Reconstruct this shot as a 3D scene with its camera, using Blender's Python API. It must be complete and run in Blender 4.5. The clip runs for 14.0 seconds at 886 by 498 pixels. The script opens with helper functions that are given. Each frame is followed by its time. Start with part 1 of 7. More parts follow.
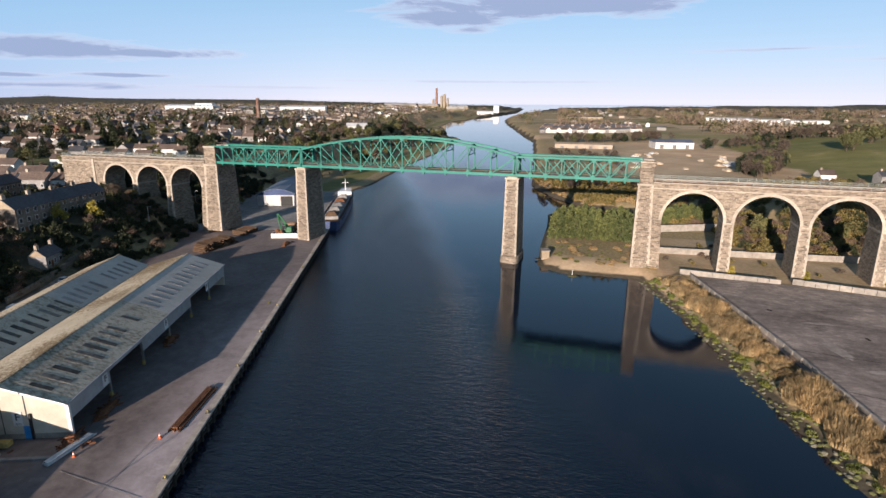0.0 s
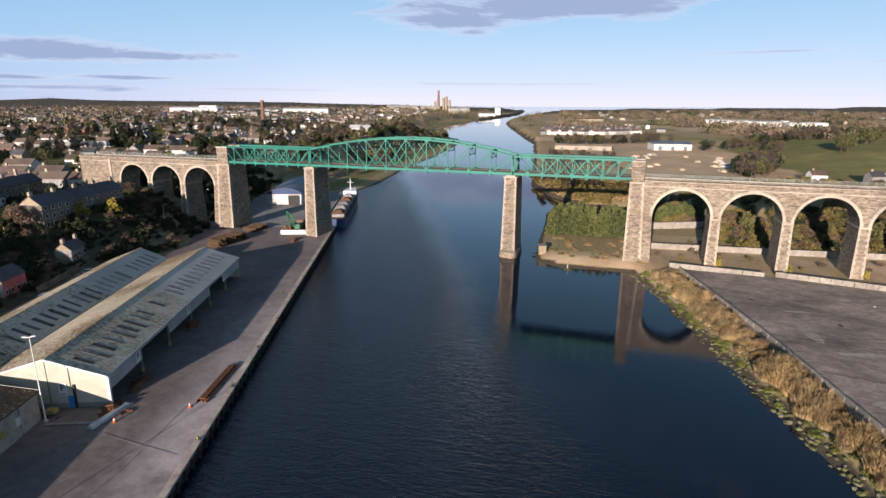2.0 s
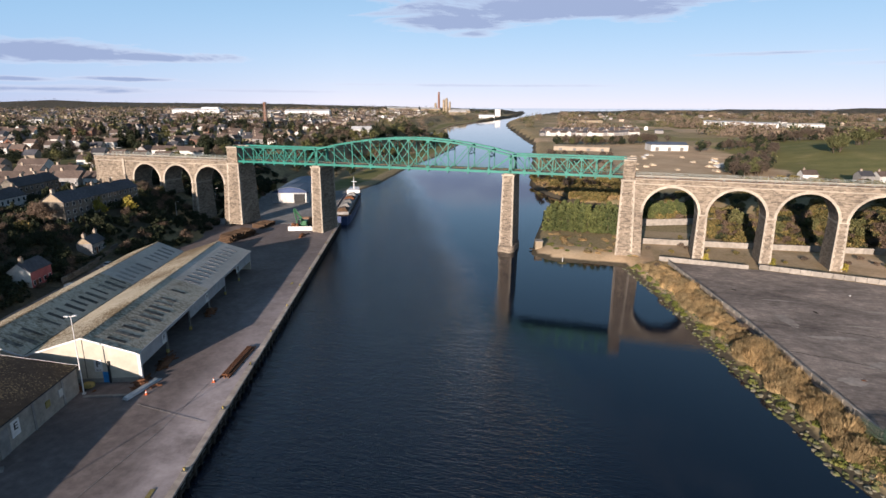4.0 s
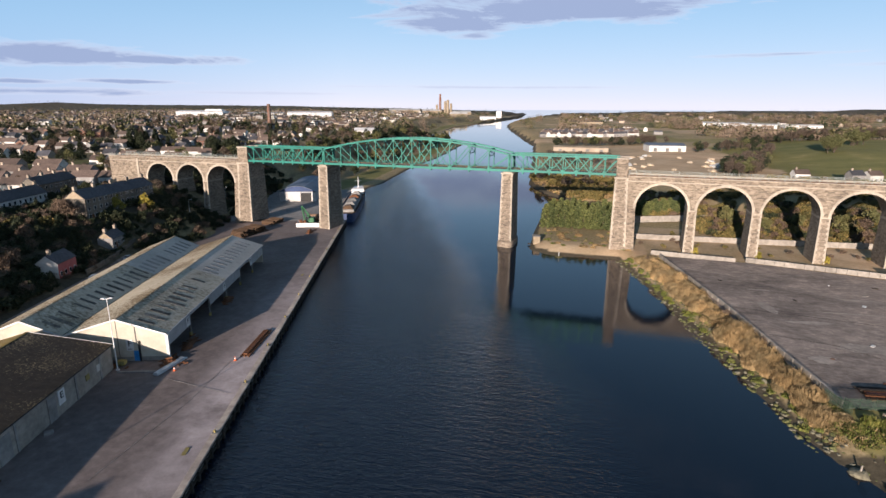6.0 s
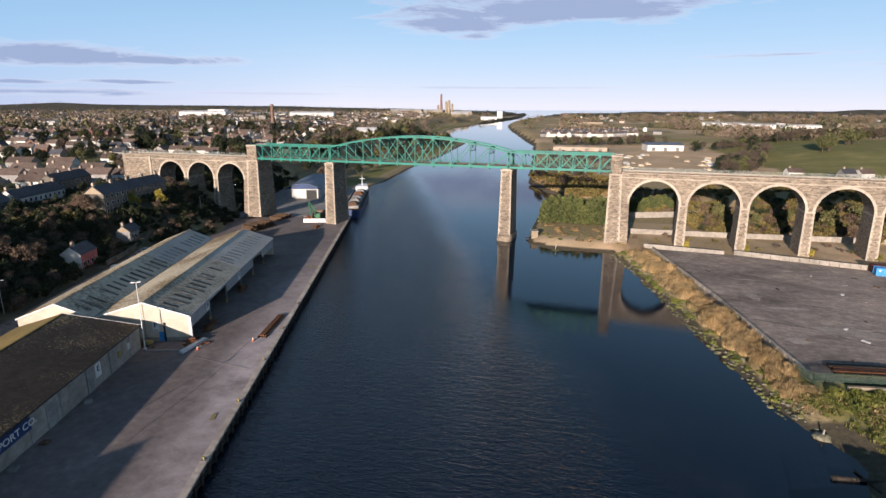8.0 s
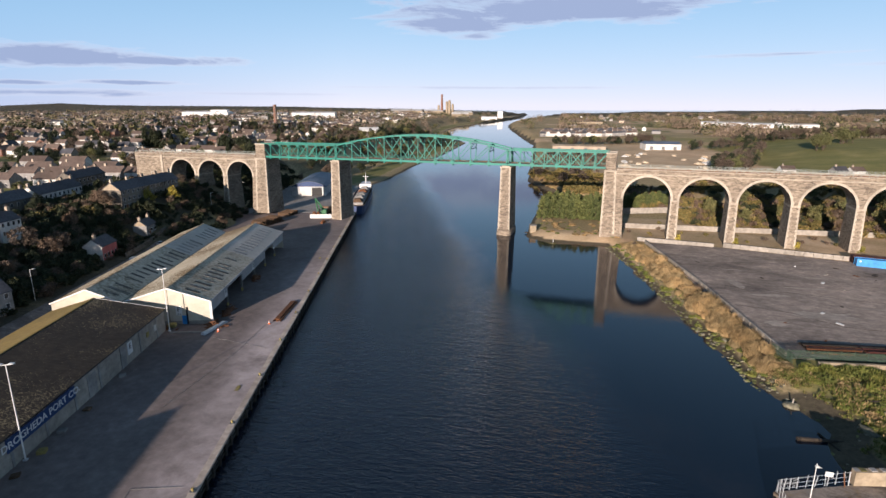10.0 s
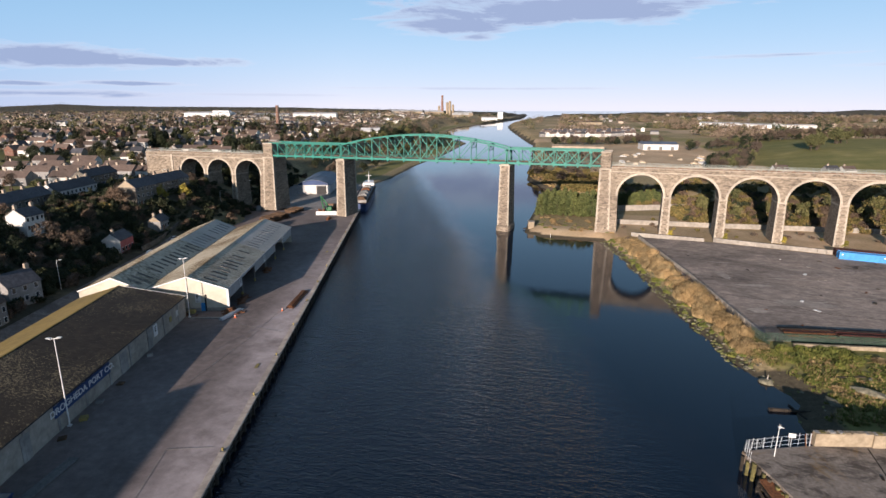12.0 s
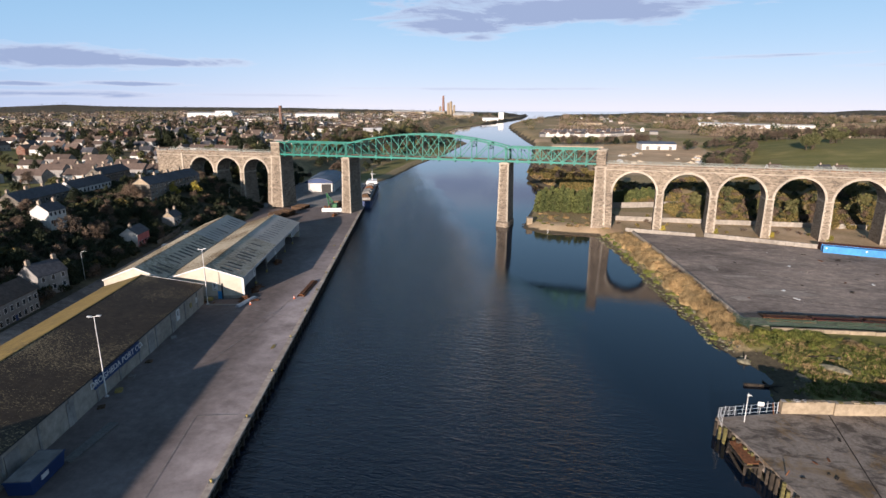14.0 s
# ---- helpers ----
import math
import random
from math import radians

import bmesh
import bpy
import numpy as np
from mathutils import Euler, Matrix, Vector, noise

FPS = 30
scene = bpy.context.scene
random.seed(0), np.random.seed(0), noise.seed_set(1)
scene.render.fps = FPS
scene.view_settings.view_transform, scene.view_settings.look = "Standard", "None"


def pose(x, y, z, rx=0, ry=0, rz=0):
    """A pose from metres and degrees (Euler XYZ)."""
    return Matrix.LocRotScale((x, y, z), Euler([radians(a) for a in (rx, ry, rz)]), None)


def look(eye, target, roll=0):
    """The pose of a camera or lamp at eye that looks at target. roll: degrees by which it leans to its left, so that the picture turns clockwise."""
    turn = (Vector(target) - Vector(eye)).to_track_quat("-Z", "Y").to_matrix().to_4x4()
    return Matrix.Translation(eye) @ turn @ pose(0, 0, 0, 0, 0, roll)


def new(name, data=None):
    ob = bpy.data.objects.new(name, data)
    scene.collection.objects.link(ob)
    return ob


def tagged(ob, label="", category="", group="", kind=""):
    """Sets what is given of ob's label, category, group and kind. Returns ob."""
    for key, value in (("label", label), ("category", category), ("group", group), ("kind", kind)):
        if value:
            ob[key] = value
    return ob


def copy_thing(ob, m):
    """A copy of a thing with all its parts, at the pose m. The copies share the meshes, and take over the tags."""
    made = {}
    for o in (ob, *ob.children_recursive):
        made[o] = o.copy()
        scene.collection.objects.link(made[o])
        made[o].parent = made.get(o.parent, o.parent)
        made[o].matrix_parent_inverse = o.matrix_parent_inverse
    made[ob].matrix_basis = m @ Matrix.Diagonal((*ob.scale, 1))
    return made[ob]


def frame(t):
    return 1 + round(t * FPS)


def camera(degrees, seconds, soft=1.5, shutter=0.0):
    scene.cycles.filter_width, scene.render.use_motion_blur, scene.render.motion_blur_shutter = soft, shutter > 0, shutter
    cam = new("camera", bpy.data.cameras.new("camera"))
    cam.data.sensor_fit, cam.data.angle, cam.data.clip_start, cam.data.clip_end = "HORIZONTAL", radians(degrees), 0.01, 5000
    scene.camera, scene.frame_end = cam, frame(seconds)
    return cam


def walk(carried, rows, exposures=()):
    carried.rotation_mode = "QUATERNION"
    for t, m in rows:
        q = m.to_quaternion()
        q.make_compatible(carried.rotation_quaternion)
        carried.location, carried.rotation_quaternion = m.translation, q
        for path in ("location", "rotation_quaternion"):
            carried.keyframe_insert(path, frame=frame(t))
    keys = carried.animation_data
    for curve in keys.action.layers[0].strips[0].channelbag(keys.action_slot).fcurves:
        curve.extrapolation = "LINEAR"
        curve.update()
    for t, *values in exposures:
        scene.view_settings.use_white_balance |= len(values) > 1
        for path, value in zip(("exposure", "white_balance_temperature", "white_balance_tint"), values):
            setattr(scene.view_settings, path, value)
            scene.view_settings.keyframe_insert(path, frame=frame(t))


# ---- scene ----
# ---- camera ----
cam = camera(77.3, 14.0)
PATH = [
    (0, (64.987, -197.097, 56.975), (62.731, -187.711, 54.365), 0.4),
    (0.5, (65.654, -199.598, 57.013), (63.386, -190.213, 54.408), 0.4),
    (1, (66.263, -202.151, 57.060), (63.986, -192.764, 54.471), 0.4),
    (1.5, (66.843, -204.749, 57.097), (64.565, -195.362, 54.512), 0.4),
    (2, (67.411, -207.309, 57.145), (65.122, -197.922, 54.570), 0.4),
    (2.5, (67.985, -209.834, 57.187), (65.696, -200.444, 54.619), 0.4),
    (3, (68.513, -212.330, 57.229), (66.225, -202.938, 54.667), 0.4),
    (5.5, (71.380, -225.049, 57.176), (69.063, -215.656, 54.649), 0.3),
    (6, (71.930, -227.630, 57.128), (69.608, -218.235, 54.608), 0.3),
    (6.5, (72.418, -230.114, 57.077), (70.091, -220.720, 54.560), 0.3),
    (7, (72.917, -232.587, 57.030), (70.587, -223.193, 54.515), 0.3),
    (7.5, (73.455, -235.008, 56.953), (71.124, -225.614, 54.437), 0.3),
    (8, (73.992, -237.474, 56.893), (71.653, -228.083, 54.378), 0.3),
    (10.5, (76.387, -250.012, 56.635), (74.036, -240.623, 54.124), 0.2),
    (11, (76.843, -252.425, 56.613), (74.492, -243.034, 54.106), 0.2),
    (11.5, (77.306, -254.840, 56.616), (74.954, -245.449, 54.109), 0.2),
    (12, (77.793, -257.263, 56.599), (75.437, -247.871, 54.100), 0.2),
    (12.5, (78.332, -259.710, 56.601), (75.973, -250.320, 54.099), 0.2),
    (13, (78.889, -262.232, 56.615), (76.529, -252.841, 54.117), 0.2),
    (13.5, (79.405, -264.679, 56.615), (77.040, -255.288, 54.121), 0.2),
    (14, (79.946, -267.130, 56.605), (77.573, -257.741, 54.112), 0.2),
]

walk(cam, [(t, look(eye, target, roll)) for t, eye, target, roll in PATH], exposures=[(0, 0.92, 6400, 18), (14, 0.92, 6400, 18)])

# ---- light: low evening sun behind the eye, clear sky with a few clouds ----
SUN_TO = Vector((-0.75, -5.19, 1.0)).normalized()
sun_data = bpy.data.lights.new("sun", "SUN")
sun_data.energy, sun_data.angle, sun_data.color = 5.0, radians(0.55), (1.0, 0.86, 0.70)
sun = new("sun", sun_data)
sun.matrix_world = SUN_TO.to_track_quat("Z", "Y").to_matrix().to_4x4()

world = bpy.data.worlds.new("sky")
scene.world = world
world.use_nodes = True
wt = world.node_tree
wt.nodes.clear()


def wn(kind, **values):
    n = wt.nodes.new(kind)
    for key, value in values.items():
        n.inputs[key].default_value = value
    return n


def wmath(op, a, b=None, clamp=False):
    n = wt.nodes.new("ShaderNodeMath")
    n.operation, n.use_clamp = op, clamp
    for slot, v in ((0, a), (1, b)):
        if v is None:
            continue
        if isinstance(v, (int, float)):
            n.inputs[slot].default_value = v
        else:
            wt.links.new(v, n.inputs[slot])
    return n.outputs[0]


w_out = wt.nodes.new("ShaderNodeOutputWorld")
w_bg = wn("ShaderNodeBackground", Strength=0.051)
w_sky = wt.nodes.new("ShaderNodeTexSky")
w_sky.sky_type, w_sky.sun_disc = "NISHITA", False
w_sky.sun_elevation = math.asin(SUN_TO.z)
w_sky.sun_rotation = math.atan2(SUN_TO.x, SUN_TO.y)
w_sky.air_density, w_sky.dust_density, w_sky.ozone_density = 1.0, 0.2, 3.0
w_co = wt.nodes.new("ShaderNodeTexCoord")
w_sep = wt.nodes.new("ShaderNodeSeparateXYZ")
wt.links.new(w_co.outputs["Generated"], w_sep.inputs[0])
w_az = wmath("ARCTAN2", w_sep.outputs[0], w_sep.outputs[1])
w_el = wmath("ARCSINE", w_sep.outputs[2])
w_vec = wt.nodes.new("ShaderNodeCombineXYZ")
wt.links.new(wmath("MULTIPLY", w_az, 3.6), w_vec.inputs[0])
wt.links.new(wmath("MULTIPLY", w_el, 20.5), w_vec.inputs[1])
w_no = wn("ShaderNodeTexNoise", Scale=2.2, Detail=9.0, Roughness=0.66, Distortion=0.5)
wt.links.new(w_vec.outputs[0], w_no.inputs["Vector"])


def cloud(az, el, half_az, half_el, amount):
    """A soft cloud bank round a direction, in degrees, broken up by noise."""
    a = wmath("DIVIDE", wmath("SUBTRACT", w_az, radians(az)), radians(half_az))
    e = wmath("DIVIDE", wmath("SUBTRACT", w_el, radians(el)), radians(half_el))
    r = wmath("SQRT", wmath("ADD", wmath("MULTIPLY", a, a), wmath("MULTIPLY", e, e)))
    body = wmath("SUBTRACT", wmath("ADD", wmath("SUBTRACT", 1.0, r), wmath("MULTIPLY", w_no.outputs[0], 2.4)), 1.05)
    return wmath("MULTIPLY", wmath("MULTIPLY", body, 1.15, True), amount, True)


bank = None
for spot in ((-4.0, 8.76, 15.7, 1.4, 1.0), (-13.1, 7.44, 5.8, 0.99, 0.9), (-11.1, 6.45, 2.5, 0.41, 0.6), (2.8, 8.18, 7.4, 0.58, 0.9), (-47.8, 3.8, 9.1, 0.99, 1.0), (-40.4, 3.72, 6.6, 0.5, 0.9),
             (-42.2, 1.82, 5.0, 0.21, 0.75), (-50.6, 1.65, 3.3, 0.21, 0.7), (-48.7, 0.91, 9.9, 0.35, 0.6), (-31.6, 0.99, 9.9, 0.17, 0.3), (-9.0, 1.69, 15.7, 0.17, 0.35), (16.5, 4.3, 5.4, 0.21, 0.6),
             (24.6, 3.31, 4.1, 0.17, 0.3), (-100, 10, 30, 3.5, 0.7), (90, 14, 32, 4, 0.6), (-30, 34, 40, 7, 0.5), (150, 25, 40, 6, 0.5)):
    c = cloud(*spot)
    bank = c if bank is None else wmath("MAXIMUM", bank, c)
# bright haze towards the horizon, part of the clear evening sky
w_hz = wt.nodes.new("ShaderNodeMix")
w_hz.data_type = "RGBA"
w_low = wt.nodes.new("ShaderNodeMix")
w_low.data_type = "RGBA"
w_low.inputs["A"].default_value = (4.2, 8.6, 12.4, 1)
wt.links.new(wmath("POWER", 2.718, wmath("MULTIPLY", wmath("MAXIMUM", w_el, 0.0), -10.2)), w_low.inputs["Factor"])
# the haze is bluer away to the north-west
w_side = wt.nodes.new("ShaderNodeMix")
w_side.data_type = "RGBA"
w_side.inputs["A"].default_value, w_side.inputs["B"].default_value = (5.7, 6.9, 9.2, 1), (9.5, 9.8, 10.8, 1)
wt.links.new(wmath("MULTIPLY", wmath("ADD", w_az, radians(53.6)), 1.94, True), w_side.inputs["Factor"])
wt.links.new(w_side.outputs["Result"], w_low.inputs["B"])
wt.links.new(w_low.outputs["Result"], w_hz.inputs["B"])
w_deep = wt.nodes.new("ShaderNodeMix")
w_deep.data_type, w_deep.blend_type = "RGBA", "MULTIPLY"
w_deep.inputs["Factor"].default_value, w_deep.inputs["B"].default_value = 1.0, (0.6, 0.6, 0.62, 1)
wt.links.new(w_sky.outputs[0], w_deep.inputs["A"])
wt.links.new(w_deep.outputs["Result"], w_hz.inputs["A"])
wt.links.new(wmath("MULTIPLY", wmath("POWER", 2.718, wmath("MULTIPLY", wmath("MAXIMUM", w_el, 0.0), -2.4)), 0.92), w_hz.inputs["Factor"])
# thin cloud is sunlit white, thick cloud shows its blue-grey underside
w_tone = wt.nodes.new("ShaderNodeMix")
w_tone.data_type = "RGBA"
w_tone.inputs["A"].default_value, w_tone.inputs["B"].default_value = (8.2, 8.6, 9.6, 1), (3.7, 4.8, 6.9, 1)
wt.links.new(wmath("MULTIPLY", wmath("SUBTRACT", bank, 0.05), 1.7, True), w_tone.inputs["Factor"])
w_mix = wt.nodes.new("ShaderNodeMix")
w_mix.data_type = "RGBA"
wt.links.new(w_tone.outputs["Result"], w_mix.inputs["B"])
wt.links.new(w_hz.outputs["Result"], w_mix.inputs["A"])
wt.links.new(wmath("MULTIPLY", bank, 1.6, True), w_mix.inputs["Factor"])
wt.links.new(w_mix.outputs["Result"], w_bg.inputs["Color"])
wt.links.new(w_bg.outputs[0], w_out.inputs[0])


# ---- materials ----
class Nodes:
    """Short cuts for building a node material."""

    def __init__(self, name):
        self.m = bpy.data.materials.new(name)
        self.m.use_nodes = True
        self.t = self.m.node_tree
        self.p = self.t.nodes["Principled BSDF"]
        self.pos = self.t.nodes.new("ShaderNodeNewGeometry").outputs["Position"]

    def link(self, a, b):
        self.t.links.new(a, b)

    def put(self, socket, v):
        if isinstance(v, (int, float)):
            socket.default_value = v
        elif isinstance(v, (tuple, list)):
            socket.default_value = (*v, 1)[:len(socket.default_value)]
        else:
            self.link(v, socket)

    def math(self, op, a, b=0.0, clamp=False):
        n = self.t.nodes.new("ShaderNodeMath")
        n.operation, n.use_clamp = op, clamp
        self.put(n.inputs[0], a), self.put(n.inputs[1], b)
        return n.outputs[0]

    def scaled(self, v, s):
        n = self.t.nodes.new("ShaderNodeMapping")
        n.inputs["Scale"].default_value = s
        self.link(v, n.inputs["Vector"])
        return n.outputs[0]

    def noise(self, scale, detail=5.0, rough=0.6, vec=None, distort=0.0):
        n = self.t.nodes.new("ShaderNodeTexNoise")
        n.inputs["Scale"].default_value, n.inputs["Detail"].default_value = scale, detail
        n.inputs["Roughness"].default_value, n.inputs["Distortion"].default_value = rough, distort
        self.link(vec or self.pos, n.inputs["Vector"])
        return n.outputs[0]

    def ramp(self, fac, stops):
        n = self.t.nodes.new("ShaderNodeValToRGB")
        while len(n.color_ramp.elements) < len(stops):
            n.color_ramp.elements.new(0.5)
        for e, (at, c) in zip(n.color_ramp.elements, stops):
            e.position, e.color = at, ((c, c, c, 1) if isinstance(c, (int, float)) else (*c, 1))
        self.link(fac, n.inputs[0])
        return n.outputs[0]

    def mix(self, fac, a, b, blend="MIX"):
        n = self.t.nodes.new("ShaderNodeMix")
        n.data_type, n.blend_type = "RGBA", blend
        self.put(n.inputs["Factor"], fac), self.put(n.inputs["A"], a), self.put(n.inputs["B"], b)
        return n.outputs["Result"]

    def attr(self, name):
        n = self.t.nodes.new("ShaderNodeAttribute")
        n.attribute_name = name
        s = self.t.nodes.new("ShaderNodeSeparateColor")
        self.link(n.outputs["Color"], s.inputs[0])
        return s.outputs

    def random(self):
        return self.t.nodes.new("ShaderNodeObjectInfo").outputs["Random"]

    def island(self):
        return self.t.nodes.new("ShaderNodeNewGeometry").outputs["Random Per Island"]

    def bump(self, height, strength, distance=0.1):
        n = self.t.nodes.new("ShaderNodeBump")
        n.inputs["Strength"].default_value, n.inputs["Distance"].default_value = strength, distance
        self.link(height, n.inputs["Height"])
        self.link(n.outputs[0], self.p.inputs["Normal"])

    def done(self, colour, rough=0.8, metal=0.0, spec=0.3):
        self.put(self.p.inputs["Base Color"], colour), self.put(self.p.inputs["Roughness"], rough)
        self.p.inputs["Metallic"].default_value = metal
        self.p.inputs["Specular IOR Level"].default_value = spec
        return self.m


def plain(name, c1, c2, scale=1.5, rough=0.75, bump=0.25, metal=0.0, vary=0.0, spec=0.3, coarse=0.12):
    """Two tones broken up by fine and coarse noise, with fine relief; vary: per-object tone."""
    n = Nodes(name)
    f = n.noise(scale)
    col = n.ramp(f, ((0.32, c1), (0.68, c2)))
    big = n.ramp(n.noise(coarse, 4), ((0.3, 0.72), (0.7, 1.12)))
    col = n.mix(1.0, col, big, "MULTIPLY")
    if vary:
        tone = n.math("ADD", n.math("MULTIPLY", n.random(), 2 * vary), 1 - vary)
        cc = n.t.nodes.new("ShaderNodeCombineColor")
        for i in range(3):
            n.link(tone, cc.inputs[i])
        col = n.mix(1.0, col, cc.outputs[0], "MULTIPLY")
    if bump:
        n.bump(n.noise(scale * 5, 4), bump, 0.05)
    return n.done(col, n.ramp(f, ((0.2, rough - 0.08), (0.8, min(1.0, rough + 0.08)))), metal, spec)


def leaves(name, c1, c2, c3, rough=0.7):
    n = Nodes(name)
    col = n.ramp(n.island(), ((0.0, c1), (0.5, c2), (1.0, c3)))
    col = n.mix(1.0, col, n.ramp(n.noise(0.5, 3), ((0.3, 0.65), (0.7, 1.2))), "MULTIPLY")
    tone = n.ramp(n.random(), ((0.0, (0.75, 0.78, 0.8)), (1.0, (1.25, 1.15, 1.05))))
    return n.done(n.mix(1.0, col, tone, "MULTIPLY"), rough, 0, 0.2)


def masonry(name, c1, c2, mortar, w, h, tone=(0.7, 1.15)):
    n = Nodes(name)
    s = n.t.nodes.new("ShaderNodeSeparateXYZ")
    n.link(n.pos, s.inputs[0])
    c = n.t.nodes.new("ShaderNodeCombineXYZ")
    n.link(n.math("ADD", s.outputs[0], s.outputs[1]), c.inputs[0])
    n.link(s.outputs[2], c.inputs[1])
    b = n.t.nodes.new("ShaderNodeTexBrick")
    b.offset_frequency, b.squash_frequency, b.squash = 2, 3, 1.4
    b.inputs["Scale"].default_value, b.inputs["Mortar Size"].default_value = 1.0, 0.05
    b.inputs["Brick Width"].default_value, b.inputs["Row Height"].default_value, b.inputs["Bias"].default_value = w, h, -0.1
    b.inputs["Color1"].default_value, b.inputs["Color2"].default_value, b.inputs["Mortar"].default_value = (*c1, 1), (*c2, 1), (*mortar, 1)
    wob = n.mix(0.25, c.outputs[0], n.t.nodes.new("ShaderNodeTexNoise").outputs[1], "ADD")
    n.link(wob, b.inputs["Vector"])
    col = n.mix(1.0, b.outputs[0], n.ramp(n.noise(1.1, 5, 0.7), ((0.25, tone[0] * 0.8), (0.75, tone[1] * 1.1))), "MULTIPLY")
    col = n.mix(1.0, col, n.ramp(n.noise(0.12, 4), ((0.3, (0.78, 0.76, 0.74)), (0.7, (1.12, 1.1, 1.05)))), "MULTIPLY")
    n.bump(n.math("ADD", n.math("MULTIPLY", b.outputs[1], -1.0), n.noise(2.5, 5)), 0.8, 0.12)
    return n.done(col, 0.88, 0, 0.15)


M = {}
M["stone"] = masonry("weathered_stone", (0.30, 0.25, 0.198), (0.10, 0.084, 0.069), (0.31, 0.268, 0.22), 1.25, 0.46)
M["ashlar"] = plain("dressed_limestone", (0.285, 0.245, 0.195), (0.42, 0.372, 0.305), 1.2, 0.85, 0.3)
M["wall_stone"] = masonry("old_rubble_wall", (0.20, 0.18, 0.155), (0.10, 0.092, 0.083), (0.19, 0.175, 0.155), 0.7, 0.3)
M["green"] = plain("green_bridge_paint", (0.005, 0.115, 0.089), (0.011, 0.165, 0.13), 0.9, 0.5, 0.1, 0.0, 0.12)
M["green_dark"] = plain("shaded_steel_underdeck", (0.03, 0.11, 0.085), (0.05, 0.16, 0.12), 1.2, 0.6, 0.1)
M["rust"] = plain("rusty_steel", (0.075, 0.03, 0.015), (0.21, 0.09, 0.04), 3.0, 0.85, 0.4, 0.1, 0.15)
M["log"] = plain("cut_timber", (0.045, 0.028, 0.017), (0.14, 0.085, 0.05), 2.0, 0.9, 0.4, 0, 0.3)
M["steel"] = plain("galvanised_steel", (0.45, 0.47, 0.48), (0.60, 0.62, 0.63), 2.0, 0.45, 0.1, 0.4)
M["concrete"] = plain("weathered_concrete", (0.21, 0.192, 0.166), (0.33, 0.30, 0.262), 0.8, 0.88, 0.3)
M["concrete_dark"] = plain("stained_concrete", (0.16, 0.155, 0.15), (0.29, 0.28, 0.265), 0.5, 0.9, 0.3)
M["cream"] = plain("cream_cladding", (0.42, 0.385, 0.31), (0.50, 0.462, 0.38), 0.5, 0.6, 0.08)
M["white"] = plain("white_render", (0.46, 0.45, 0.42), (0.58, 0.57, 0.545), 0.7, 0.7, 0.08, 0, 0.12)
M["white_paint"] = plain("white_paint", (0.55, 0.55, 0.54), (0.66, 0.66, 0.65), 1.5, 0.5, 0.05)
M["cope"] = plain("scuffed_cope", (0.30, 0.25, 0.22), (0.50, 0.43, 0.36), 0.7, 0.88, 0.3)
M["fascia"] = plain("pale_grey_cladding", (0.27, 0.275, 0.28), (0.36, 0.365, 0.37), 0.6, 0.6, 0.08)
M["steel_dark"] = plain("dark_steel_post", (0.10, 0.10, 0.10), (0.18, 0.18, 0.17), 2.0, 0.6, 0.1)
M["patch"] = plain("pale_worn_patch", (0.22, 0.19, 0.165), (0.36, 0.315, 0.275), 0.9, 0.9, 0.2)
M["fence"] = plain("green_mesh_fence", (0.03, 0.055, 0.038), (0.06, 0.10, 0.07), 2.0, 0.6, 0.1)
M["red_steel"] = plain("red_oxide_steel", (0.03, 0.013, 0.012), (0.09, 0.027, 0.021), 0.8, 0.75, 0.2, 0, 0.2)
M["sand_concrete"] = plain("sandy_concrete", (0.21, 0.168, 0.115), (0.34, 0.28, 0.20), 0.9, 0.9, 0.4)
M["weedrock"] = plain("weedy_boulder", (0.06, 0.07, 0.022), (0.17, 0.17, 0.07), 1.3, 0.9, 0.6, 0, 0.3)
M["crane_green"] = plain("green_machine_paint", (0.035, 0.13, 0.065), (0.06, 0.19, 0.09), 1.5, 0.5, 0.1)
M["sandrust"] = plain("brown_primer_steel", (0.22, 0.13, 0.08), (0.34, 0.22, 0.14), 1.0, 0.8, 0.2)
M["blue_roof"] = plain("blue_grey_sheet_roof", (0.07, 0.09, 0.125), (0.125, 0.15, 0.195), 0.7, 0.55, 0.1)
M["chimney"] = plain("pale_chimney_render", (0.25, 0.205, 0.16), (0.36, 0.30, 0.235), 1.5, 0.85, 0.2, 0, 0.2)
M["pale_soil"] = plain("pale_spoil", (0.40, 0.31, 0.21), (0.56, 0.46, 0.34), 0.5, 0.95, 0.5)
M["yellow"] = plain("worn_yellow_paint", (0.21, 0.165, 0.055), (0.32, 0.26, 0.09), 3.0, 0.7, 0.2)
M["orange"] = plain("orange_plastic", (0.45, 0.09, 0.03), (0.55, 0.13, 0.04), 3.0, 0.5, 0.05)
M["blue"] = plain("blue_steel_paint", (0.02, 0.19, 0.46), (0.04, 0.26, 0.60), 1.0, 0.5, 0.1)
M["hull"] = plain("navy_hull_paint", (0.012, 0.03, 0.09), (0.03, 0.06, 0.15), 0.4, 0.5, 0.1)
M["navy"] = plain("navy_sign", (0.012, 0.035, 0.11), (0.018, 0.045, 0.14), 1.0, 0.55, 0.05)
M["black"] = plain("black_paint", (0.012, 0.012, 0.013), (0.03, 0.03, 0.03), 2.0, 0.6, 0.05)
M["timber"] = plain("tarred_timber", (0.016, 0.013, 0.011), (0.06, 0.048, 0.036), 1.5, 0.9, 0.5, 0, 0.3)
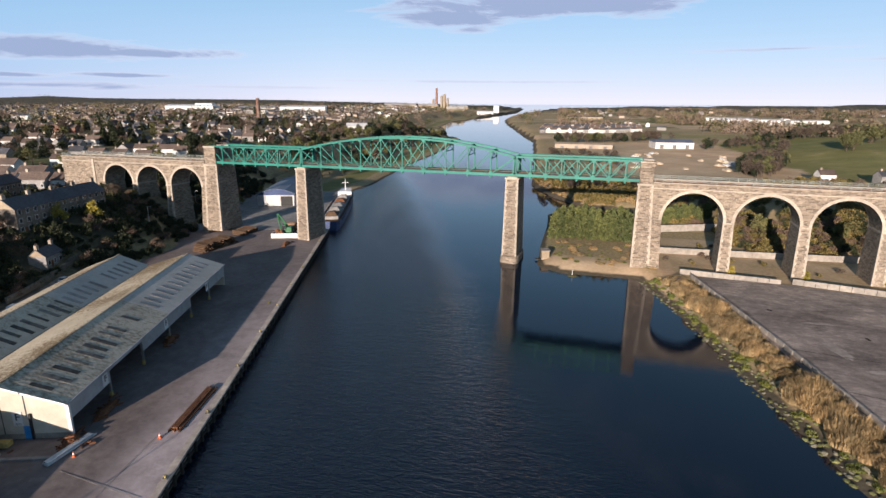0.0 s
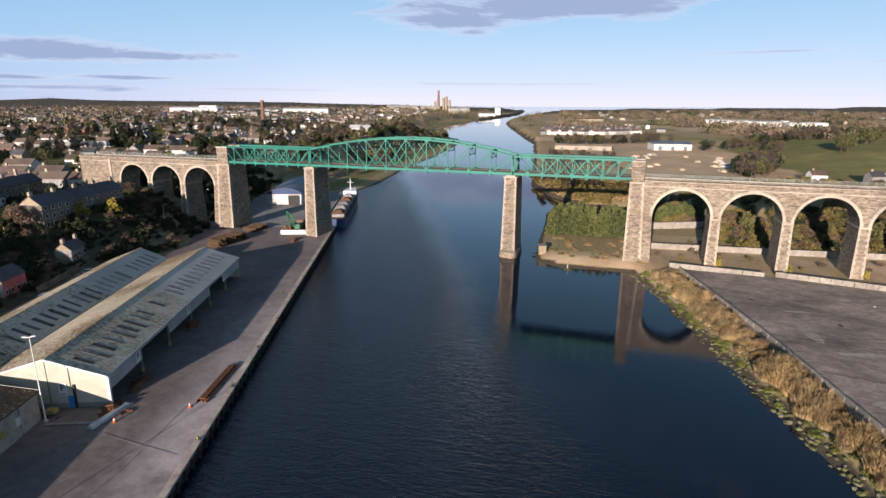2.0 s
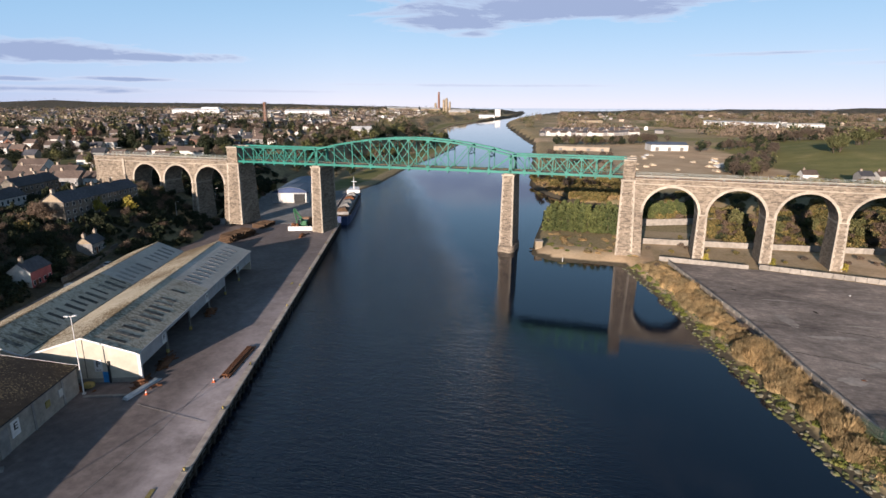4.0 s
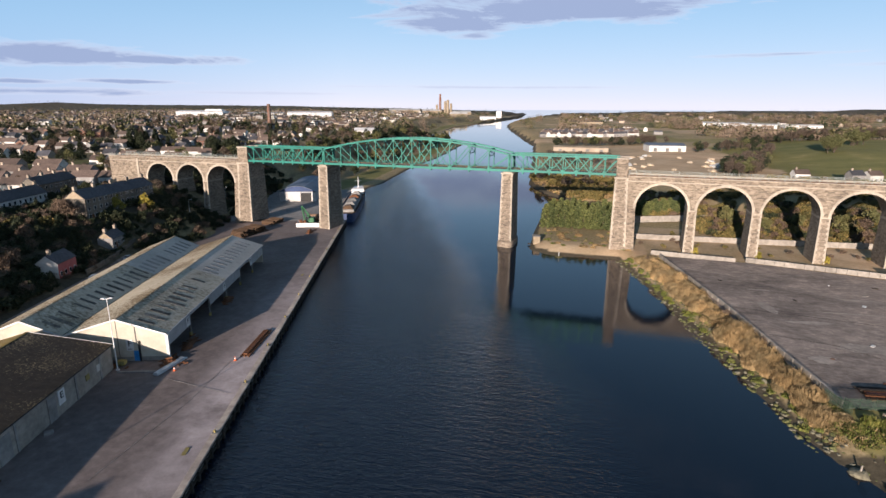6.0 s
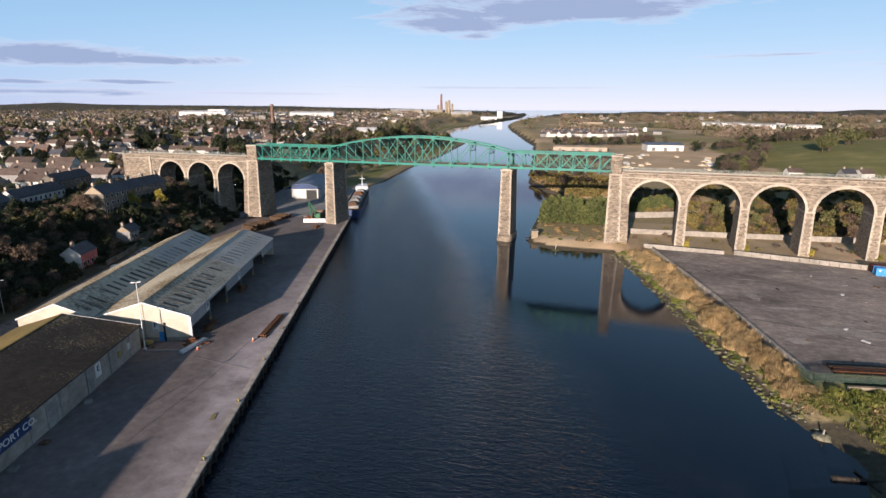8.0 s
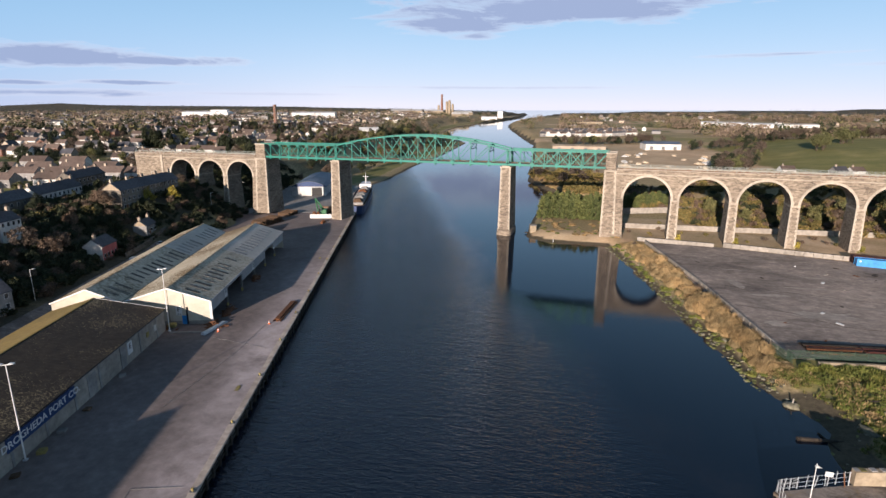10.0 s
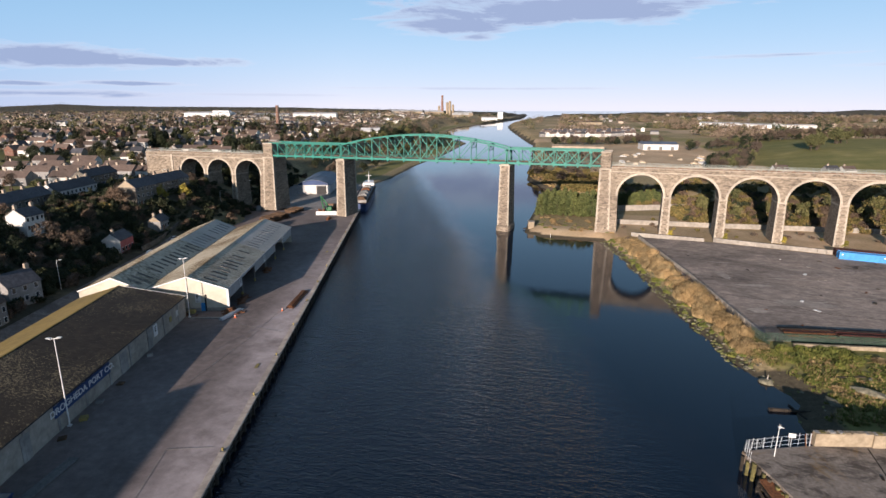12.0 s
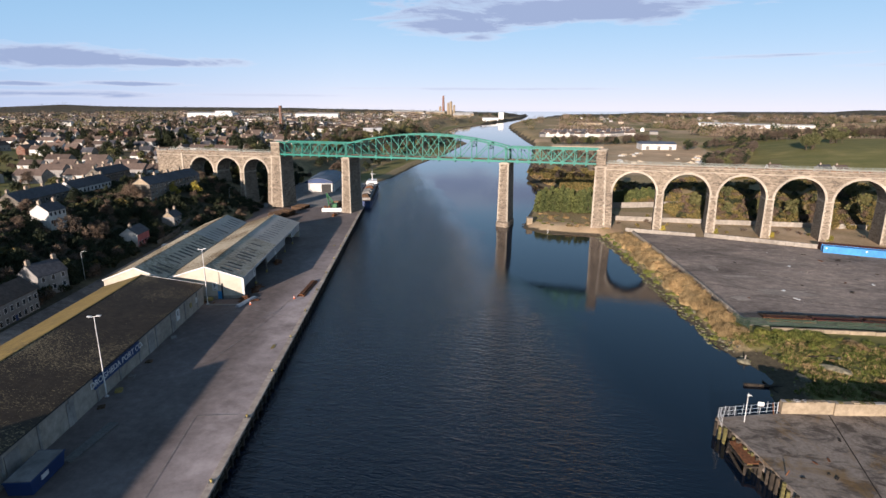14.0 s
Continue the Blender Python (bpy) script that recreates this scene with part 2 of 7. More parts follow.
M["weed"] = plain("weedy_stone", (0.055, 0.05, 0.02), (0.17, 0.15, 0.055), 1.5, 0.9, 0.5)
M["slate"] = plain("slate_roof", (0.035, 0.037, 0.044), (0.085, 0.085, 0.095), 1.2, 0.7, 0.4, 0, 0.25)
M["tile"] = plain("brown_roof_tiles", (0.075, 0.055, 0.046), (0.145, 0.108, 0.09), 1.2, 0.85, 0.4, 0, 0.3)
M["brick"] = masonry("red_brick", (0.24, 0.09, 0.055), (0.17, 0.07, 0.045), (0.24, 0.21, 0.19), 0.9, 0.3)
M["glass"] = plain("window_glass", (0.02, 0.025, 0.03), (0.045, 0.05, 0.06), 1.0, 0.12, 0.0, 0, 0.3, 0.6)
M["pink"] = plain("pink_render", (0.32, 0.09, 0.09), (0.40, 0.12, 0.115), 0.8, 0.75, 0.1)
M["grey_render"] = plain("grey_render", (0.17, 0.165, 0.16), (0.27, 0.26, 0.25), 0.8, 0.8, 0.15, 0, 0.15)
M["rock"] = plain("rip_rap_rock", (0.09, 0.085, 0.06), (0.26, 0.24, 0.17), 1.3, 0.9, 0.6, 0, 0.35)
M["bark"] = plain("bark", (0.05, 0.04, 0.03), (0.13, 0.10, 0.075), 3.0, 0.95, 0.5)
M["straw"] = leaves("dry_grass", (0.25, 0.178, 0.09), (0.36, 0.268, 0.142), (0.16, 0.115, 0.058))
M["grass_blade"] = leaves("green_grass_blades", (0.07, 0.095, 0.02), (0.125, 0.15, 0.035), (0.19, 0.18, 0.06))
M["conifer"] = leaves("cypress_foliage", (0.036, 0.052, 0.018), (0.078, 0.098, 0.034), (0.135, 0.15, 0.058))
M["dark_leaf"] = leaves("dark_evergreen_foliage", (0.014, 0.021, 0.011), (0.028, 0.038, 0.019), (0.052, 0.058, 0.03))
M["gorse"] = leaves("gorse_and_bramble", (0.06, 0.065, 0.022), (0.125, 0.11, 0.042), (0.21, 0.155, 0.06))
M["bare"] = leaves("budding_twigs", (0.07, 0.052, 0.042), (0.115, 0.086, 0.066), (0.155, 0.118, 0.085))
M["spring"] = leaves("spring_foliage", (0.07, 0.08, 0.03), (0.115, 0.115, 0.048), (0.155, 0.145, 0.062))
for key, name_, ca, cb in (("far_brown", "bare_woodland", (0.12, 0.092, 0.07), (0.235, 0.18, 0.132)), ("far_dark", "evergreen_woodland", (0.018, 0.026, 0.014), (0.05, 0.062, 0.034)), ("far_olive", "budding_woodland", (0.095, 0.09, 0.045), (0.18, 0.16, 0.08))):
    M[key] = plain(name_, ca, cb, 0.25, 0.95, 0.0, 0, 0.0, 0.05, 0.02)
M["gold"] = leaves("yellow_gorse_flower", (0.19, 0.17, 0.03), (0.28, 0.23, 0.04), (0.15, 0.16, 0.04))

# ground: scrub, grass, bare soil and a dark mud tone, by zone
n = Nodes("ground_cover")
zone = n.attr("zone")
fine, mid, big = n.noise(0.9, 6, 0.75), n.noise(0.05, 5), n.noise(0.008, 4)
scrub = n.ramp(fine, ((0.3, (0.18, 0.145, 0.08)), (0.55, (0.34, 0.27, 0.165)), (0.75, (0.46, 0.37, 0.235))))
grass = n.ramp(n.math("ADD", n.math("MULTIPLY", mid, 0.7), n.math("MULTIPLY", fine, 0.3)), ((0.32, (0.125, 0.132, 0.05)), (0.55, (0.20, 0.19, 0.078)), (0.72, (0.31, 0.255, 0.125))))
soil = n.ramp(n.math("ADD", n.math("MULTIPLY", mid, 0.5), n.math("MULTIPLY", fine, 0.5)), ((0.3, (0.30, 0.215, 0.14)), (0.55, (0.47, 0.36, 0.25)), (0.72, (0.60, 0.49, 0.38))))
mud = n.ramp(fine, ((0.3, (0.05, 0.044, 0.034)), (0.7, (0.115, 0.10, 0.075))))


def edge(z):
    return n.ramp(n.math("ADD", z, n.math("MULTIPLY", n.math("SUBTRACT", mid, 0.5), 0.8)), ((0.38, 0.0), (0.62, 1.0)))


ground_col = n.mix(edge(zone[0]), scrub, grass)
ground_col = n.mix(edge(zone[1]), ground_col, soil)
ground_col = n.mix(edge(zone[2]), ground_col, mud)
ground_col = n.mix(1.0, ground_col, n.ramp(big, ((0.3, (0.7, 0.75, 0.7)), (0.7, (1.2, 1.1, 1.0)))), "MULTIPLY")
n.bump(n.noise(0.7, 6), 0.35, 0.3)
M["ground"] = n.done(ground_col, 0.95, 0, 0.1)

# river: dark, wind-rippled
n = Nodes("river_water")
ripple = n.noise(0.55, 3, 0.55, n.scaled(n.pos, (0.5, 1.5, 1)), 0.7)
chop = n.noise(1.7, 3, 0.5, n.scaled(n.pos, (0.7, 1.6, 1)), 0.3)
s = n.t.nodes.new("ShaderNodeSeparateXYZ")
n.link(n.pos, s.inputs[0])
# wind ruffles the water but for a lee along the south bank
off = n.math("SUBTRACT", n.math("ADD", s.outputs[0], n.math("MULTIPLY", s.outputs[1], 0.416)), 20.0)
lee = n.math("ADD", n.math("MULTIPLY", off, -0.038), n.math("MULTIPLY", n.noise(0.02, 4, 0.55, None, 0.5), 1.0))
calm = n.ramp(lee, ((0.15, 0.035), (0.5, 0.35), (0.95, 1.0)))
# ripples eased beyond the bridge to suit how far water looks from the camera
reach = n.ramp(n.math("MULTIPLY", s.outputs[1], 0.0042), ((0.0, 1.0), (0.7, 0.6)))
calm = n.math("MULTIPLY", calm, reach)
n.bump(n.math("MULTIPLY", n.math("ADD", ripple, n.math("MULTIPLY", chop, 0.6)), calm), 0.6, 0.46)
M["water"] = n.done((0.0030, 0.0074, 0.0165), 0.02, 0, 0.5)
n.p.inputs["IOR"].default_value = 1.333

# worn yard asphalt and quay concrete
n = Nodes("quay_surface")
f1, f2, f3 = n.noise(0.06, 5, 0.65), n.noise(0.5, 6, 0.7), n.noise(6.0, 3)
qcol = n.ramp(f2, ((0.28, (0.105, 0.085, 0.079)), (0.5, (0.155, 0.128, 0.12)), (0.75, (0.225, 0.187, 0.177))))
qcol = n.mix(1.0, qcol, n.ramp(f1, ((0.3, (0.68, 0.66, 0.66)), (0.55, (1, 1, 1)), (0.75, (1.25, 1.22, 1.25)))), "MULTIPLY")
white_zone = n.attr("zone")
qcol = n.mix(n.ramp(n.math("MULTIPLY", white_zone[0], n.ramp(n.noise(0.16, 7, 0.7, None, 0.15), ((0.3, 0.2), (0.75, 1.0)))), ((0.05, 0.0), (0.7, 0.8))), qcol, (0.52, 0.45, 0.445))
n.bump(f3, 0.3, 0.03)
M["quay"] = n.done(qcol, n.ramp(f2, ((0.3, 0.7), (0.7, 0.95))), 0, 0.25)

n = Nodes("yard_asphalt")
f1, f2 = n.noise(0.05, 5, 0.65, n.scaled(n.pos, (0.7, 1.2, 1)), 0.3), n.noise(0.5, 9, 0.85, n.scaled(n.pos, (0.75, 1.2, 1)))
acol = n.ramp(f2, ((0.32, (0.12, 0.10, 0.087)), (0.5, (0.215, 0.183, 0.16)), (0.66, (0.37, 0.315, 0.272))))
acol = n.mix(1.0, acol, n.ramp(f1, ((0.34, (0.55, 0.53, 0.53)), (0.5, (1, 0.98, 0.97)), (0.66, (1.4, 1.34, 1.3)))), "MULTIPLY")
n.bump(n.noise(5.0, 3), 0.3, 0.03)
M["asphalt"] = n.done(acol, 0.9, 0, 0.25)

# old dock deck: grey concrete, oily stains, ochre moss
n = Nodes("stained_dock_deck")
d1, d2, d3 = n.noise(0.28, 7, 0.7, n.scaled(n.pos, (0.7, 1.2, 1)), 0.6), n.noise(0.11, 5, 0.65, None, 0.8), n.noise(1.6, 6, 0.75)
dcol = n.ramp(d3, ((0.3, (0.15, 0.125, 0.105)), (0.7, (0.31, 0.265, 0.225))))
dcol = n.mix(n.ramp(d1, ((0.47, 0.0), (0.6, 0.85))), dcol, (0.055, 0.045, 0.038))
dcol = n.mix(n.ramp(n.math("ADD", n.math("MULTIPLY", d2, 0.7), n.math("MULTIPLY", d3, 0.3)), ((0.5, 0.0), (0.6, 0.75))), dcol, (0.17, 0.105, 0.04))
n.bump(n.math("ADD", d3, n.noise(6.0, 4)), 0.5, 0.08)
M["dock_top"] = n.done(dcol, 0.92, 0, 0.2)

# corrugated roofs: seams run down the slope, lichen gathers in streaks
QU, QV, QO = Vector((-0.2975, 0.9547, 0)), Vector((0.9547, 0.2975, 0)), Vector((-33.9, 0, 0))


def roofing(name, c1, c2, moss, amount, pitch=1.05, grain=0.35, sharp=1.0):
    n = Nodes(name)
    d = n.t.nodes.new("ShaderNodeVectorMath")
    d.operation = "DOT_PRODUCT"
    d.inputs[1].default_value = QU
    n.link(n.pos, d.inputs[0])
    along = d.outputs["Value"]
    seam = n.math("ABSOLUTE", n.math("SINE", n.math("MULTIPLY", along, math.pi / pitch)))
    col = n.ramp(n.noise(0.6, 6, 0.7), ((0.3, c1), (0.7, c2)))
    col = n.mix(1.0, col, n.ramp(n.noise(0.05, 4), ((0.3, 0.8), (0.7, 1.12))), "MULTIPLY")
    stain = n.math("ADD", n.math("MULTIPLY", n.noise(grain, 6, 0.75, n.scaled(n.pos, (1.0, 1.6, 1.0))), 0.6), n.math("MULTIPLY", n.noise(0.045, 3), 0.4))
    col = n.mix(n.ramp(stain, ((0.62 - amount * 0.22, 0.0), (0.62 - amount * 0.22 + (0.08 + amount * 0.1) * sharp, 0.92))), col, moss)
    col = n.mix(1.0, col, n.ramp(seam, ((0.0, 0.88), (0.14, 1.0))), "MULTIPLY")
    n.bump(n.math("ADD", seam, n.math("MULTIPLY", n.noise(3.0, 4), 0.5)), 0.22, 0.06)
    return n.done(col, 0.75, 0, 0.25)


M["roof_grey"] = roofing("weathered_fibre_cement_roof", (0.44, 0.37, 0.28), (0.58, 0.50, 0.385), (0.15, 0.118, 0.07), 0.62, 1.05, 0.9, 0.8)
M["roof_clean"] = roofing("pale_fibre_cement_roof", (0.45, 0.40, 0.345), (0.56, 0.505, 0.44), (0.30, 0.26, 0.21), 0.15, 1.05, 0.9, 0.9)
M["roof_lichen"] = roofing("lichened_sunny_roof", (0.42, 0.36, 0.25), (0.55, 0.48, 0.36), (0.15, 0.10, 0.045), 0.62, 1.05, 1.4, 0.35)
# river slope darkened and land slope yellowed: their shade and sun put in colour
M["roof_moss"] = roofing("mossy_roof_shaded", (0.020, 0.014, 0.009), (0.055, 0.04, 0.025), (0.24, 0.185, 0.105), 0.42, 1.05, 1.9, 0.25)
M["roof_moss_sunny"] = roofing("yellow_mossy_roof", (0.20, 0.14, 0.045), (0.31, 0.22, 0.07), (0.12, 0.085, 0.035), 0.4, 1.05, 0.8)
M["rooflight_pale"] = plain("dusty_rooflight", (0.20, 0.185, 0.17), (0.30, 0.28, 0.26), 0.9, 0.7, 0.1, 0, 0.3)
M["rooflight"] = plain("grimy_rooflight", (0.05, 0.042, 0.034), (0.20, 0.175, 0.145), 0.9, 0.7, 0.1, 0, 0.5)


# ---- helpers for shapes ----
def thing(name, at=(0, 0, 0), turn=0.0, label="", category="", group="", kind=""):
    """An Empty at the thing's base; turn in degrees about z."""
    ob = new(name)
    ob.empty_display_size = 0.5
    ob.matrix_basis = pose(*at, 0, 0, turn)
    return tagged(ob, label, category, group, kind)


def mesh_of(name, bm, material):
    me = bpy.data.meshes.new(name)
    bmesh.ops.recalc_face_normals(bm, faces=bm.faces)
    bm.to_mesh(me)
    bm.free()
    for m in (material if isinstance(material, (list, tuple)) else [material]):
        me.materials.append(M[m])
    return me


def part(name, bm, material, parent=None, label="", at=None, turn=0.0):
    ob = new(name, mesh_of(name, bm, material) if isinstance(bm, bmesh.types.BMesh) else bm)
    ob.parent = parent
    if at is not None:
        ob.matrix_basis = pose(*at, 0, 0, turn)
    return tagged(ob, label)


def raw(name, verts, faces, material, slots=None):
    me = bpy.data.meshes.new(name)
    me.from_pydata([tuple(v) for v in verts], [], faces)
    for m in (material if isinstance(material, (list, tuple)) else [material]):
        me.materials.append(M[m])
    if slots is not None:
        me.polygons.foreach_set("material_index", np.asarray(slots, dtype=np.int32))
    me.update()
    return me


def hexa(bm, eight, slot=0):
    """A solid from four bottom corners and the four above them, both counter-clockwise."""
    v = [bm.verts.new(p) for p in eight]
    for f in ((3, 2, 1, 0), (4, 5, 6, 7), (0, 1, 5, 4), (1, 2, 6, 5), (2, 3, 7, 6), (3, 0, 4, 7)):
        bm.faces.new([v[i] for i in f]).material_index = slot
    return bm


def block(x0, x1, y0, y1, z0, z1, bm=None, bev=0.0):
    bm = bm or bmesh.new()
    hexa(bm, [(x0, y0, z0), (x1, y0, z0), (x1, y1, z0), (x0, y1, z0), (x0, y0, z1), (x1, y0, z1), (x1, y1, z1), (x0, y1, z1)])
    if bev:
        bmesh.ops.bevel(bm, geom=bm.edges[:], offset=bev, segments=1, affect="EDGES")
    return bm


def beam(p, q, w, h, bm=None, up=(0, 0, 1)):
    """A straight bar from p to q, w across and h high."""
    bm = bm or bmesh.new()
    p, q = Vector(p), Vector(q)
    d = (q - p).normalized()
    s = d.cross(Vector(up))
    s = s.normalized() if s.length > 1e-4 else Vector((1, 0, 0))
    t = s.cross(d).normalized()
    s, t = s * w / 2, t * h / 2
    hexa(bm, [p - s - t, p + s - t, q + s - t, q - s - t, p - s + t, p + s + t, q + s + t, q - s + t])
    return bm


def tube(p, q, r0, r1=None, sides=8, bm=None):
    bm = bm or bmesh.new()
    r1 = r0 if r1 is None else r1
    p, q = Vector(p), Vector(q)
    d = (q - p).normalized()
    s = d.cross(Vector((0, 0, 1)))
    s = s.normalized() if s.length > 1e-3 else Vector((1, 0, 0))
    t = s.cross(d)
    rings = []
    for c, r in ((p, r0), (q, r1)):
        rings.append([bm.verts.new(c + (s * math.cos(a) + t * math.sin(a)) * r) for a in (2 * math.pi * i / sides for i in range(sides))])
    for i in range(sides):
        j = (i + 1) % sides
        bm.faces.new((rings[0][i], rings[0][j], rings[1][j], rings[1][i]))
    bm.faces.new(rings[0][::-1]), bm.faces.new(rings[1])
    return bm


def Q(u, v, z=0.0):
    """A place by the quay: u along the river, v out from the quay's edge."""
    p = QO + QU * u + QV * v
    return (p.x, p.y, z)


QTURN = 17.31


# ---- the lie of the land ----
LEFT_BANK = [(240, -880), (-33.9, 0), (-37.6, 15.0), (-44.9, 15.6), (-68.4, 90.4), (-68.2, 96), (-64, 134), (-70, 222), (-68, 321), (-78, 522), (-125, 605), (-184, 800), (-216, 1096), (-180, 1450), (-130, 2150), (-160, 2900), (-900, 3500), (-2600, 4200), (-2600, 6000)]
RIGHT_BANK = [(380, -880), (128, -230), (116, -180), (104.7, -156), (101.6, -149), (98.4, -140.4), (112, -133.4), (112.5, -124), (115.5, -118), (113.5, -113.5), (109.2, -108), (106.2, -98), (105, -92), (99.5, -68), (93.6, -38), (86, -9), (74, -8), (62, -9.5), (52.3, -3), (53, 20), (56, 78),
              (75, 86), (98, 79), (99, 92), (73, 99), (57, 124), (45, 152), (42, 173), (37, 300), (25, 528), (2, 644), (-66, 1038), (-91, 1268), (-85, 1616), (-37, 2181), (35, 2900), (900, 3600), (2600, 4100), (2600, 6000)]
SHORE = np.array(LEFT_BANK + RIGHT_BANK[::-1], dtype=float)


def smooth(a, b, x):
    t = np.clip((x - a) / (b - a), 0, 1)
    return t * t * (3 - 2 * t)


def shore_distance(x, y):
    """Metres from the water's edge, positive on land."""
    best, inside = np.full(x.shape, 1e12), np.zeros(x.shape, bool)
    for (ax, ay), (bx, by) in zip(SHORE, np.roll(SHORE, -1, axis=0)):
        dx, dy = bx - ax, by - ay
        t = np.clip(((x - ax) * dx + (y - ay) * dy) / (dx * dx + dy * dy + 1e-9), 0, 1)
        best = np.minimum(best, (x - ax - t * dx) ** 2 + (y - ay - t * dy) ** 2)
        if ay != by:
            inside ^= ((ay > y) != (by > y)) & (x < (bx - ax) * (y - ay) / (by - ay) + ax)
    return np.where(inside, -np.sqrt(best), np.sqrt(best))


SEG_A, SEG_D = SHORE, np.roll(SHORE, -1, axis=0) - SHORE
SEG_L = (SEG_D ** 2).sum(1) + 1e-9


def shore_at(x, y):
    """shore_distance for a single place."""
    rx, ry = x - SEG_A[:, 0], y - SEG_A[:, 1]
    t = np.clip((rx * SEG_D[:, 0] + ry * SEG_D[:, 1]) / SEG_L, 0, 1)
    best = math.sqrt(((rx - t * SEG_D[:, 0]) ** 2 + (ry - t * SEG_D[:, 1]) ** 2).min())
    over = (SEG_A[:, 1] > y) != (SEG_A[:, 1] + SEG_D[:, 1] > y)
    cut = SEG_D[over, 0] * (y - SEG_A[over, 1]) / SEG_D[over, 1] + SEG_A[over, 0]
    return -best if np.count_nonzero(x < cut) % 2 else best


def is_left(x, y):
    ys = np.array([p[1] for p in LEFT_BANK[:13]])
    return x < np.interp(y, ys, np.array([p[0] for p in LEFT_BANK[:13]])) + 25


def far_lift(x, y):
    r = np.minimum(np.hypot(x - 60, y + 200), 4900)
    return 21 * (np.clip(r - 2000, 0, None) / 2900) ** 2


def waves(x, y, k):
    return np.sin(x / k + 1.3) * np.cos(y / (k * 0.8) + 0.4) + 0.5 * np.sin((x + y) / (k * 0.46) + 2)


def land(x, y, d=None):
    x, y = np.asarray(x, float), np.asarray(y, float)
    d = shore_distance(x, y) if d is None else d
    left = is_left(x, y)
    near = smooth(-60, -5, -(x + 33.9) * 0.2975 + y * 0.9547)
    hl = 1.7 * smooth(0, 8, d) + 1.0 * smooth(60, 68, d) + 13.5 * smooth(66 - 16 * near, 110 - 30 * near, d) + 7 * smooth(150, 420, d) + 2.0 * waves(x, y, 60) * smooth(130, 300, d) - 16 * smooth(900, 3000, d) + 30 * np.exp(-((x + 3720) / 260) ** 2 - ((y - 2640) / 260) ** 2)
    hr = 2.4 * smooth(0, 8, d) + 2.0 * smooth(40, 160, y) + 12 * smooth(112, 185, x) * smooth(24, 90, y) * (1 - 0.85 * smooth(110, 200, y))
    hr = hr + 5 * smooth(240, 420, x) * smooth(180, 300, y) * (1 - 0.6 * smooth(400, 700, y)) + 3 * smooth(300, 700, x) - 6 * smooth(900, 2600, d) + 9 * smooth(215, 330, x) * smooth(170, 330, y) * (1 - smooth(430, 620, y)) + 1.2 * waves(x, y, 90) * smooth(260, 500, x) + 3 * smooth(300, 700, y)
    h = np.where(left, hl, hr)
    return np.where(d > 0, h, np.maximum(-3.0, d * 0.22)) + far_lift(x, y)


def spread(lo, hi, fine_lo, fine_hi, step, grow=1.13):
    mid = list(np.arange(fine_lo, fine_hi + step, step))
    up, down, s = [], [], step
    v = mid[-1]
    while v < hi:
        s *= grow
        v += s
        up.append(min(v, hi))
    s, v = step, mid[0]
    while v > lo:
        s *= grow
        v -= s
        down.append(max(v, lo))
    return np.array(down[::-1] + mid + up)


def sheet(name, xs, ys, height, material):
    X, Y = np.meshgrid(xs, ys)
    Z = height(X, Y)
    nx, ny = len(xs), len(ys)
    idx = np.arange(nx * ny).reshape(ny, nx)
    quads = np.stack([idx[:-1, :-1], idx[:-1, 1:], idx[1:, 1:], idx[1:, :-1]], -1).reshape(-1, 4)
    me = bpy.data.meshes.new(name)
    me.from_pydata(np.stack([X, Y, Z], -1).reshape(-1, 3).tolist(), [], quads.tolist())
    me.materials.append(M[material])
    me.polygons.foreach_set("use_smooth", np.ones(len(quads), bool))
    return me, X, Y, Z


gx, gy = spread(-4700, 4700, -190, 235, 3.0), spread(-880, 4750, -230, 230, 3.0)
me, X, Y, Z = sheet("ground", gx, gy, land, "ground")
D = shore_distance(X, Y)
lf = is_left(X, Y)
g_grass = np.where(lf, 0.75 * smooth(6, 12, D) * (1 - smooth(22, 40, D)) * (Y > 95) + 0.3 * (D > 110) + 0.35 * ((X < -150) & (Y > -75) & (Y < 75)) + 0.35 * (waves(X, Y, 140) > 0.6),
                   0.95 * smooth(3, 8, D) * (Y < -95 + 0.145 * (X - 116)) + 0.7 * ((X > 190 + 0.12 * (Y - 140)) & (X < 620) & (Y > 120) & (Y < 460)) + 0.55 * ((X > 60) & (Y > 480)) * (waves(X, Y, 75) > 0.35) + 0.3 * ((Y > 20) & (Y < 150) & (X < 122)) + 0.35 * (Y > 700))
g_soil = np.where(lf, 0.0, 0.95 * smooth(150, 185, Y) * (1 - smooth(420, 520, Y)) * smooth(75, 105, X) * (1 - smooth(215, 260, X)) + 0.75 * (Y > 480) * (X > 20) * (waves(X + 90, Y, 110) > 0.5) + 0.55 * ((Y > -8) & (Y < 40) & (X > 92)) + 0.6 * ((X < 96) & (Y < 6) & (Y > -40)))
# shore mud; the same dark tone also covers hillside, town and far land
g_dark = np.where(lf & (D > 66) & (D < 128) & (Y < 110), 0.62, np.where(lf & (D > 60) & (Y < 1500) & ~((X < -150) & (Y > -75) & (Y < 75)), 0.46, 0.0)) + 0.75 * smooth(1500, 2400, np.hypot(X, Y)) * (D > 0) + 1.0 - smooth(0.5, 4.5, np.where((X > 100) & (Y < -108) & (Y > -135), D * 0.42, D))
col = np.stack([g_grass, g_soil, g_dark, np.ones_like(X)], -1).astype(np.float32)
me.color_attributes.new("zone", "FLOAT_COLOR", "POINT").data.foreach_set("color", col.reshape(-1))
tagged(new("ground", me), "river banks, scrub, fields and town land", "ground", kind="structure")

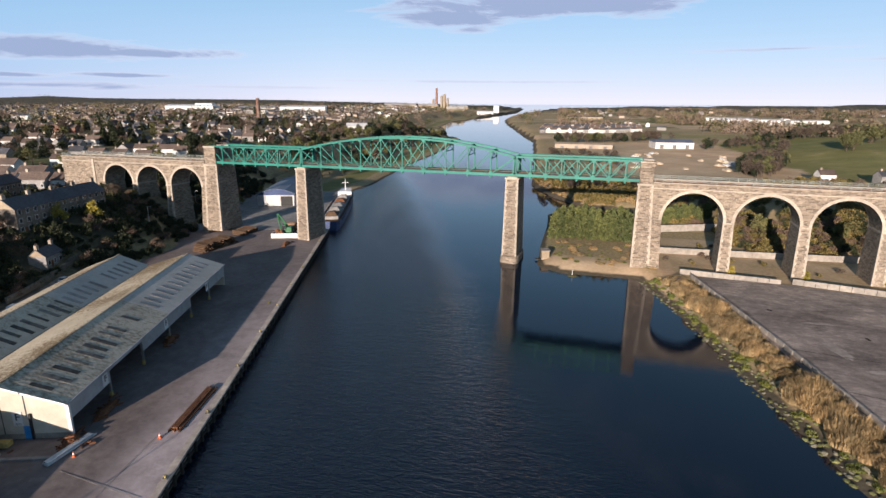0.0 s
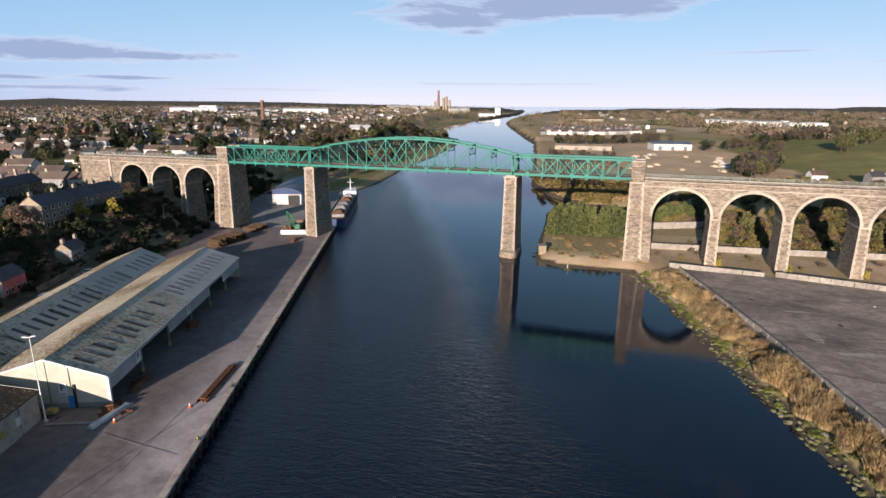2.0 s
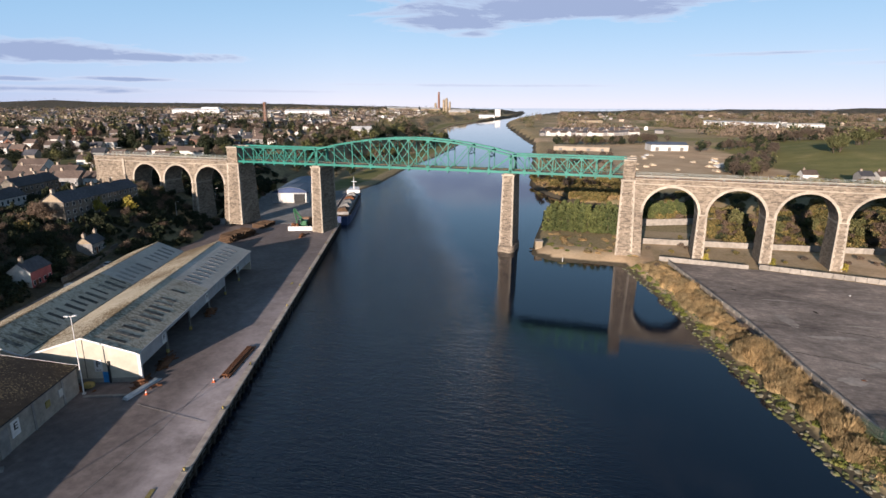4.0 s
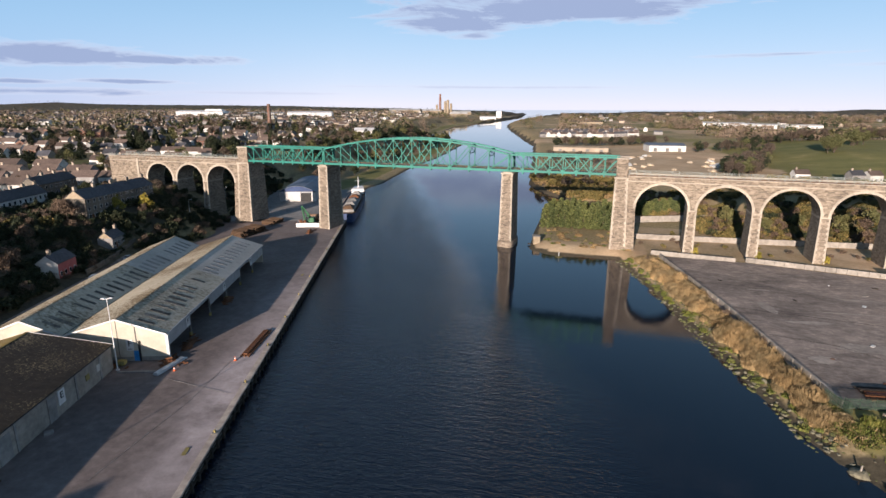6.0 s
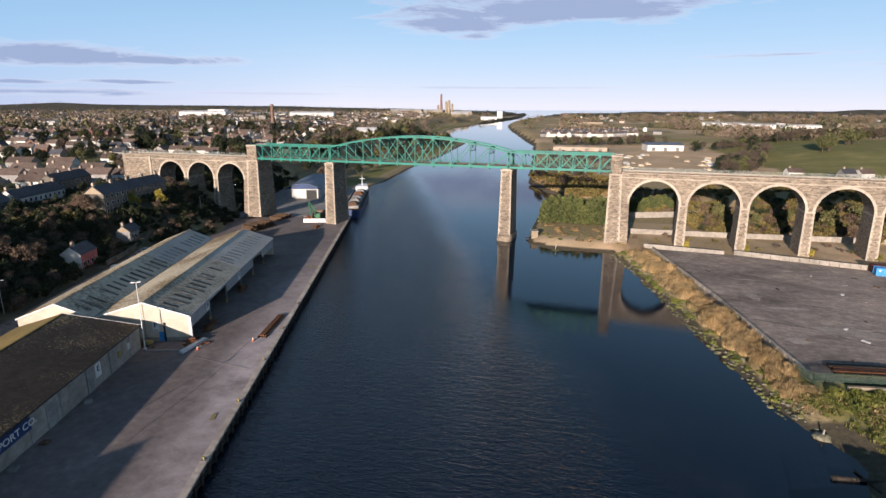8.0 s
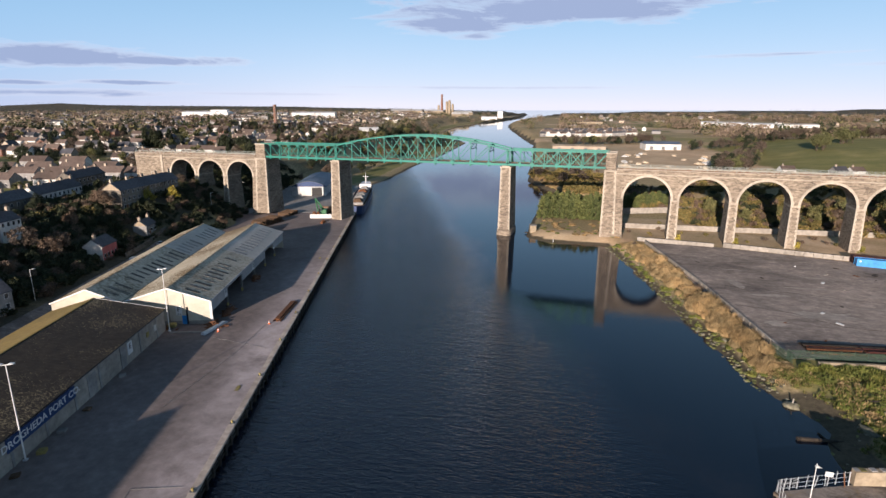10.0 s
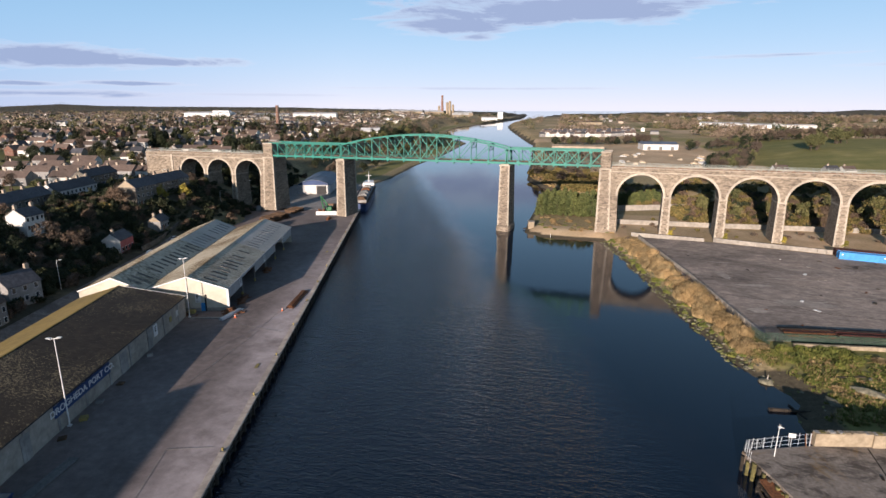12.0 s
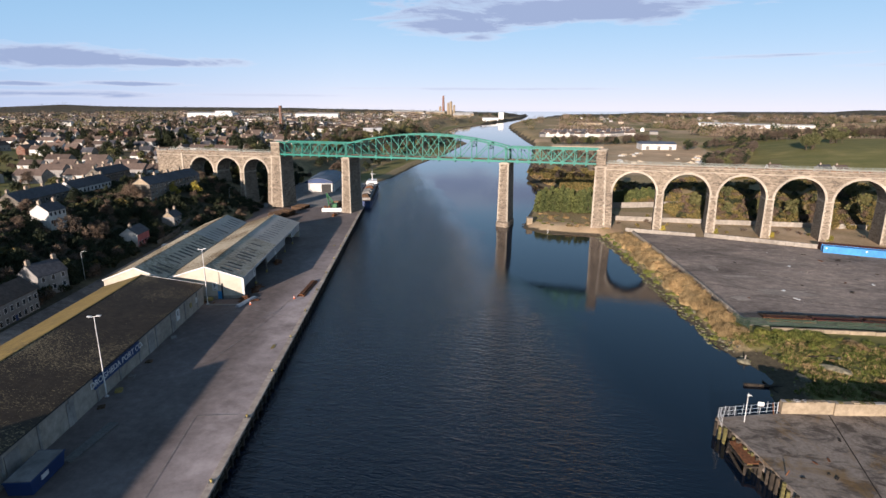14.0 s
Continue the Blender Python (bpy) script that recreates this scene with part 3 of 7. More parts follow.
wx, wy = spread(-4700, 4700, 0, 100, 50.0, 1.3), spread(-880, 4750, -200, 200, 50.0, 1.25)
me, *_ = sheet("water", wx, wy, far_lift, "water")
tagged(new("water", me), "dark rippled river water running out to sea", "water", kind="structure")


def land_z(x, y):
    return float(land(np.array([x]), np.array([y]), np.array([shore_at(x, y)]))[0])


# ---- the railway viaduct ----
DECK = 30.5
FRONT, BACK = 0.7, 8.4


def pier(name, x, zb, top_w, base_w, top_d, base_d, turn, label, plinth=False):
    """A battered masonry pier with light corner stones and a cap."""
    root = thing(name, (x, 4.9, zb), turn, label, "bridge pier", "river piers")
    h = DECK - 0.9 - zb
    tw, bw, td, bd = top_w / 2, base_w / 2, top_d / 2, base_d / 2
    part("shaft", hexa(bmesh.new(), [(-bw, -bd, 0), (bw, -bd, 0), (bw, bd, 0), (-bw, bd, 0), (-tw, -td, h), (tw, -td, h), (tw, td, h), (-tw, td, h)]), "stone", root)
    rows = 26
    for sx in (-1, 1):
        for sy in (-1, 1):
            bm = bmesh.new()
            for r in range(rows):
                a, b = r / rows, (r + 0.94) / rows
                long = 0.85 if r % 2 else 0.5
                wide = 0.5 if r % 2 else 0.85
                for k, (e0, e1) in enumerate(((a, b),)):
                    cx0, cy0 = (bw + (tw - bw) * e0) * sx, (bd + (td - bd) * e0) * sy
                    cx1, cy1 = (bw + (tw - bw) * e1) * sx, (bd + (td - bd) * e1) * sy
                    o = 0.05
                    x0, x1 = sorted((cx0 + o * sx, cx0 - wide * sx))
                    y0, y1 = sorted((cy0 + o * sy, cy0 - long * sy))
                    X0, X1 = sorted((cx1 + o * sx, cx1 - wide * sx))
                    Y0, Y1 = sorted((cy1 + o * sy, cy1 - long * sy))
                    hexa(bm, [(x0, y0, e0 * h), (x1, y0, e0 * h), (x1, y1, e0 * h), (x0, y1, e0 * h), (X0, Y0, e1 * h), (X1, Y0, e1 * h), (X1, Y1, e1 * h), (X0, Y1, e1 * h)])
            tagged(part("quoin_course", bm, "ashlar", root, "pale dressed corner stones"), kind="stuff")
    part("cap", block(-tw - 0.35, tw + 0.35, -td - 0.35, td + 0.35, h, h + 0.55, bev=0.06), "ashlar", root, "pale stone cap")
    part("bearing_block", block(-tw * 0.8, tw * 0.8, -td + 0.2, td - 0.2, h + 0.55, h + 0.9), "ashlar", root)
    if plinth:
        bm = bmesh.new()
        n_, pw, pd = 20, bw + 0.75, bd + 0.9
        ring = []
        for z, k in ((-2.0 - zb, 1.05), (1.9 - zb, 1.0), (2.5 - zb, 0.9)):
            ring.append([bm.verts.new((pw * k * np.sign(math.cos(a)) * abs(math.cos(a)) ** 0.35, pd * k * np.sign(math.sin(a)) * abs(math.sin(a)) ** 0.5, z)) for a in (2 * math.pi * (i + 0.5) / n_ for i in range(n_))])
        for a, b in zip(ring, ring[1:]):
            for i in range(n_):
                bm.faces.new((a[i], a[(i + 1) % n_], b[(i + 1) % n_], b[i]))
        bm.faces.new(ring[-1])
        part("plinth", bm, "stone", root, "rounded stone cutwater foot")
    return root


pier("bridge_pier", -39.1, 1.6, 4.5, 5.5, 10.0, 11.4, -7.5, "tall stone river pier standing on the quay")
pier("bridge_pier", 42.9, -1.0, 4.4, 5.4, 10.0, 11.4, -7.5, "tall stone river pier standing in the water", True)


def tower(x0, x1, zb, base0, base1, turn, label):
    """An abutment pier with its turret beside the truss."""
    root = thing("abutment_tower", ((x0 + x1) / 2, 4.9, zb), turn, label, "abutment pier", "abutment piers")
    c, h = (x0 + x1) / 2, 29.6 - zb
    a, b, A, B = base0 - c, base1 - c, x0 - c, x1 - c
    part("shaft", hexa(bmesh.new(), [(a, -5.9, 0), (b, -5.9, 0), (b, 5.3, 0), (a, 5.3, 0), (A, -5.0, h), (B, -5.0, h), (B, 4.6, h), (A, 4.6, h)]), "stone", root)
    for e0, E0, s in ((a, A, 1), (b, B, -1)):
        bm = bmesh.new()
        rows = 28
        for r in range(rows):
            k0, k1 = r / rows, (r + 0.95) / rows
            w = 0.55 if r % 2 else 0.9
            p0, p1 = e0 + (E0 - e0) * k0, e0 + (E0 - e0) * k1
            y0, y1 = -5.9 + 0.9 * k0 - 0.05, -5.9 + 0.9 * k1 - 0.05
            lo, hi = sorted((p0 - 0.05 * s, p0 + w * s))
            lo1, hi1 = sorted((p1 - 0.05 * s, p1 + w * s))
            hexa(bm, [(lo, y0, k0 * h), (hi, y0, k0 * h), (hi, y0 + 0.8, k0 * h), (lo, y0 + 0.8, k0 * h), (lo1, y1, k1 * h), (hi1, y1, k1 * h), (hi1, y1 + 0.8, k1 * h), (lo1, y1 + 0.8, k1 * h)])
        tagged(part("quoin_course", bm, "ashlar", root, "pale dressed corner stones"), kind="stuff")
    part("string_course", block(A - 0.3, B + 0.3, -5.35, 4.95, h, h + 0.6, bev=0.08), "ashlar", root)
    for y in (-4.9, 2.2):
        part("turret", block(A + 0.3, B - 0.3, y, y + 2.3, h + 0.6, h + 7.2), "stone", root, "stone turret above the deck")
        part("turret_cap", block(A + 0.1, B - 0.1, y - 0.2, y + 2.5, h + 7.2, h + 7.75, bev=0.08), "ashlar", root)
    return root


tower(-83.4, -77.6, 3.0, -84.4, -77.1, 0, "stone abutment tower on the quay with a turret")
tower(83.6, 88.3, -0.8, 83.4, 89.6, 0, "stone abutment tower at the water's edge with a turret")

# --- arched approaches ---
WIDE = 8.8


def viaduct(name, centres, half, spring, top, ends, ground, label):
    root = thing(name, (0, 0, 0), 0, label, "viaduct")
    x0, x1 = ends
    xs, low = [x0], [spring - 12]
    segs = 22
    for c in centres:
        for i in range(segs + 1):
            a = math.pi * (1 - i / segs)
            xs.append(c + half * math.cos(a)), low.append(spring + half * math.sin(a))
    xs.append(x1), low.append(spring - 12)
    bm = bmesh.new()
    cols = []
    for x, z in zip(xs, low):
        cols.append([bm.verts.new((x, y, zz)) for y in (0, WIDE) for zz in (z, top)])
    for a, b in zip(cols, cols[1:]):
        bm.faces.new((a[0], b[0], b[1], a[1])), bm.faces.new((a[2], a[3], b[3], b[2]))
        bm.faces.new((a[0], a[2], b[2], b[0])), bm.faces.new((a[1], b[1], b[3], a[3]))
    part("spandrel_wall", bm, "stone", root)
    for c in centres:
        for y, s in ((0.0, -0.09), (WIDE, 0.09)):
            bm, prev, stones = bmesh.new(), None, 27
            y0, y1 = sorted((y + s, y - s * 3))
            for i in range(stones + 1):
                a = math.pi * i / stones
                ring = [bm.verts.new((c + r * math.cos(a), yy, spring + r * math.sin(a))) for yy, r in ((y0, half - 0.02), (y1, half - 0.02), (y1, half + 0.85), (y0, half + 0.85 + 0.06 * (i % 2)))]
                if prev:
                    for k in range(4):
                        bm.faces.new((prev[k], prev[(k + 1) % 4], ring[(k + 1) % 4], ring[k]))
                prev = ring
            part("arch_ring", bm, "ashlar", root, "pale dressed arch stones")
    gaps = [(centres[i], centres[i + 1]) for i in range(len(centres) - 1)]
    for a, b in gaps:
        xm, w = (a + b) / 2, abs(b - a) / 2 - half
        zb = land_z(xm, 4) - 1.0
        W, e = w + 0.30, 0.9
        leg = part("arch_pier", hexa(bmesh.new(), [(xm - W, -e, zb), (xm + W, -e, zb), (xm + W, WIDE + e, zb), (xm - W, WIDE + e, zb), (xm - w, 0, spring), (xm + w, 0, spring), (xm + w, WIDE, spring), (xm - w, WIDE, spring)]), "stone", root)
        part("impost", block(xm - w - 0.18, xm + w + 0.18, -0.2, WIDE + 0.2, spring - 0.25, spring + 0.25), "ashlar", root)
        rows = 18
        for s in (-1, 1):
            bm = bmesh.new()
            for r in range(rows):
                k0, k1 = r / rows, (r + 0.94) / rows
                ln = 0.45 if r % 2 else 0.8
                q = []
                for k in (k0, k1):
                    px, py, z = xm + (W + (w - W) * k) * s, -e + e * k - 0.05, zb + (spring - 0.3 - zb) * k
                    lo, hi = sorted((px + 0.04 * s, px - ln * s))
                    q += [(lo, py, z), (hi, py, z), (hi, py + 0.6, z), (lo, py + 0.6, z)]
                hexa(bm, q)
            tagged(part("quoin_course", bm, "ashlar", root, "pale corner stones"), kind="stuff")
    part("string_course", block(x0, x1, -0.22, WIDE + 0.22, top - 1.25, top - 0.9), "ashlar", root)
    for y in (-0.1, WIDE - 0.45):
        part("parapet", block(x0, x1, y, y + 0.55, top, top + 0.65), "stone", root)
        part("coping", block(x0, x1, y - 0.12, y + 0.67, top + 0.65, top + 0.85), "ashlar", root)
    part("track_bed", block(x0, x1, 1.2, WIDE - 1.2, top, top + 0.35), "ballast", root, "grey ballast track bed")
    for y in (4.1, 5.7):
        part("rail", block(x0, x1, y, y + 0.12, top + 0.36, top + 0.55), "rust", root)
    for y in (0.2, WIDE - 0.2):
        for z in (1.25, 1.6, 1.95):
            part("handrail", beam((x0, y, top + z), (x1, y, top + z), 0.09, 0.09), "railing", root)
        px = x0 + 0.5
        post = None
        while px < x1:
            if post is None:
                post = mesh_of("rail_post", block(-0.06, 0.06, -0.06, 0.06, 0.85, 2.0), "railing")
            part("rail_post", post, None, root, at=(px, y, top))
            px += 2.6
    return root


M["ballast"] = plain("track_ballast", (0.11, 0.10, 0.09), (0.20, 0.185, 0.17), 6.0, 0.95, 0.6)
M["railing"] = plain("grey_green_railing", (0.19, 0.22, 0.20), (0.28, 0.31, 0.29), 2.0, 0.6, 0.1)
SOUTH = [101.0 + 21.55 * i for i in range(12)]
viaduct("south_viaduct", SOUTH, 9.2, 18.7, 30.0, (88.2, SOUTH[-1] + 30), None, "long weathered stone viaduct of tall round arches")
part("end_pier", hexa(bmesh.new(), [(88.3, -1.2, -1), (92.6, -1.2, -1), (92.6, WIDE + 1, -1), (88.3, WIDE + 1, -1), (88.3, 0, 18.7), (91.8, 0, 18.7), (91.8, WIDE, 18.7), (88.3, WIDE, 18.7)]), "stone", bpy.data.objects["south_viaduct"])
NORTH = [-128.2, -110.8, -93.4]
viaduct("north_viaduct", NORTH, 7.45, 20.7, 30.4, (-158, -83.3), None, "weathered stone viaduct of three round arches")
nv = bpy.data.objects["north_viaduct"]
part("end_pier", hexa(bmesh.new(), [(-86.5, -1.2, 1), (-83.4, -1.2, 1), (-83.4, WIDE + 1, 1), (-86.5, WIDE + 1, 1), (-85.95, 0, 20.7), (-83.4, 0, 20.7), (-83.4, WIDE, 20.7), (-85.95, WIDE, 20.7)]), "stone", nv)
part("wing_wall", block(-160, -135.7, 0.02, WIDE - 0.02, 8, 20.6), "stone", nv)
part("pilaster", block(-141.4, -140.2, -0.3, 0.05, 12, 30.2), "ashlar", nv)


# --- truss spans ---
def truss(name, x0, x1, panels, rise, label, rear_open=False):
    root = thing(name, ((x0 + x1) / 2, (FRONT + BACK) / 2, DECK), 0, label, "truss bridge span", "truss spans")
    ox, oy, oz = root.location
    xs = [x0 + (x1 - x0) * i / panels for i in range(panels + 1)]
    mid, half = (x0 + x1) / 2, (x1 - x0) / 2

    def top(x):
        return DECK + 7.1 + rise * (1 - ((x - mid) / half) ** 2)

    def loc(x, y, z):
        return (x - ox, y - oy, z - oz)

    low = DECK + 0.55
    for y in (FRONT, BACK):
        part("bottom_chord", block(x0 - ox, x1 - ox, y - 0.3 - oy, y + 0.3 - oy, 0.1, 1.0), "green", root)
        for nm, w, h, dz in (("top_chord", 0.7, 0.62, -0.3), ("top_flange", 0.95, 0.06, 0.04)):
            bm, prev = bmesh.new(), None
            for x in xs:
                ring = [bm.verts.new(loc(x, y + sy * w / 2, top(x) + dz + sz * h / 2)) for sy, sz in ((-1, -1), (1, -1), (1, 1), (-1, 1))]
                if prev:
                    for k in range(4):
                        bm.faces.new((prev[k], prev[(k + 1) % 4], ring[(k + 1) % 4], ring[k]))
                else:
                    bm.faces.new(ring[::-1])
                prev = ring
            bm.faces.new(prev)
            part(nm, bm, "green", root)
        for i, x in enumerate(xs):
            w = 0.75 if i in (0, panels) else 0.36
            part("post", beam(loc(x, y, low), loc(x, y, top(x) - 0.3), 0.34, w, None, (1, 0, 0)), "green", root)
            g = min(1.0, (top(x) - low) * 0.14)
            for z, s in ((low + 0.35, 1), (top(x) - 0.62, -1)):
                bm = bmesh.new()
                yy = y - 0.33 if y == FRONT else y + 0.33
                vs = [bm.verts.new(loc(x + dx, yy + dy, z + dz * s)) for dy in (-0.02, 0.02) for dx, dz in ((-0.75, 0), (0.75, 0), (0.35, 0.75), (-0.35, 0.75))]
                for f in ((0, 1, 2, 3), (7, 6, 5, 4), (0, 4, 5, 1), (1, 5, 6, 2), (2, 6, 7, 3), (3, 7, 4, 0)):
                    bm.faces.new([vs[k] for k in f])
                part("gusset_plate", bm, "green", root)
        cross = range(panels // 2 - 2, panels // 2 + 2)
        for i, (a, b) in enumerate(zip(xs, xs[1:])):
            off = 0.12 if y == FRONT else -0.12
            if i < panels / 2 or i in cross:
                part("diagonal", beam(loc(a, y - off, top(a) - 0.5), loc(b, y - off, low), 0.16, 0.30), "green", root)
            if i >= panels / 2 or i in cross:
                part("diagonal", beam(loc(a, y + off, low), loc(b, y + off, top(b) - 0.5), 0.16, 0.30), "green", root)
    for i, x in enumerate(xs):
        part("cross_girder", block(x - 0.2 - ox, x + 0.2 - ox, FRONT + 0.3 - oy, BACK - 0.3 - oy, -0.25, 0.75), "green_dark", root)
        part("hanger_bracket", block(x - 0.28 - ox, x + 0.28 - ox, FRONT - 0.45 - oy, FRONT + 0.3 - oy, -0.55, 0.1), "green", root)
        if rise or i in (0, panels):
            bm = block(x - 0.15 - ox, x + 0.15 - ox, FRONT - oy, BACK - oy, top(x) - 0.75 - oz, top(x) - 0.3 - oz)
            part("top_strut", bm, "green", root)
            if top(x) - DECK > 7.6:
                z1 = top(x) - 0.7
                z0 = max(DECK + 5.9, z1 - 3.0)
                bm = beam(loc(x, FRONT, z0), loc(x, BACK, z0), 0.2, 0.3)
                beam(loc(x, FRONT, z0), loc(x, BACK, z1), 0.12, 0.16, bm), beam(loc(x, FRONT, z1), loc(x, BACK, z0), 0.12, 0.16, bm)
                part("sway_frame", bm, "green", root)
    part("deck", block(x0 - ox, x1 - ox, FRONT + 0.35 - oy, BACK - 0.35 - oy, 0.78, 1.02), "ballast", root, "grey track deck")
    for y in (2.6, 3.7, 6.2, 7.3):
        part("stringer", block(x0 - ox, x1 - ox, y - 0.12 - oy, y + 0.12 - oy, 0.15, 0.77), "green_dark", root)
    for y in (4.1, 5.7):
        part("rail", block(x0 - ox, x1 - ox, y - oy, y + 0.1 - oy, 1.03, 1.2), "rust", root)
    for y in (FRONT + 0.7, BACK - 0.7):
        for z in (1.6, 2.1):
            part("handrail", beam(loc(x0, y, DECK + z), loc(x1, y, DECK + z), 0.07, 0.07), "green", root)
        k, n_ = 0, int((x1 - x0) / 2.0)
        bm_post = mesh_of("handrail_post", block(-0.04, 0.04, -0.04, 0.04, 1.02, 2.1), "green")
        for k in range(n_ + 1):
            part("handrail_post", bm_post, None, root, at=(x0 + (x1 - x0) * k / n_ - ox, y - oy, 0))
    return root


truss("main_truss_span", -39.3, 42.7, 10, 5.3, "long bow-topped green steel truss over the river")
truss("side_truss_span", -80.0, -39.75, 8, 0.0, "green steel lattice truss over the quay")
truss("side_truss_span", 43.15, 84.6, 8, 0.0, "green steel lattice truss beside the south bank")

# bridge sheared to fit the camera's view; the stretch below mostly squares it again
SKEW = 0.13


def skew(root):
    done = set()
    m = Matrix.Identity(4)
    m[0][1] = SKEW
    for ob in root.children_recursive:
        if ob.data.users > 1:
            ob.location.x += SKEW * ob.location.y
        elif ob.data.name not in done:
            done.add(ob.data.name)
            ob.data.transform(m)
    root.location.x += SKEW * root.location.y


for ob in list(scene.objects):
    if ob.parent is None and ob.name.startswith(("south_viaduct", "north_viaduct", "main_truss", "side_truss", "abutment_tower")):
        skew(ob)
    # bridge moved towards the camera to line up in its view
    if ob.parent is None and ob.name.startswith(("south_viaduct", "north_viaduct", "main_truss", "side_truss", "abutment_tower", "bridge_pier")):
        ob.location += Vector((0.32, -1.31, 0))

# ---- the quay ----
quay = thing("quay", Q(0, 0, 0), QTURN, "broad worn concrete quay with a timber-fendered edge", "quay", kind="structure")
us, vs = np.arange(-420, 17, 2.0), np.concatenate([np.arange(-66, 0.2, 2.0), [0.2]])
verts = [(v, u, 2.0 + 0.05 * math.sin(u / 9) * math.cos(v / 7)) for u in us for v in vs]
nv_ = len(vs)
faces = [(i * nv_ + j, i * nv_ + j + 1, (i + 1) * nv_ + j + 1, (i + 1) * nv_ + j) for i in range(len(us) - 1) for j in range(nv_ - 1)]
qme = raw("paving", verts, faces, "quay")
zc = np.zeros((len(verts), 4), np.float32)
va, ua = np.array([p[0] for p in verts]), np.array([p[1] for p in verts])
zc[:, 0] = smooth(-13, -2, va) * (0.55 + 0.45 * np.exp(-((ua + 125) / 14) ** 2) + 0.35 * np.exp(-((ua + 172) / 16) ** 2)) * (1 - 0.6 * smooth(-80, -40, ua))
zc[:, 3] = 1
qme.color_attributes.new("zone", "FLOAT_COLOR", "POINT").data.foreach_set("color", zc.reshape(-1))
part("paving", qme, None, quay, "grey-mauve concrete paving with white scuffs")
part("quay_wall", block(-2.0, 1.05, -420, 16, -3, 1.75), "concrete_dark", quay)
part("quay_wall", block(-7.6, -5.9, 16, 100, -3, 1.75), "concrete_dark", quay)
part("end_wall", block(-7.6, 1.05, 15.2, 16.05, -3, 1.72), "concrete_dark", quay)
part("paving", block(-66, -6.7, 16, 100, 1.72, 2.0), "concrete_dark", quay)
part("cope", block(0.2, 1.4, -420, 16, 1.75, 2.12, bev=0.05), "cope", quay, "pale worn concrete cope")
part("cope", block(-6.7, -5.6, 16, 100, 1.75, 2.12, bev=0.05), "cope", quay, "pale worn concrete cope")
part("back_fill", block(-66, -7.6, -420, 100, 0.2, 1.7), "concrete_dark", quay)
fender = mesh_of("fender_pile", block(-0.2, 0.2, -0.22, 0.22, -2.6, 1.95), "timber")
u = -232.0
random.seed(4)
while u < 16:
    part("fender_pile", fender, None, quay, at=(1.55 - 0.1 * random.random(), u, -0.25 * random.random()))
    u += 2.4
for z in (0.3, 1.35):
    part("waling", block(1.04, 1.38, -232, 16, z, z + 0.35), "timber", quay)



# ---- transit sheds ----
def slope(bm, u0, u1, v0, z0, v1, z1, th=0.18):
    hexa(bm, [(v0, u0, z0 - th), (v1, u0, z1 - th), (v1, u1, z1 - th), (v0, u1, z0 - th), (v0, u0, z0), (v1, u0, z1), (v1, u1, z1), (v0, u1, z0)])
    return bm


def letter(text, size, material, parent, m, name="lettering", depth=0.02):
    cu = bpy.data.curves.new(name, "FONT")
    cu.body, cu.size, cu.extrude, cu.align_x, cu.align_y = text, size, depth, "CENTER", "CENTER"
    cu.offset = size * 0.012
    tmp = bpy.data.objects.new(name, cu)
    me = bpy.data.meshes.new_from_object(tmp)
    bpy.data.objects.remove(tmp)
    me.materials.clear()
    me.materials.append(M[material])
    ob = new(name, me)
    ob.parent = parent
    ob.matrix_basis = m
    return ob


def gable_wall(u, v0, v1, z0, ev0, ridge_v, ridge_z, ev1, th=0.25):
    bm = bmesh.new()
    out = [(v0, z0), (v1, z0), (v1, ev1), (ridge_v, ridge_z), (v0, ev0)]
    a = [bm.verts.new((v, u, z)) for v, z in out]
    b = [bm.verts.new((v, u + th, z)) for v, z in out]
    bm.faces.new(a), bm.faces.new(b[::-1])
    for i in range(5):
        j = (i + 1) % 5
        bm.faces.new((a[j], a[i], b[i], b[j]))
    return bm


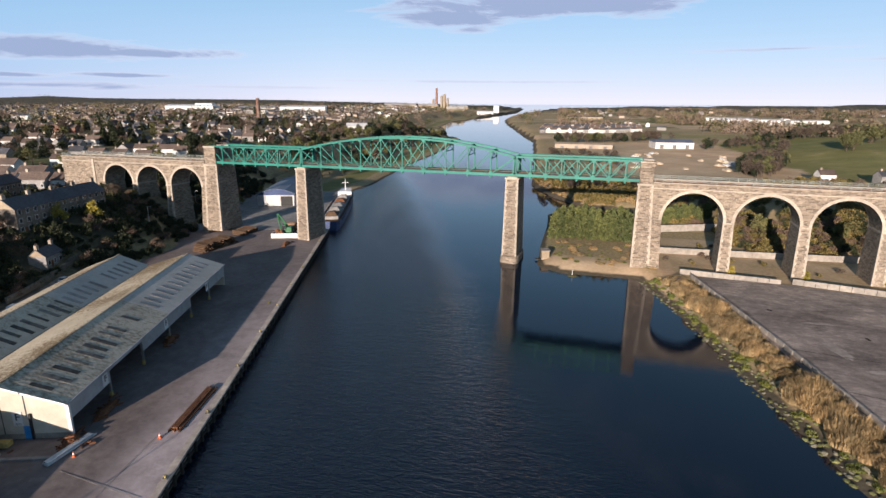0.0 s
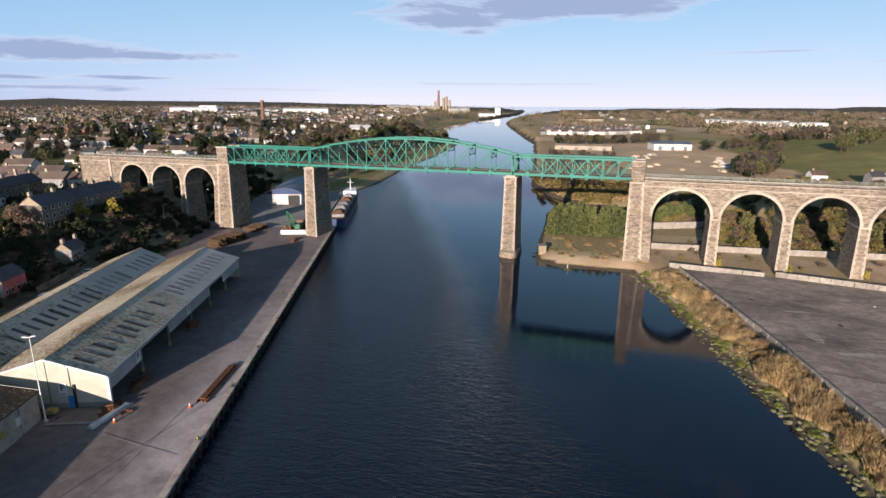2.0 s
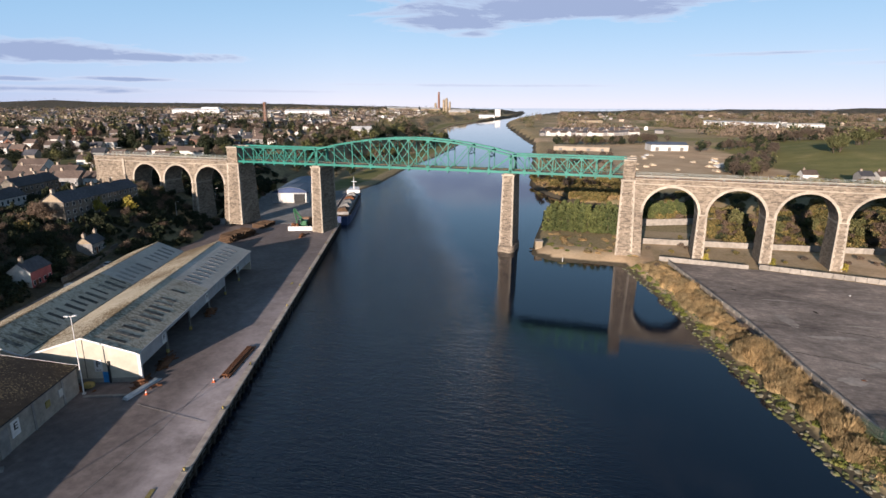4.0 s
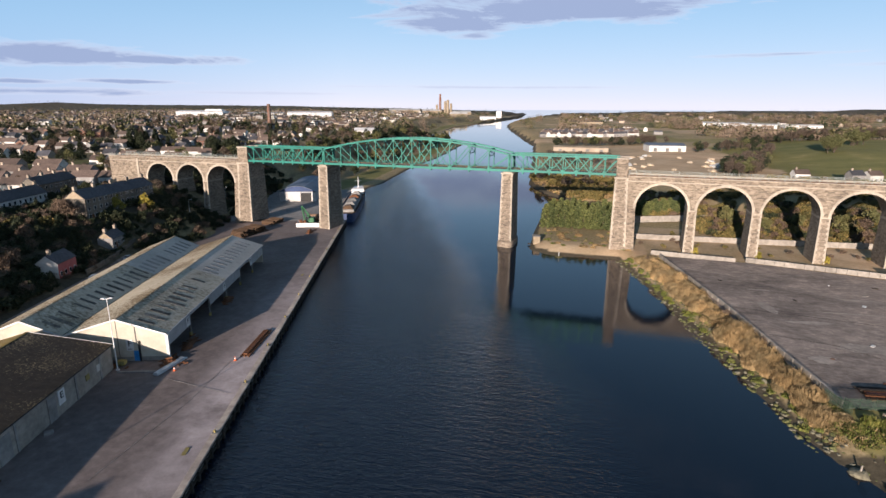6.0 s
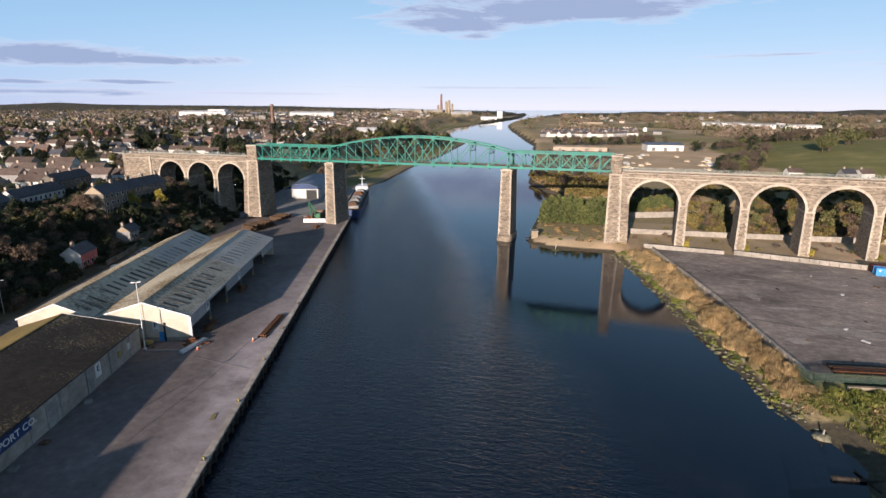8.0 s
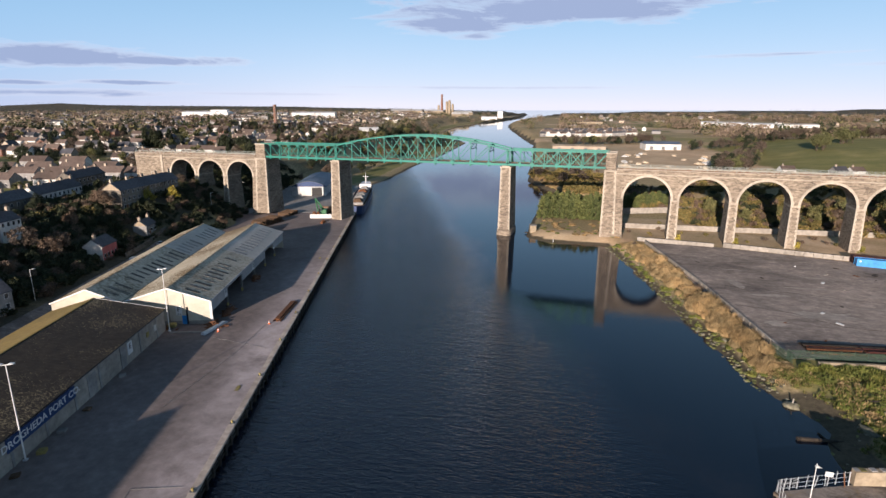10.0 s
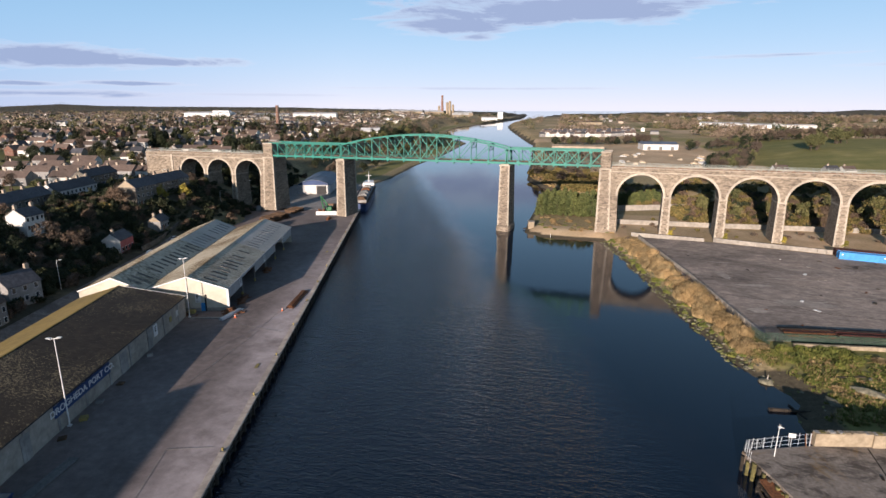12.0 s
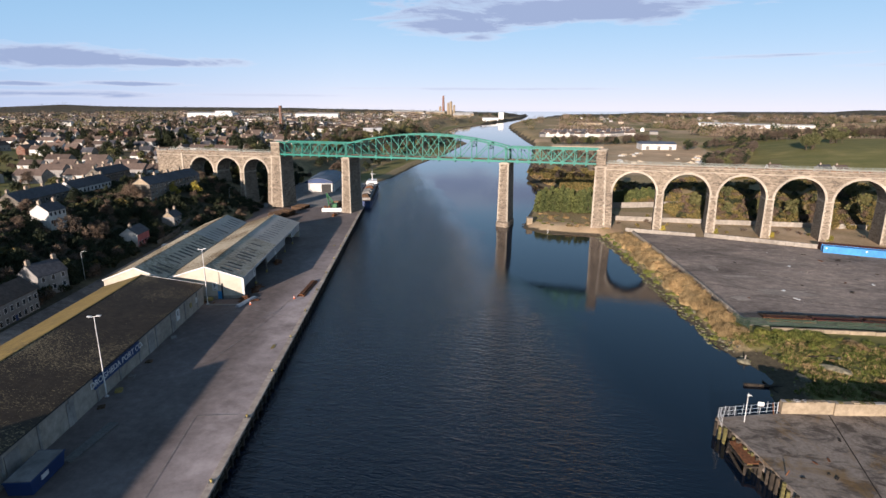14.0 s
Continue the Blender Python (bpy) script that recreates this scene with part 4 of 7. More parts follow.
F0, F1 = -112.3, -46.0
shed_f = thing("transit_shed", Q(0, 0, 2.0), QTURN, "long twin-gabled cream shed with weathered grey roofs and open bays", "warehouse")
EZ, RZ = 6.2, 9.7
for (v0, rv, v1) in ((-58.3, -49.2, -41.0), (-41.0, -29.6, -19.2)):
    last = v1 > -20
    z1 = EZ
    part("gable_wall", gable_wall(F0, v0 + 0.2, v1 - 0.2, 0, EZ - 0.25, rv, RZ - 0.25, EZ - 0.25), "cream", shed_f, "cream clad gable wall")
    part("gable_wall", gable_wall(F1 - 0.3, v0 + 0.2, v1 - 0.2, 0, EZ - 0.25, rv, RZ - 0.25, EZ - 0.25), "cream", shed_f, "cream clad gable wall")
    part("roof_slope", slope(bmesh.new(), F0 - 0.3, F1 + 0.3, v0, EZ, rv, RZ), "roof_lichen", shed_f, "sunlit lichen-streaked roof slope")
    MID = -79.0 if last else -75.0
    part("roof_slope", slope(bmesh.new(), F0 - 0.3, MID, rv, RZ, v1, z1), "roof_grey", shed_f, "moss-streaked grey corrugated roof slope")
    part("roof_slope", slope(bmesh.new(), MID + 0.02, F1 + 0.3, rv, RZ, v1, z1), "roof_clean", shed_f, "cleaner pale grey corrugated roof slope")
    part("ridge_cap", beam((rv, F0 - 0.3, RZ + 0.03), (rv, F1 + 0.3, RZ + 0.03), 0.5, 0.1), "roof_lichen", shed_f)
    bm = bmesh.new()
    for p, q in (((v0, EZ), (rv, RZ)), ((rv, RZ), (v1, z1))):
        beam((p[0], F0 - 0.32, p[1] - 0.08), (q[0], F0 - 0.32, q[1] - 0.08), 0.06, 0.34, bm)
    part("barge_board", bm, "white_paint", shed_f)
    k = 0
    u = F0 + 2.2
    rng = random.Random(int(-v0))
    lights = [mesh_of("rooflight", slope(bmesh.new(), -w, w, 0, 0, ln, -ln * (RZ - EZ) / (v1 - rv), 0.03), "rooflight") for w, ln in ((0.5, 4.2), (0.42, 3.5), (0.52, 4.7), (0.34, 4.0))]
    faint = [mesh_of("rooflight", slope(bmesh.new(), -w, w, 0, 0, ln, -ln * (RZ - EZ) / (v1 - rv), 0.03), "rooflight_pale") for w, ln in ((0.5, 4.2), (0.42, 3.8))]
    while u < F1 - 1.5:
        k = rng.uniform(0.31, 0.37)
        if rng.random() > 0.1:
            part("rooflight", rng.choice(lights if u < MID else faint), None, shed_f, "", at=(rv + (v1 - rv) * k, u, RZ - (RZ - EZ) * k + 0.045))
        u += 2.45 + rng.uniform(-0.2, 0.3)
part("valley_gutter", block(-41.25, -40.75, F0, F1, EZ - 0.1, EZ + 0.05), "black", shed_f)
part("side_wall", block(-58.1, -57.85, F0 + 0.3, F1 - 0.3, 0, EZ - 0.2), "cream", shed_f)
# river side: fascia above open bays on posts
bays = [F0 + (F1 - F0) * i / 6 for i in range(7)]
part("eaves_gutter", block(-19.25, -18.95, F0 - 0.3, F1 + 0.3, EZ - 0.25, EZ - 0.02), "fascia", shed_f)
for i in range(6):
    a, b = bays[i], bays[i + 1]
    drop = 3.2 if i in (0, 2, 3, 5) else 2.2
    if i == 1 or i == 4:
        part("fascia_panel", block(-19.45, -19.3, a + 0.06, b - 0.06, EZ - 1.0, EZ - 0.1), "fascia", shed_f)
    else:
        part("fascia_panel", block(-19.45, -19.3, a + 0.06, b - 0.06, EZ - drop, EZ - 0.1), "fascia", shed_f, "pale grey fascia cladding")
    if i:
        part("post", block(-19.75, -19.35, a - 0.2, a + 0.2, 0, EZ - 0.3), "steel_dark", shed_f)
        part("post_guard", block(-19.82, -19.28, a - 0.28, a + 0.28, 0, 1.0, bev=0.04), "yellow", shed_f, "yellow-green painted post guard")
part("corner_post", block(-19.6, -19.0, F0 - 0.05, F0 + 0.35, 0, EZ - 0.2), "white_paint", shed_f)
part("inner_wall", block(-41.1, -40.9, F0 + 0.3, F1 - 0.3, 0, EZ - 0.2), "concrete_dark", shed_f)
part("downpipe", block(-40.1, -39.9, F0 - 0.2, F0 - 0.02, 0, EZ - 0.3), "black", shed_f)
part("cladding_joint", block(-29.75, -29.65, F0 - 0.04, F0, 0, RZ - 0.5), "black", shed_f)
part("plinth", block(-41, -19.3, F0 - 0.06, F0, 0, 0.9), "concrete", shed_f, "low concrete plinth")
part("door", block(-26.6, -25.4, F0 - 0.08, F0, 0, 2.3), "blue", shed_f, "blue steel door")
part("dark_post", block(-25.4, -25.05, F0 - 0.3, F0 - 0.06, 0, 4.6), "black", shed_f)
sg = part("sign_board", block(-28.0, -26.5, F0 - 0.09, F0 - 0.01, 2.4, 4.9), "white_paint", shed_f, "white sign board with the letter F")
letter("F", 1.8, "black", sg, pose(-27.25, F0 - 0.1, 3.95, 90, 0, 0))
bm = block(-27.7, -26.8, F0 - 0.11, F0 - 0.095, 2.75, 2.85)
block(-27.7, -26.8, F0 - 0.11, F0 - 0.095, 2.55, 2.62, bm)
part("small_print", bm, "black", sg)
for uu in (bays[1] - 1.4, bays[3] - 1.4, bays[5] - 1.4):
    sg = part("sign_board", block(-19.28, -19.22, uu - 0.7, uu + 0.7, EZ - 3.0, EZ - 0.8), "white_paint", shed_f, "white sign board with the letter F")
    letter("F", 1.7, "black", sg, pose(-19.2, uu, EZ - 1.7, 90, 0, 90))

E0, E1 = -200.0, -115.6
shed_e = thing("transit_shed", Q(0, 0, 2.0), QTURN, "long low shed with a dark mossy roof and grey concrete wall", "warehouse")
ez, rz = 5.5, 8.6
part("river_wall", block(-29.5, -29.2, E0, E1, 0, ez - 0.15), "concrete", shed_e, "grey stained concrete wall panels")
part("land_wall", block(-55.7, -55.4, E0, E1, 0, ez - 0.15), "concrete", shed_e)
part("gable_wall", gable_wall(E1 - 0.3, -55.5, -29.3, 0, ez - 0.2, -45.6, rz - 0.2, ez - 0.2), "concrete", shed_e)
# mossy slopes, one with shade and one with sunlight put into its colour
part("roof_slope", slope(bmesh.new(), E0, E1 + 0.3, -45.6, rz, -28.9, ez), "roof_moss", shed_e, "mossy corrugated roof slope, its shade put into the dark colour")
part("roof_slope", slope(bmesh.new(), E0, E1 + 0.3, -56.0, ez, -45.6, rz), "roof_moss_sunny", shed_e, "mossy roof slope, sunlight put into its yellow colour")
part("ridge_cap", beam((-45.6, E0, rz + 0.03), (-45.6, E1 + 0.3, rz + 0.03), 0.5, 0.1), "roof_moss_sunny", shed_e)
part("eaves_gutter", block(-29.1, -28.8, E0, E1 + 0.3, ez - 0.22, ez - 0.04), "black", shed_e)
part("barge_board", beam((-45.6, E1 + 0.33, rz - 0.1), (-28.9, E1 + 0.33, ez - 0.1), 0.06, 0.3), "white_paint", shed_e)
for k in range(10):
    u = -119.5 - 6.9 * k
    part("wall_rib", block(-29.2, -29.05, u - 0.2, u + 0.2, 0, ez - 0.3), "concrete_dark", shed_e)
for u0, u1 in ((-133.5, -131.6), (-143.6, -141.2), (-168.6, -166.8), (-181, -178.4)):
    part("doorway", block(-29.19, -29.1, u0, u1, 0, 4.4), "concrete_dark", shed_e, "dark grey sliding door")
band = part("sign_board", block(-29.18, -28.98, -161.6, -147.0, 2.75, 4.95), "navy", shed_e, "long navy name board with white letters")
letter("DROGHEDA PORT CO.", 1.62, "white_paint", band, pose(-28.94, -154.3, 3.85, 90, 0, 90))
sg = part("sign_board", block(-29.18, -29.04, -131.0, -129.4, 1.9, 4.6), "white_paint", shed_e, "white sign board with the letter E")
letter("E", 1.7, "black", sg, pose(-29.02, -130.2, 3.55, 90, 0, 90))
part("notice", block(-29.18, -29.06, -120.6, -119.5, 2.2, 3.6), "white", shed_e, "faded notice board")
part("notice", block(-29.18, -29.06, -123.8, -122.8, 2.2, 3.4), "yellow", shed_e)


# unseen block, added and shaped only for the shadow it throws on the quay
caster = thing("grain_store", Q(-240.2, -52, 2.0), QTURN, "unseen grey block added to throw shadow on the quay", "warehouse")
part("walls", hexa(bmesh.new(), [(-11, -42, 0), (11, -42, 0), (11, 39.5, 0), (-11, 39.5, 0), (-11, -42, 8), (11, -42, 13), (11, 39.5, 13), (-11, 39.5, 8)]), "concrete", caster)
part("roof_slab", hexa(bmesh.new(), [(-11.3, -42.3, 7.9), (11.3, -42.3, 13), (11.3, 39.8, 13), (-11.3, 39.8, 7.9), (-11.3, -42.3, 8.3), (11.3, -42.3, 13.4), (11.3, 39.8, 13.4), (-11.3, 39.8, 8.3)]), "concrete_dark", caster)


def lamp_post(at, h, arm, label, turn=0.0, heads=2):
    root = thing("lamp_post", at, turn, label, "lamp post", "quay lamp posts")
    part("pole", tube((0, 0, 0), (0, 0, h), 0.13, 0.07), "white_paint", root)
    part("base_plate", block(-0.3, 0.3, -0.3, 0.3, 0, 0.25, bev=0.03), "steel", root)
    part("cross_arm", beam((-arm, 0, h), (arm if heads > 1 else 0.1, 0, h + 0.2), 0.12, 0.12), "white_paint", root)
    for s in ((-1, 1) if heads > 1 else (-1,)):
        part("lamp_head", block(s * arm - 0.38, s * arm + 0.38, -0.22, 0.22, h + (0.05 if s < 0 else 0.2), h + (0.27 if s < 0 else 0.42), bev=0.05), "steel", root, "flat floodlight head")
    return root


lamp_post(Q(-116.2, -28.0, 2.0), 16.0, 0.8, "tall white floodlight post beside the sheds", QTURN)
lamp_post(Q(-159.6, -28.5, 2.0), 16.4, 0.9, "tall white floodlight post before the name board", QTURN)


# ---- plants: shared meshes ----
def leaf_cloud(name, centres, radii, per, size, material, seed, stretch=(1.0, 1.0), flat=0.5):
    """Many small leaf quads round the given clumps; stretch: length and width of a leaf."""
    r = np.random.default_rng(seed)
    c = np.repeat(np.asarray(centres, float), per, axis=0)
    R = np.repeat(np.asarray(radii, float), per)[:, None]
    d = r.normal(size=c.shape)
    d /= np.linalg.norm(d, axis=1, keepdims=True)
    p = c + d * R * r.uniform(0.45, 1.05, (len(c), 1)) * np.array([1, 1, 0.85])
    a = d + r.normal(size=c.shape) * flat
    a /= np.linalg.norm(a, axis=1, keepdims=True)
    b = np.cross(a, r.normal(size=c.shape))
    b /= np.linalg.norm(b, axis=1, keepdims=True)
    s = size * r.uniform(0.6, 1.3, (len(c), 1))
    a, b = a * s * stretch[0], b * s * stretch[1]
    v = np.stack([p - a - b, p + a - b * 0.6, p + a * 1.1 + b * 0.6, p - a + b], 1).reshape(-1, 3)
    f = np.arange(len(v)).reshape(-1, 4).tolist()
    return raw(name, v.tolist(), f, material)


def clumps(n, rx, rz, z0, seed, low=-0.6):
    r = np.random.default_rng(seed)
    out = []
    while len(out) < n:
        p = r.uniform(-1, 1, 3)
        if 0.15 < np.linalg.norm(p) < 1 and p[2] > low:
            out.append((p[0] * rx, p[1] * rx, z0 + p[2] * rz))
    return out


def trunk_mesh(name, h, r0, limbs, spread_, seed):
    bm = tube((0, 0, -0.3), (0, 0, h), r0, r0 * 0.5, 7)
    r = random.Random(seed)
    for i in range(limbs):
        a, z = 2 * math.pi * (i + r.random() * 0.6) / limbs, h * r.uniform(0.45, 0.95)
        e = Vector((math.cos(a) * spread_, math.sin(a) * spread_, z + spread_ * r.uniform(0.5, 1.1)))
        tube((0, 0, z), e, r0 * 0.45, r0 * 0.12, 5, bm)
        m_ = Vector((0, 0, z)).lerp(e, 0.6)
        tube(m_, m_ + Vector((math.cos(a + 1) * spread_ * 0.5, math.sin(a + 1) * spread_ * 0.5, spread_ * 0.6)), r0 * 0.22, r0 * 0.07, 5, bm)
    return mesh_of(name, bm, "bark")


KINDS = {}


def tree_kind(key, label, crowns, trunks, category="tree"):
    KINDS[key] = (label, crowns, trunks, category)


def cone_points(n, h, r, z0, seed, power=0.75):
    q = np.random.default_rng(seed)
    t = q.uniform(0, 1, n) ** 1.25
    a = q.uniform(0, 2 * math.pi, n)
    rr = r * (1 - t) ** power * q.uniform(0.55, 1.0, n)
    return np.stack([rr * np.cos(a), rr * np.sin(a), z0 + t * h], -1)


tree_kind("bare", "budding brown deciduous tree with a twiggy crown",
          [leaf_cloud("crown", clumps(17, 3.3, 2.9, 5.6, s), [1.35] * 17, 62, 0.30, "bare", s, (1.5, 0.33), 0.8) for s in (11, 12, 13)],
          [trunk_mesh("trunk", 4.6, 0.26, 7, 2.6, s) for s in (11, 12, 13)])
tree_kind("spring", "deciduous tree with thin olive spring leaf",
          [leaf_cloud("crown", clumps(18, 3.2, 3.0, 5.2, s), [1.3] * 18, 55, 0.27, "spring", s, (1.1, 0.7), 1.0) for s in (21, 22)],
          [trunk_mesh("trunk", 4.0, 0.25, 6, 2.3, s) for s in (21, 22)])
tree_kind("dark", "dense dark evergreen tree",
          [leaf_cloud("crown", clumps(20, 3.0, 3.6, 4.9, s, -0.9), [1.45] * 20, 60, 0.29, "dark_leaf", s, (1.0, 0.7), 1.0) for s in (31, 32)],
          [trunk_mesh("trunk", 3.0, 0.28, 4, 1.6, s) for s in (31, 32)])
tree_kind("cypress", "dense clipped green cypress in the waterside hedge",
          [leaf_cloud("crown", cone_points(170, 8.2, 2.5, 0.5, s, 0.42), [0.55] * 170, 11, 0.26, "conifer", s, (1.3, 0.5), 0.6) for s in (41, 42, 43)],
          [trunk_mesh("trunk", 6.0, 0.16, 0, 1, s) for s in (41, 42, 43)])
tree_kind("fir", "tall dark pointed conifer",
          [leaf_cloud("crown", cone_points(150, 10.5, 3.0, 1.2, s, 0.8), [0.65] * 150, 11, 0.32, "dark_leaf", s, (1.3, 0.5), 0.6) for s in (51, 52)],
          [trunk_mesh("trunk", 9.0, 0.22, 0, 1, s) for s in (51, 52)])
tree_kind("gorse", "rounded gorse and bramble bush",
          [leaf_cloud("foliage", clumps(12, 1.7, 1.2, 1.0, s, -0.5), [0.85] * 12, 42, 0.20, "gorse", s, (1.2, 0.5), 0.9) for s in (61, 62, 63)],
          [trunk_mesh("stem", 0.9, 0.09, 4, 0.8, s) for s in (61, 62, 63)], "bush")
tree_kind("gorse_dark", "dark ivy and laurel bush",
          [leaf_cloud("foliage", clumps(11, 1.8, 1.2, 0.9, s, -0.5), [0.9] * 11, 30, 0.24, "dark_leaf", s, (1.2, 0.6), 0.9) for s in (64, 65)],
          [trunk_mesh("stem", 0.9, 0.09, 3, 0.8, s) for s in (64, 65)], "bush")
tree_kind("gold", "bush with yellow-green flowering shoots",
          [leaf_cloud("foliage", clumps(12, 1.6, 1.5, 1.5, 71, -0.6), [0.8] * 12, 42, 0.2, "gold", 71, (1.2, 0.5), 0.9)],
          [trunk_mesh("stem", 1.0, 0.09, 4, 0.8, 71)], "bush")
tree_kind("twig", "leafless tangled brown bush",
          [leaf_cloud("foliage", clumps(11, 1.9, 1.3, 1.2, s, -0.5), [0.95] * 11, 44, 0.26, "bare", s, (1.5, 0.2), 0.9) for s in (81, 82)],
          [trunk_mesh("stem", 0.9, 0.09, 5, 1.0, s) for s in (81, 82)], "bush")


def plant(key, x, y, size=1.0, turn=0.0, group="", z=None, pick=0, tall=1.0):
    label, crowns, trunks, category = KINDS[key]
    name = {"tree": "tree", "bush": "bush"}[category]
    root = thing(name, (x, y, land_z(x, y) - 0.1 if z is None else z), turn, label, category, group)
    root.scale = (size, size, size * tall)
    part("trunk" if category == "tree" else "stem", trunks[pick % len(trunks)], None, root)
    part("crown" if category == "tree" else "foliage", crowns[pick % len(crowns)], None, root)
    return root


# ---- south bank: yard, walls, dock ----
YZ = 2.75
yard = thing("yard", (130, -50, YZ), 0, "empty worn grey asphalt storage yard", "yard", kind="structure")


def slab(name, pts, z0, z1, material, parent=None, label=""):
    bm = bmesh.new()
    o = parent.location if parent else Vector((0, 0, 0))
    a = [bm.verts.new((x - o.x, y - o.y, z0 - o.z)) for x, y in pts]
    b = [bm.verts.new((x - o.x, y - o.y, z1 - o.z)) for x, y in pts]
    bm.faces.new(b), bm.faces.new(a[::-1])
    for i in range(len(pts)):
        j = (i + 1) % len(pts)
        bm.faces.new((a[i], a[j], b[j], b[i]))
    return part(name, bm, material, parent, label)


slab("paving", [(100.8, -8.2), (116.4, -96.6), (340, -64.0), (340, -42), (189, -20.2), (130, -8.6)], 1.5, YZ, "asphalt", yard)
rng = random.Random(9)
for cx, cy, w, d, a in ((121.5, -50, 4.2, 10.5, 10), (143, -49, 22, 0.8, 4), (152, -62, 14, 0.9, 7), (128, -58, 16, 2.2, 6), (136, -70, 20, 5.5, 8), (150, -38, 12, 1.4, 5), (124, -36, 9, 1.1, 3), (160, -52, 18, 0.7, 5), (122, -78, 7, 4, 20)):
    c, s = math.cos(radians(a)), math.sin(radians(a))
    pts = []
    for i in range(26):
        t = 2 * math.pi * i / 26
        px, py = w / 2 * math.cos(t) * rng.uniform(0.6, 1.05), d / 2 * math.sin(t) * rng.uniform(0.6, 1.05)
        pts.append((cx + px * c - py * s, cy + px * s + py * c))
    slab("patch", pts, YZ - 0.1, YZ + 0.006, "patch", yard, "paler worn concrete patch")


def wall_run(name, pts, z0, z1, th, material, label, piece=3.0, category="wall"):
    """A wall of cast lengths set end to end, each its own piece."""
    x0, y0 = pts[0]
    root = thing(name, (x0, y0, z0), 0, label, category)
    for (ax, ay), (bx, by) in zip(pts, pts[1:]):
        ln = math.hypot(bx - ax, by - ay)
        k = max(1, round(ln / piece))
        me = mesh_of("wall_block", block(-ln / k / 2 + 0.008, ln / k / 2 - 0.008, -th / 2, th / 2, 0, z1 - z0, bev=0.03), material)
        for i in range(k):
            t = (i + 0.5) / k
            part("wall_block", me, None, root, at=(ax + (bx - ax) * t - x0, ay + (by - ay) * t - y0, rng.uniform(-0.03, 0.03)), turn=math.degrees(math.atan2(by - ay, bx - ax)))
    return root


wall_run("yard_wall", [(101.0, -9.0), (110.0, -52), (113.9, -76), (117.0, -96.2)], 1.6, 3.85, 0.5, "concrete", "pale concrete wall along the river bank")
wall_run("low_wall", [(98.4, -5.6), (126.4, -8.4)], 2.3, 4.1, 0.5, "concrete", "low pale concrete block wall before the arches")
wall_run("low_wall", [(130.2, -6.6), (170.3, -14.2)], 2.3, 4.1, 0.5, "concrete", "low pale concrete block wall before the arches")
wall_run("low_wall", [(190.5, -18.6), (262, -30)], 2.3, 4.1, 0.5, "concrete", "low pale concrete block wall before the arches")
wall_run("back_wall", [(91.5, 15.4), (140, 19.4), (215, 27)], 2.0, 4.6, 0.4, "concrete", "grey concrete wall behind the arches")
wall_run("back_wall", [(96.5, 42.5), (134, 56)], 3.0, 5.9, 0.4, "concrete", "grey concrete wall behind the arches")


def container(x, y, turn, material, label):
    root = thing("shipping_container", (x, y, YZ), turn, label, "shipping container", "containers in the yard")
    part("body", block(0.08, 12.1, -1.17, 1.17, 0.12, 2.5), material, root)
    for yy in (-1.22, 1.17):
        bm = bmesh.new()
        for i in range(40):
            block(0.25 + i * 0.295, 0.25 + i * 0.295 + 0.15, yy, yy + 0.05, 0.2, 2.42, bm)
        part("corrugated_side", bm, material, root)
    for xx in (0, 12.0):
        for yy in (-1.22, 1.07):
            part("corner_post", block(xx, xx + 0.18, yy, yy + 0.15, 0, 2.59), material, root)
    for z in (0, 2.45):
        for yy in (-1.22, 1.1):
            part("side_rail", block(0.18, 12.0, yy, yy + 0.12, z, z + 0.14), material, root)
    part("marking", block(0.7, 1.2, -1.25, -1.225, 1.5, 2.0), "white_paint", root, "white marking panel")


container(168.3, -19.4, -8, "blue", "bright blue steel shipping container")
container(180.4, -21.1, -8, "blue", "bright blue steel shipping container")
container(168.8, -15.9, -8, "red_steel", "rust-red steel shipping container")
container(181.2, -17.7, -8, "red_steel", "rust-red steel shipping container")

pile = thing("rail_stack", (123.9, -93.2, YZ), 8.2, "long stack of rust-red steel sections on the yard", "steel stack")
for r in range(2):
    for c in range(8 - 3 * r):
        for x0, ln in ((-1.0, 11.6), (11.4, 12.0), (24.0, 12.2)):
            if rng.random() < 0.16:
                continue
            y_, z_, s_ = c * 0.62 + 0.3 * r + rng.uniform(-0.09, 0.09), 0.22 + 0.42 * r, rng.uniform(-0.5, 0.5)
            part("steel_section", beam((x0 + s_, y_, z_), (x0 + s_ + ln, y_ + rng.uniform(-0.15, 0.15), z_ + 0.02), rng.uniform(0.3, 0.5), 0.36), rng.choice(["red_steel", "red_steel", "timber", "rust"]), pile)

fence = thing("palisade_fence", (117, -96.7, YZ - 0.4), 8.2, "green-grey steel palisade fence along the yard", "fence")
bm = bmesh.new()
for z in (0.5, 1.9):
    block(0.05, 2.7, 0.03, 0.08, z, z + 0.07, bm)
for i in range(15):
    block(0.1 + i * 0.18, 0.17 + i * 0.18, -0.03, 0.0, 0.1, 2.3, bm)
panel = mesh_of("fence_panel", bm, "fence")
fpost = mesh_of("fence_post", block(-0.05, 0.05, -0.02, 0.1, 0, 2.4), "fence")
for i in range(24):
    part("fence_panel", panel, None, fence, at=(i * 2.75, 0, 0))
    part("fence_post", fpost, None, fence, at=(i * 2.75, 0.1, 0))
for i in range(2):
    part("fence_panel", panel, None, fence, at=(-0.9 - i * 0.9, 0.5 + 2.4 * i, 0), turn=-70)
wall_run("low_kerb_wall", [(122.4, -98.0), (152, -93.7)], 2.1, 3.3, 0.6, "sand_concrete", "low sandy concrete wall outside the fence", 6.0)

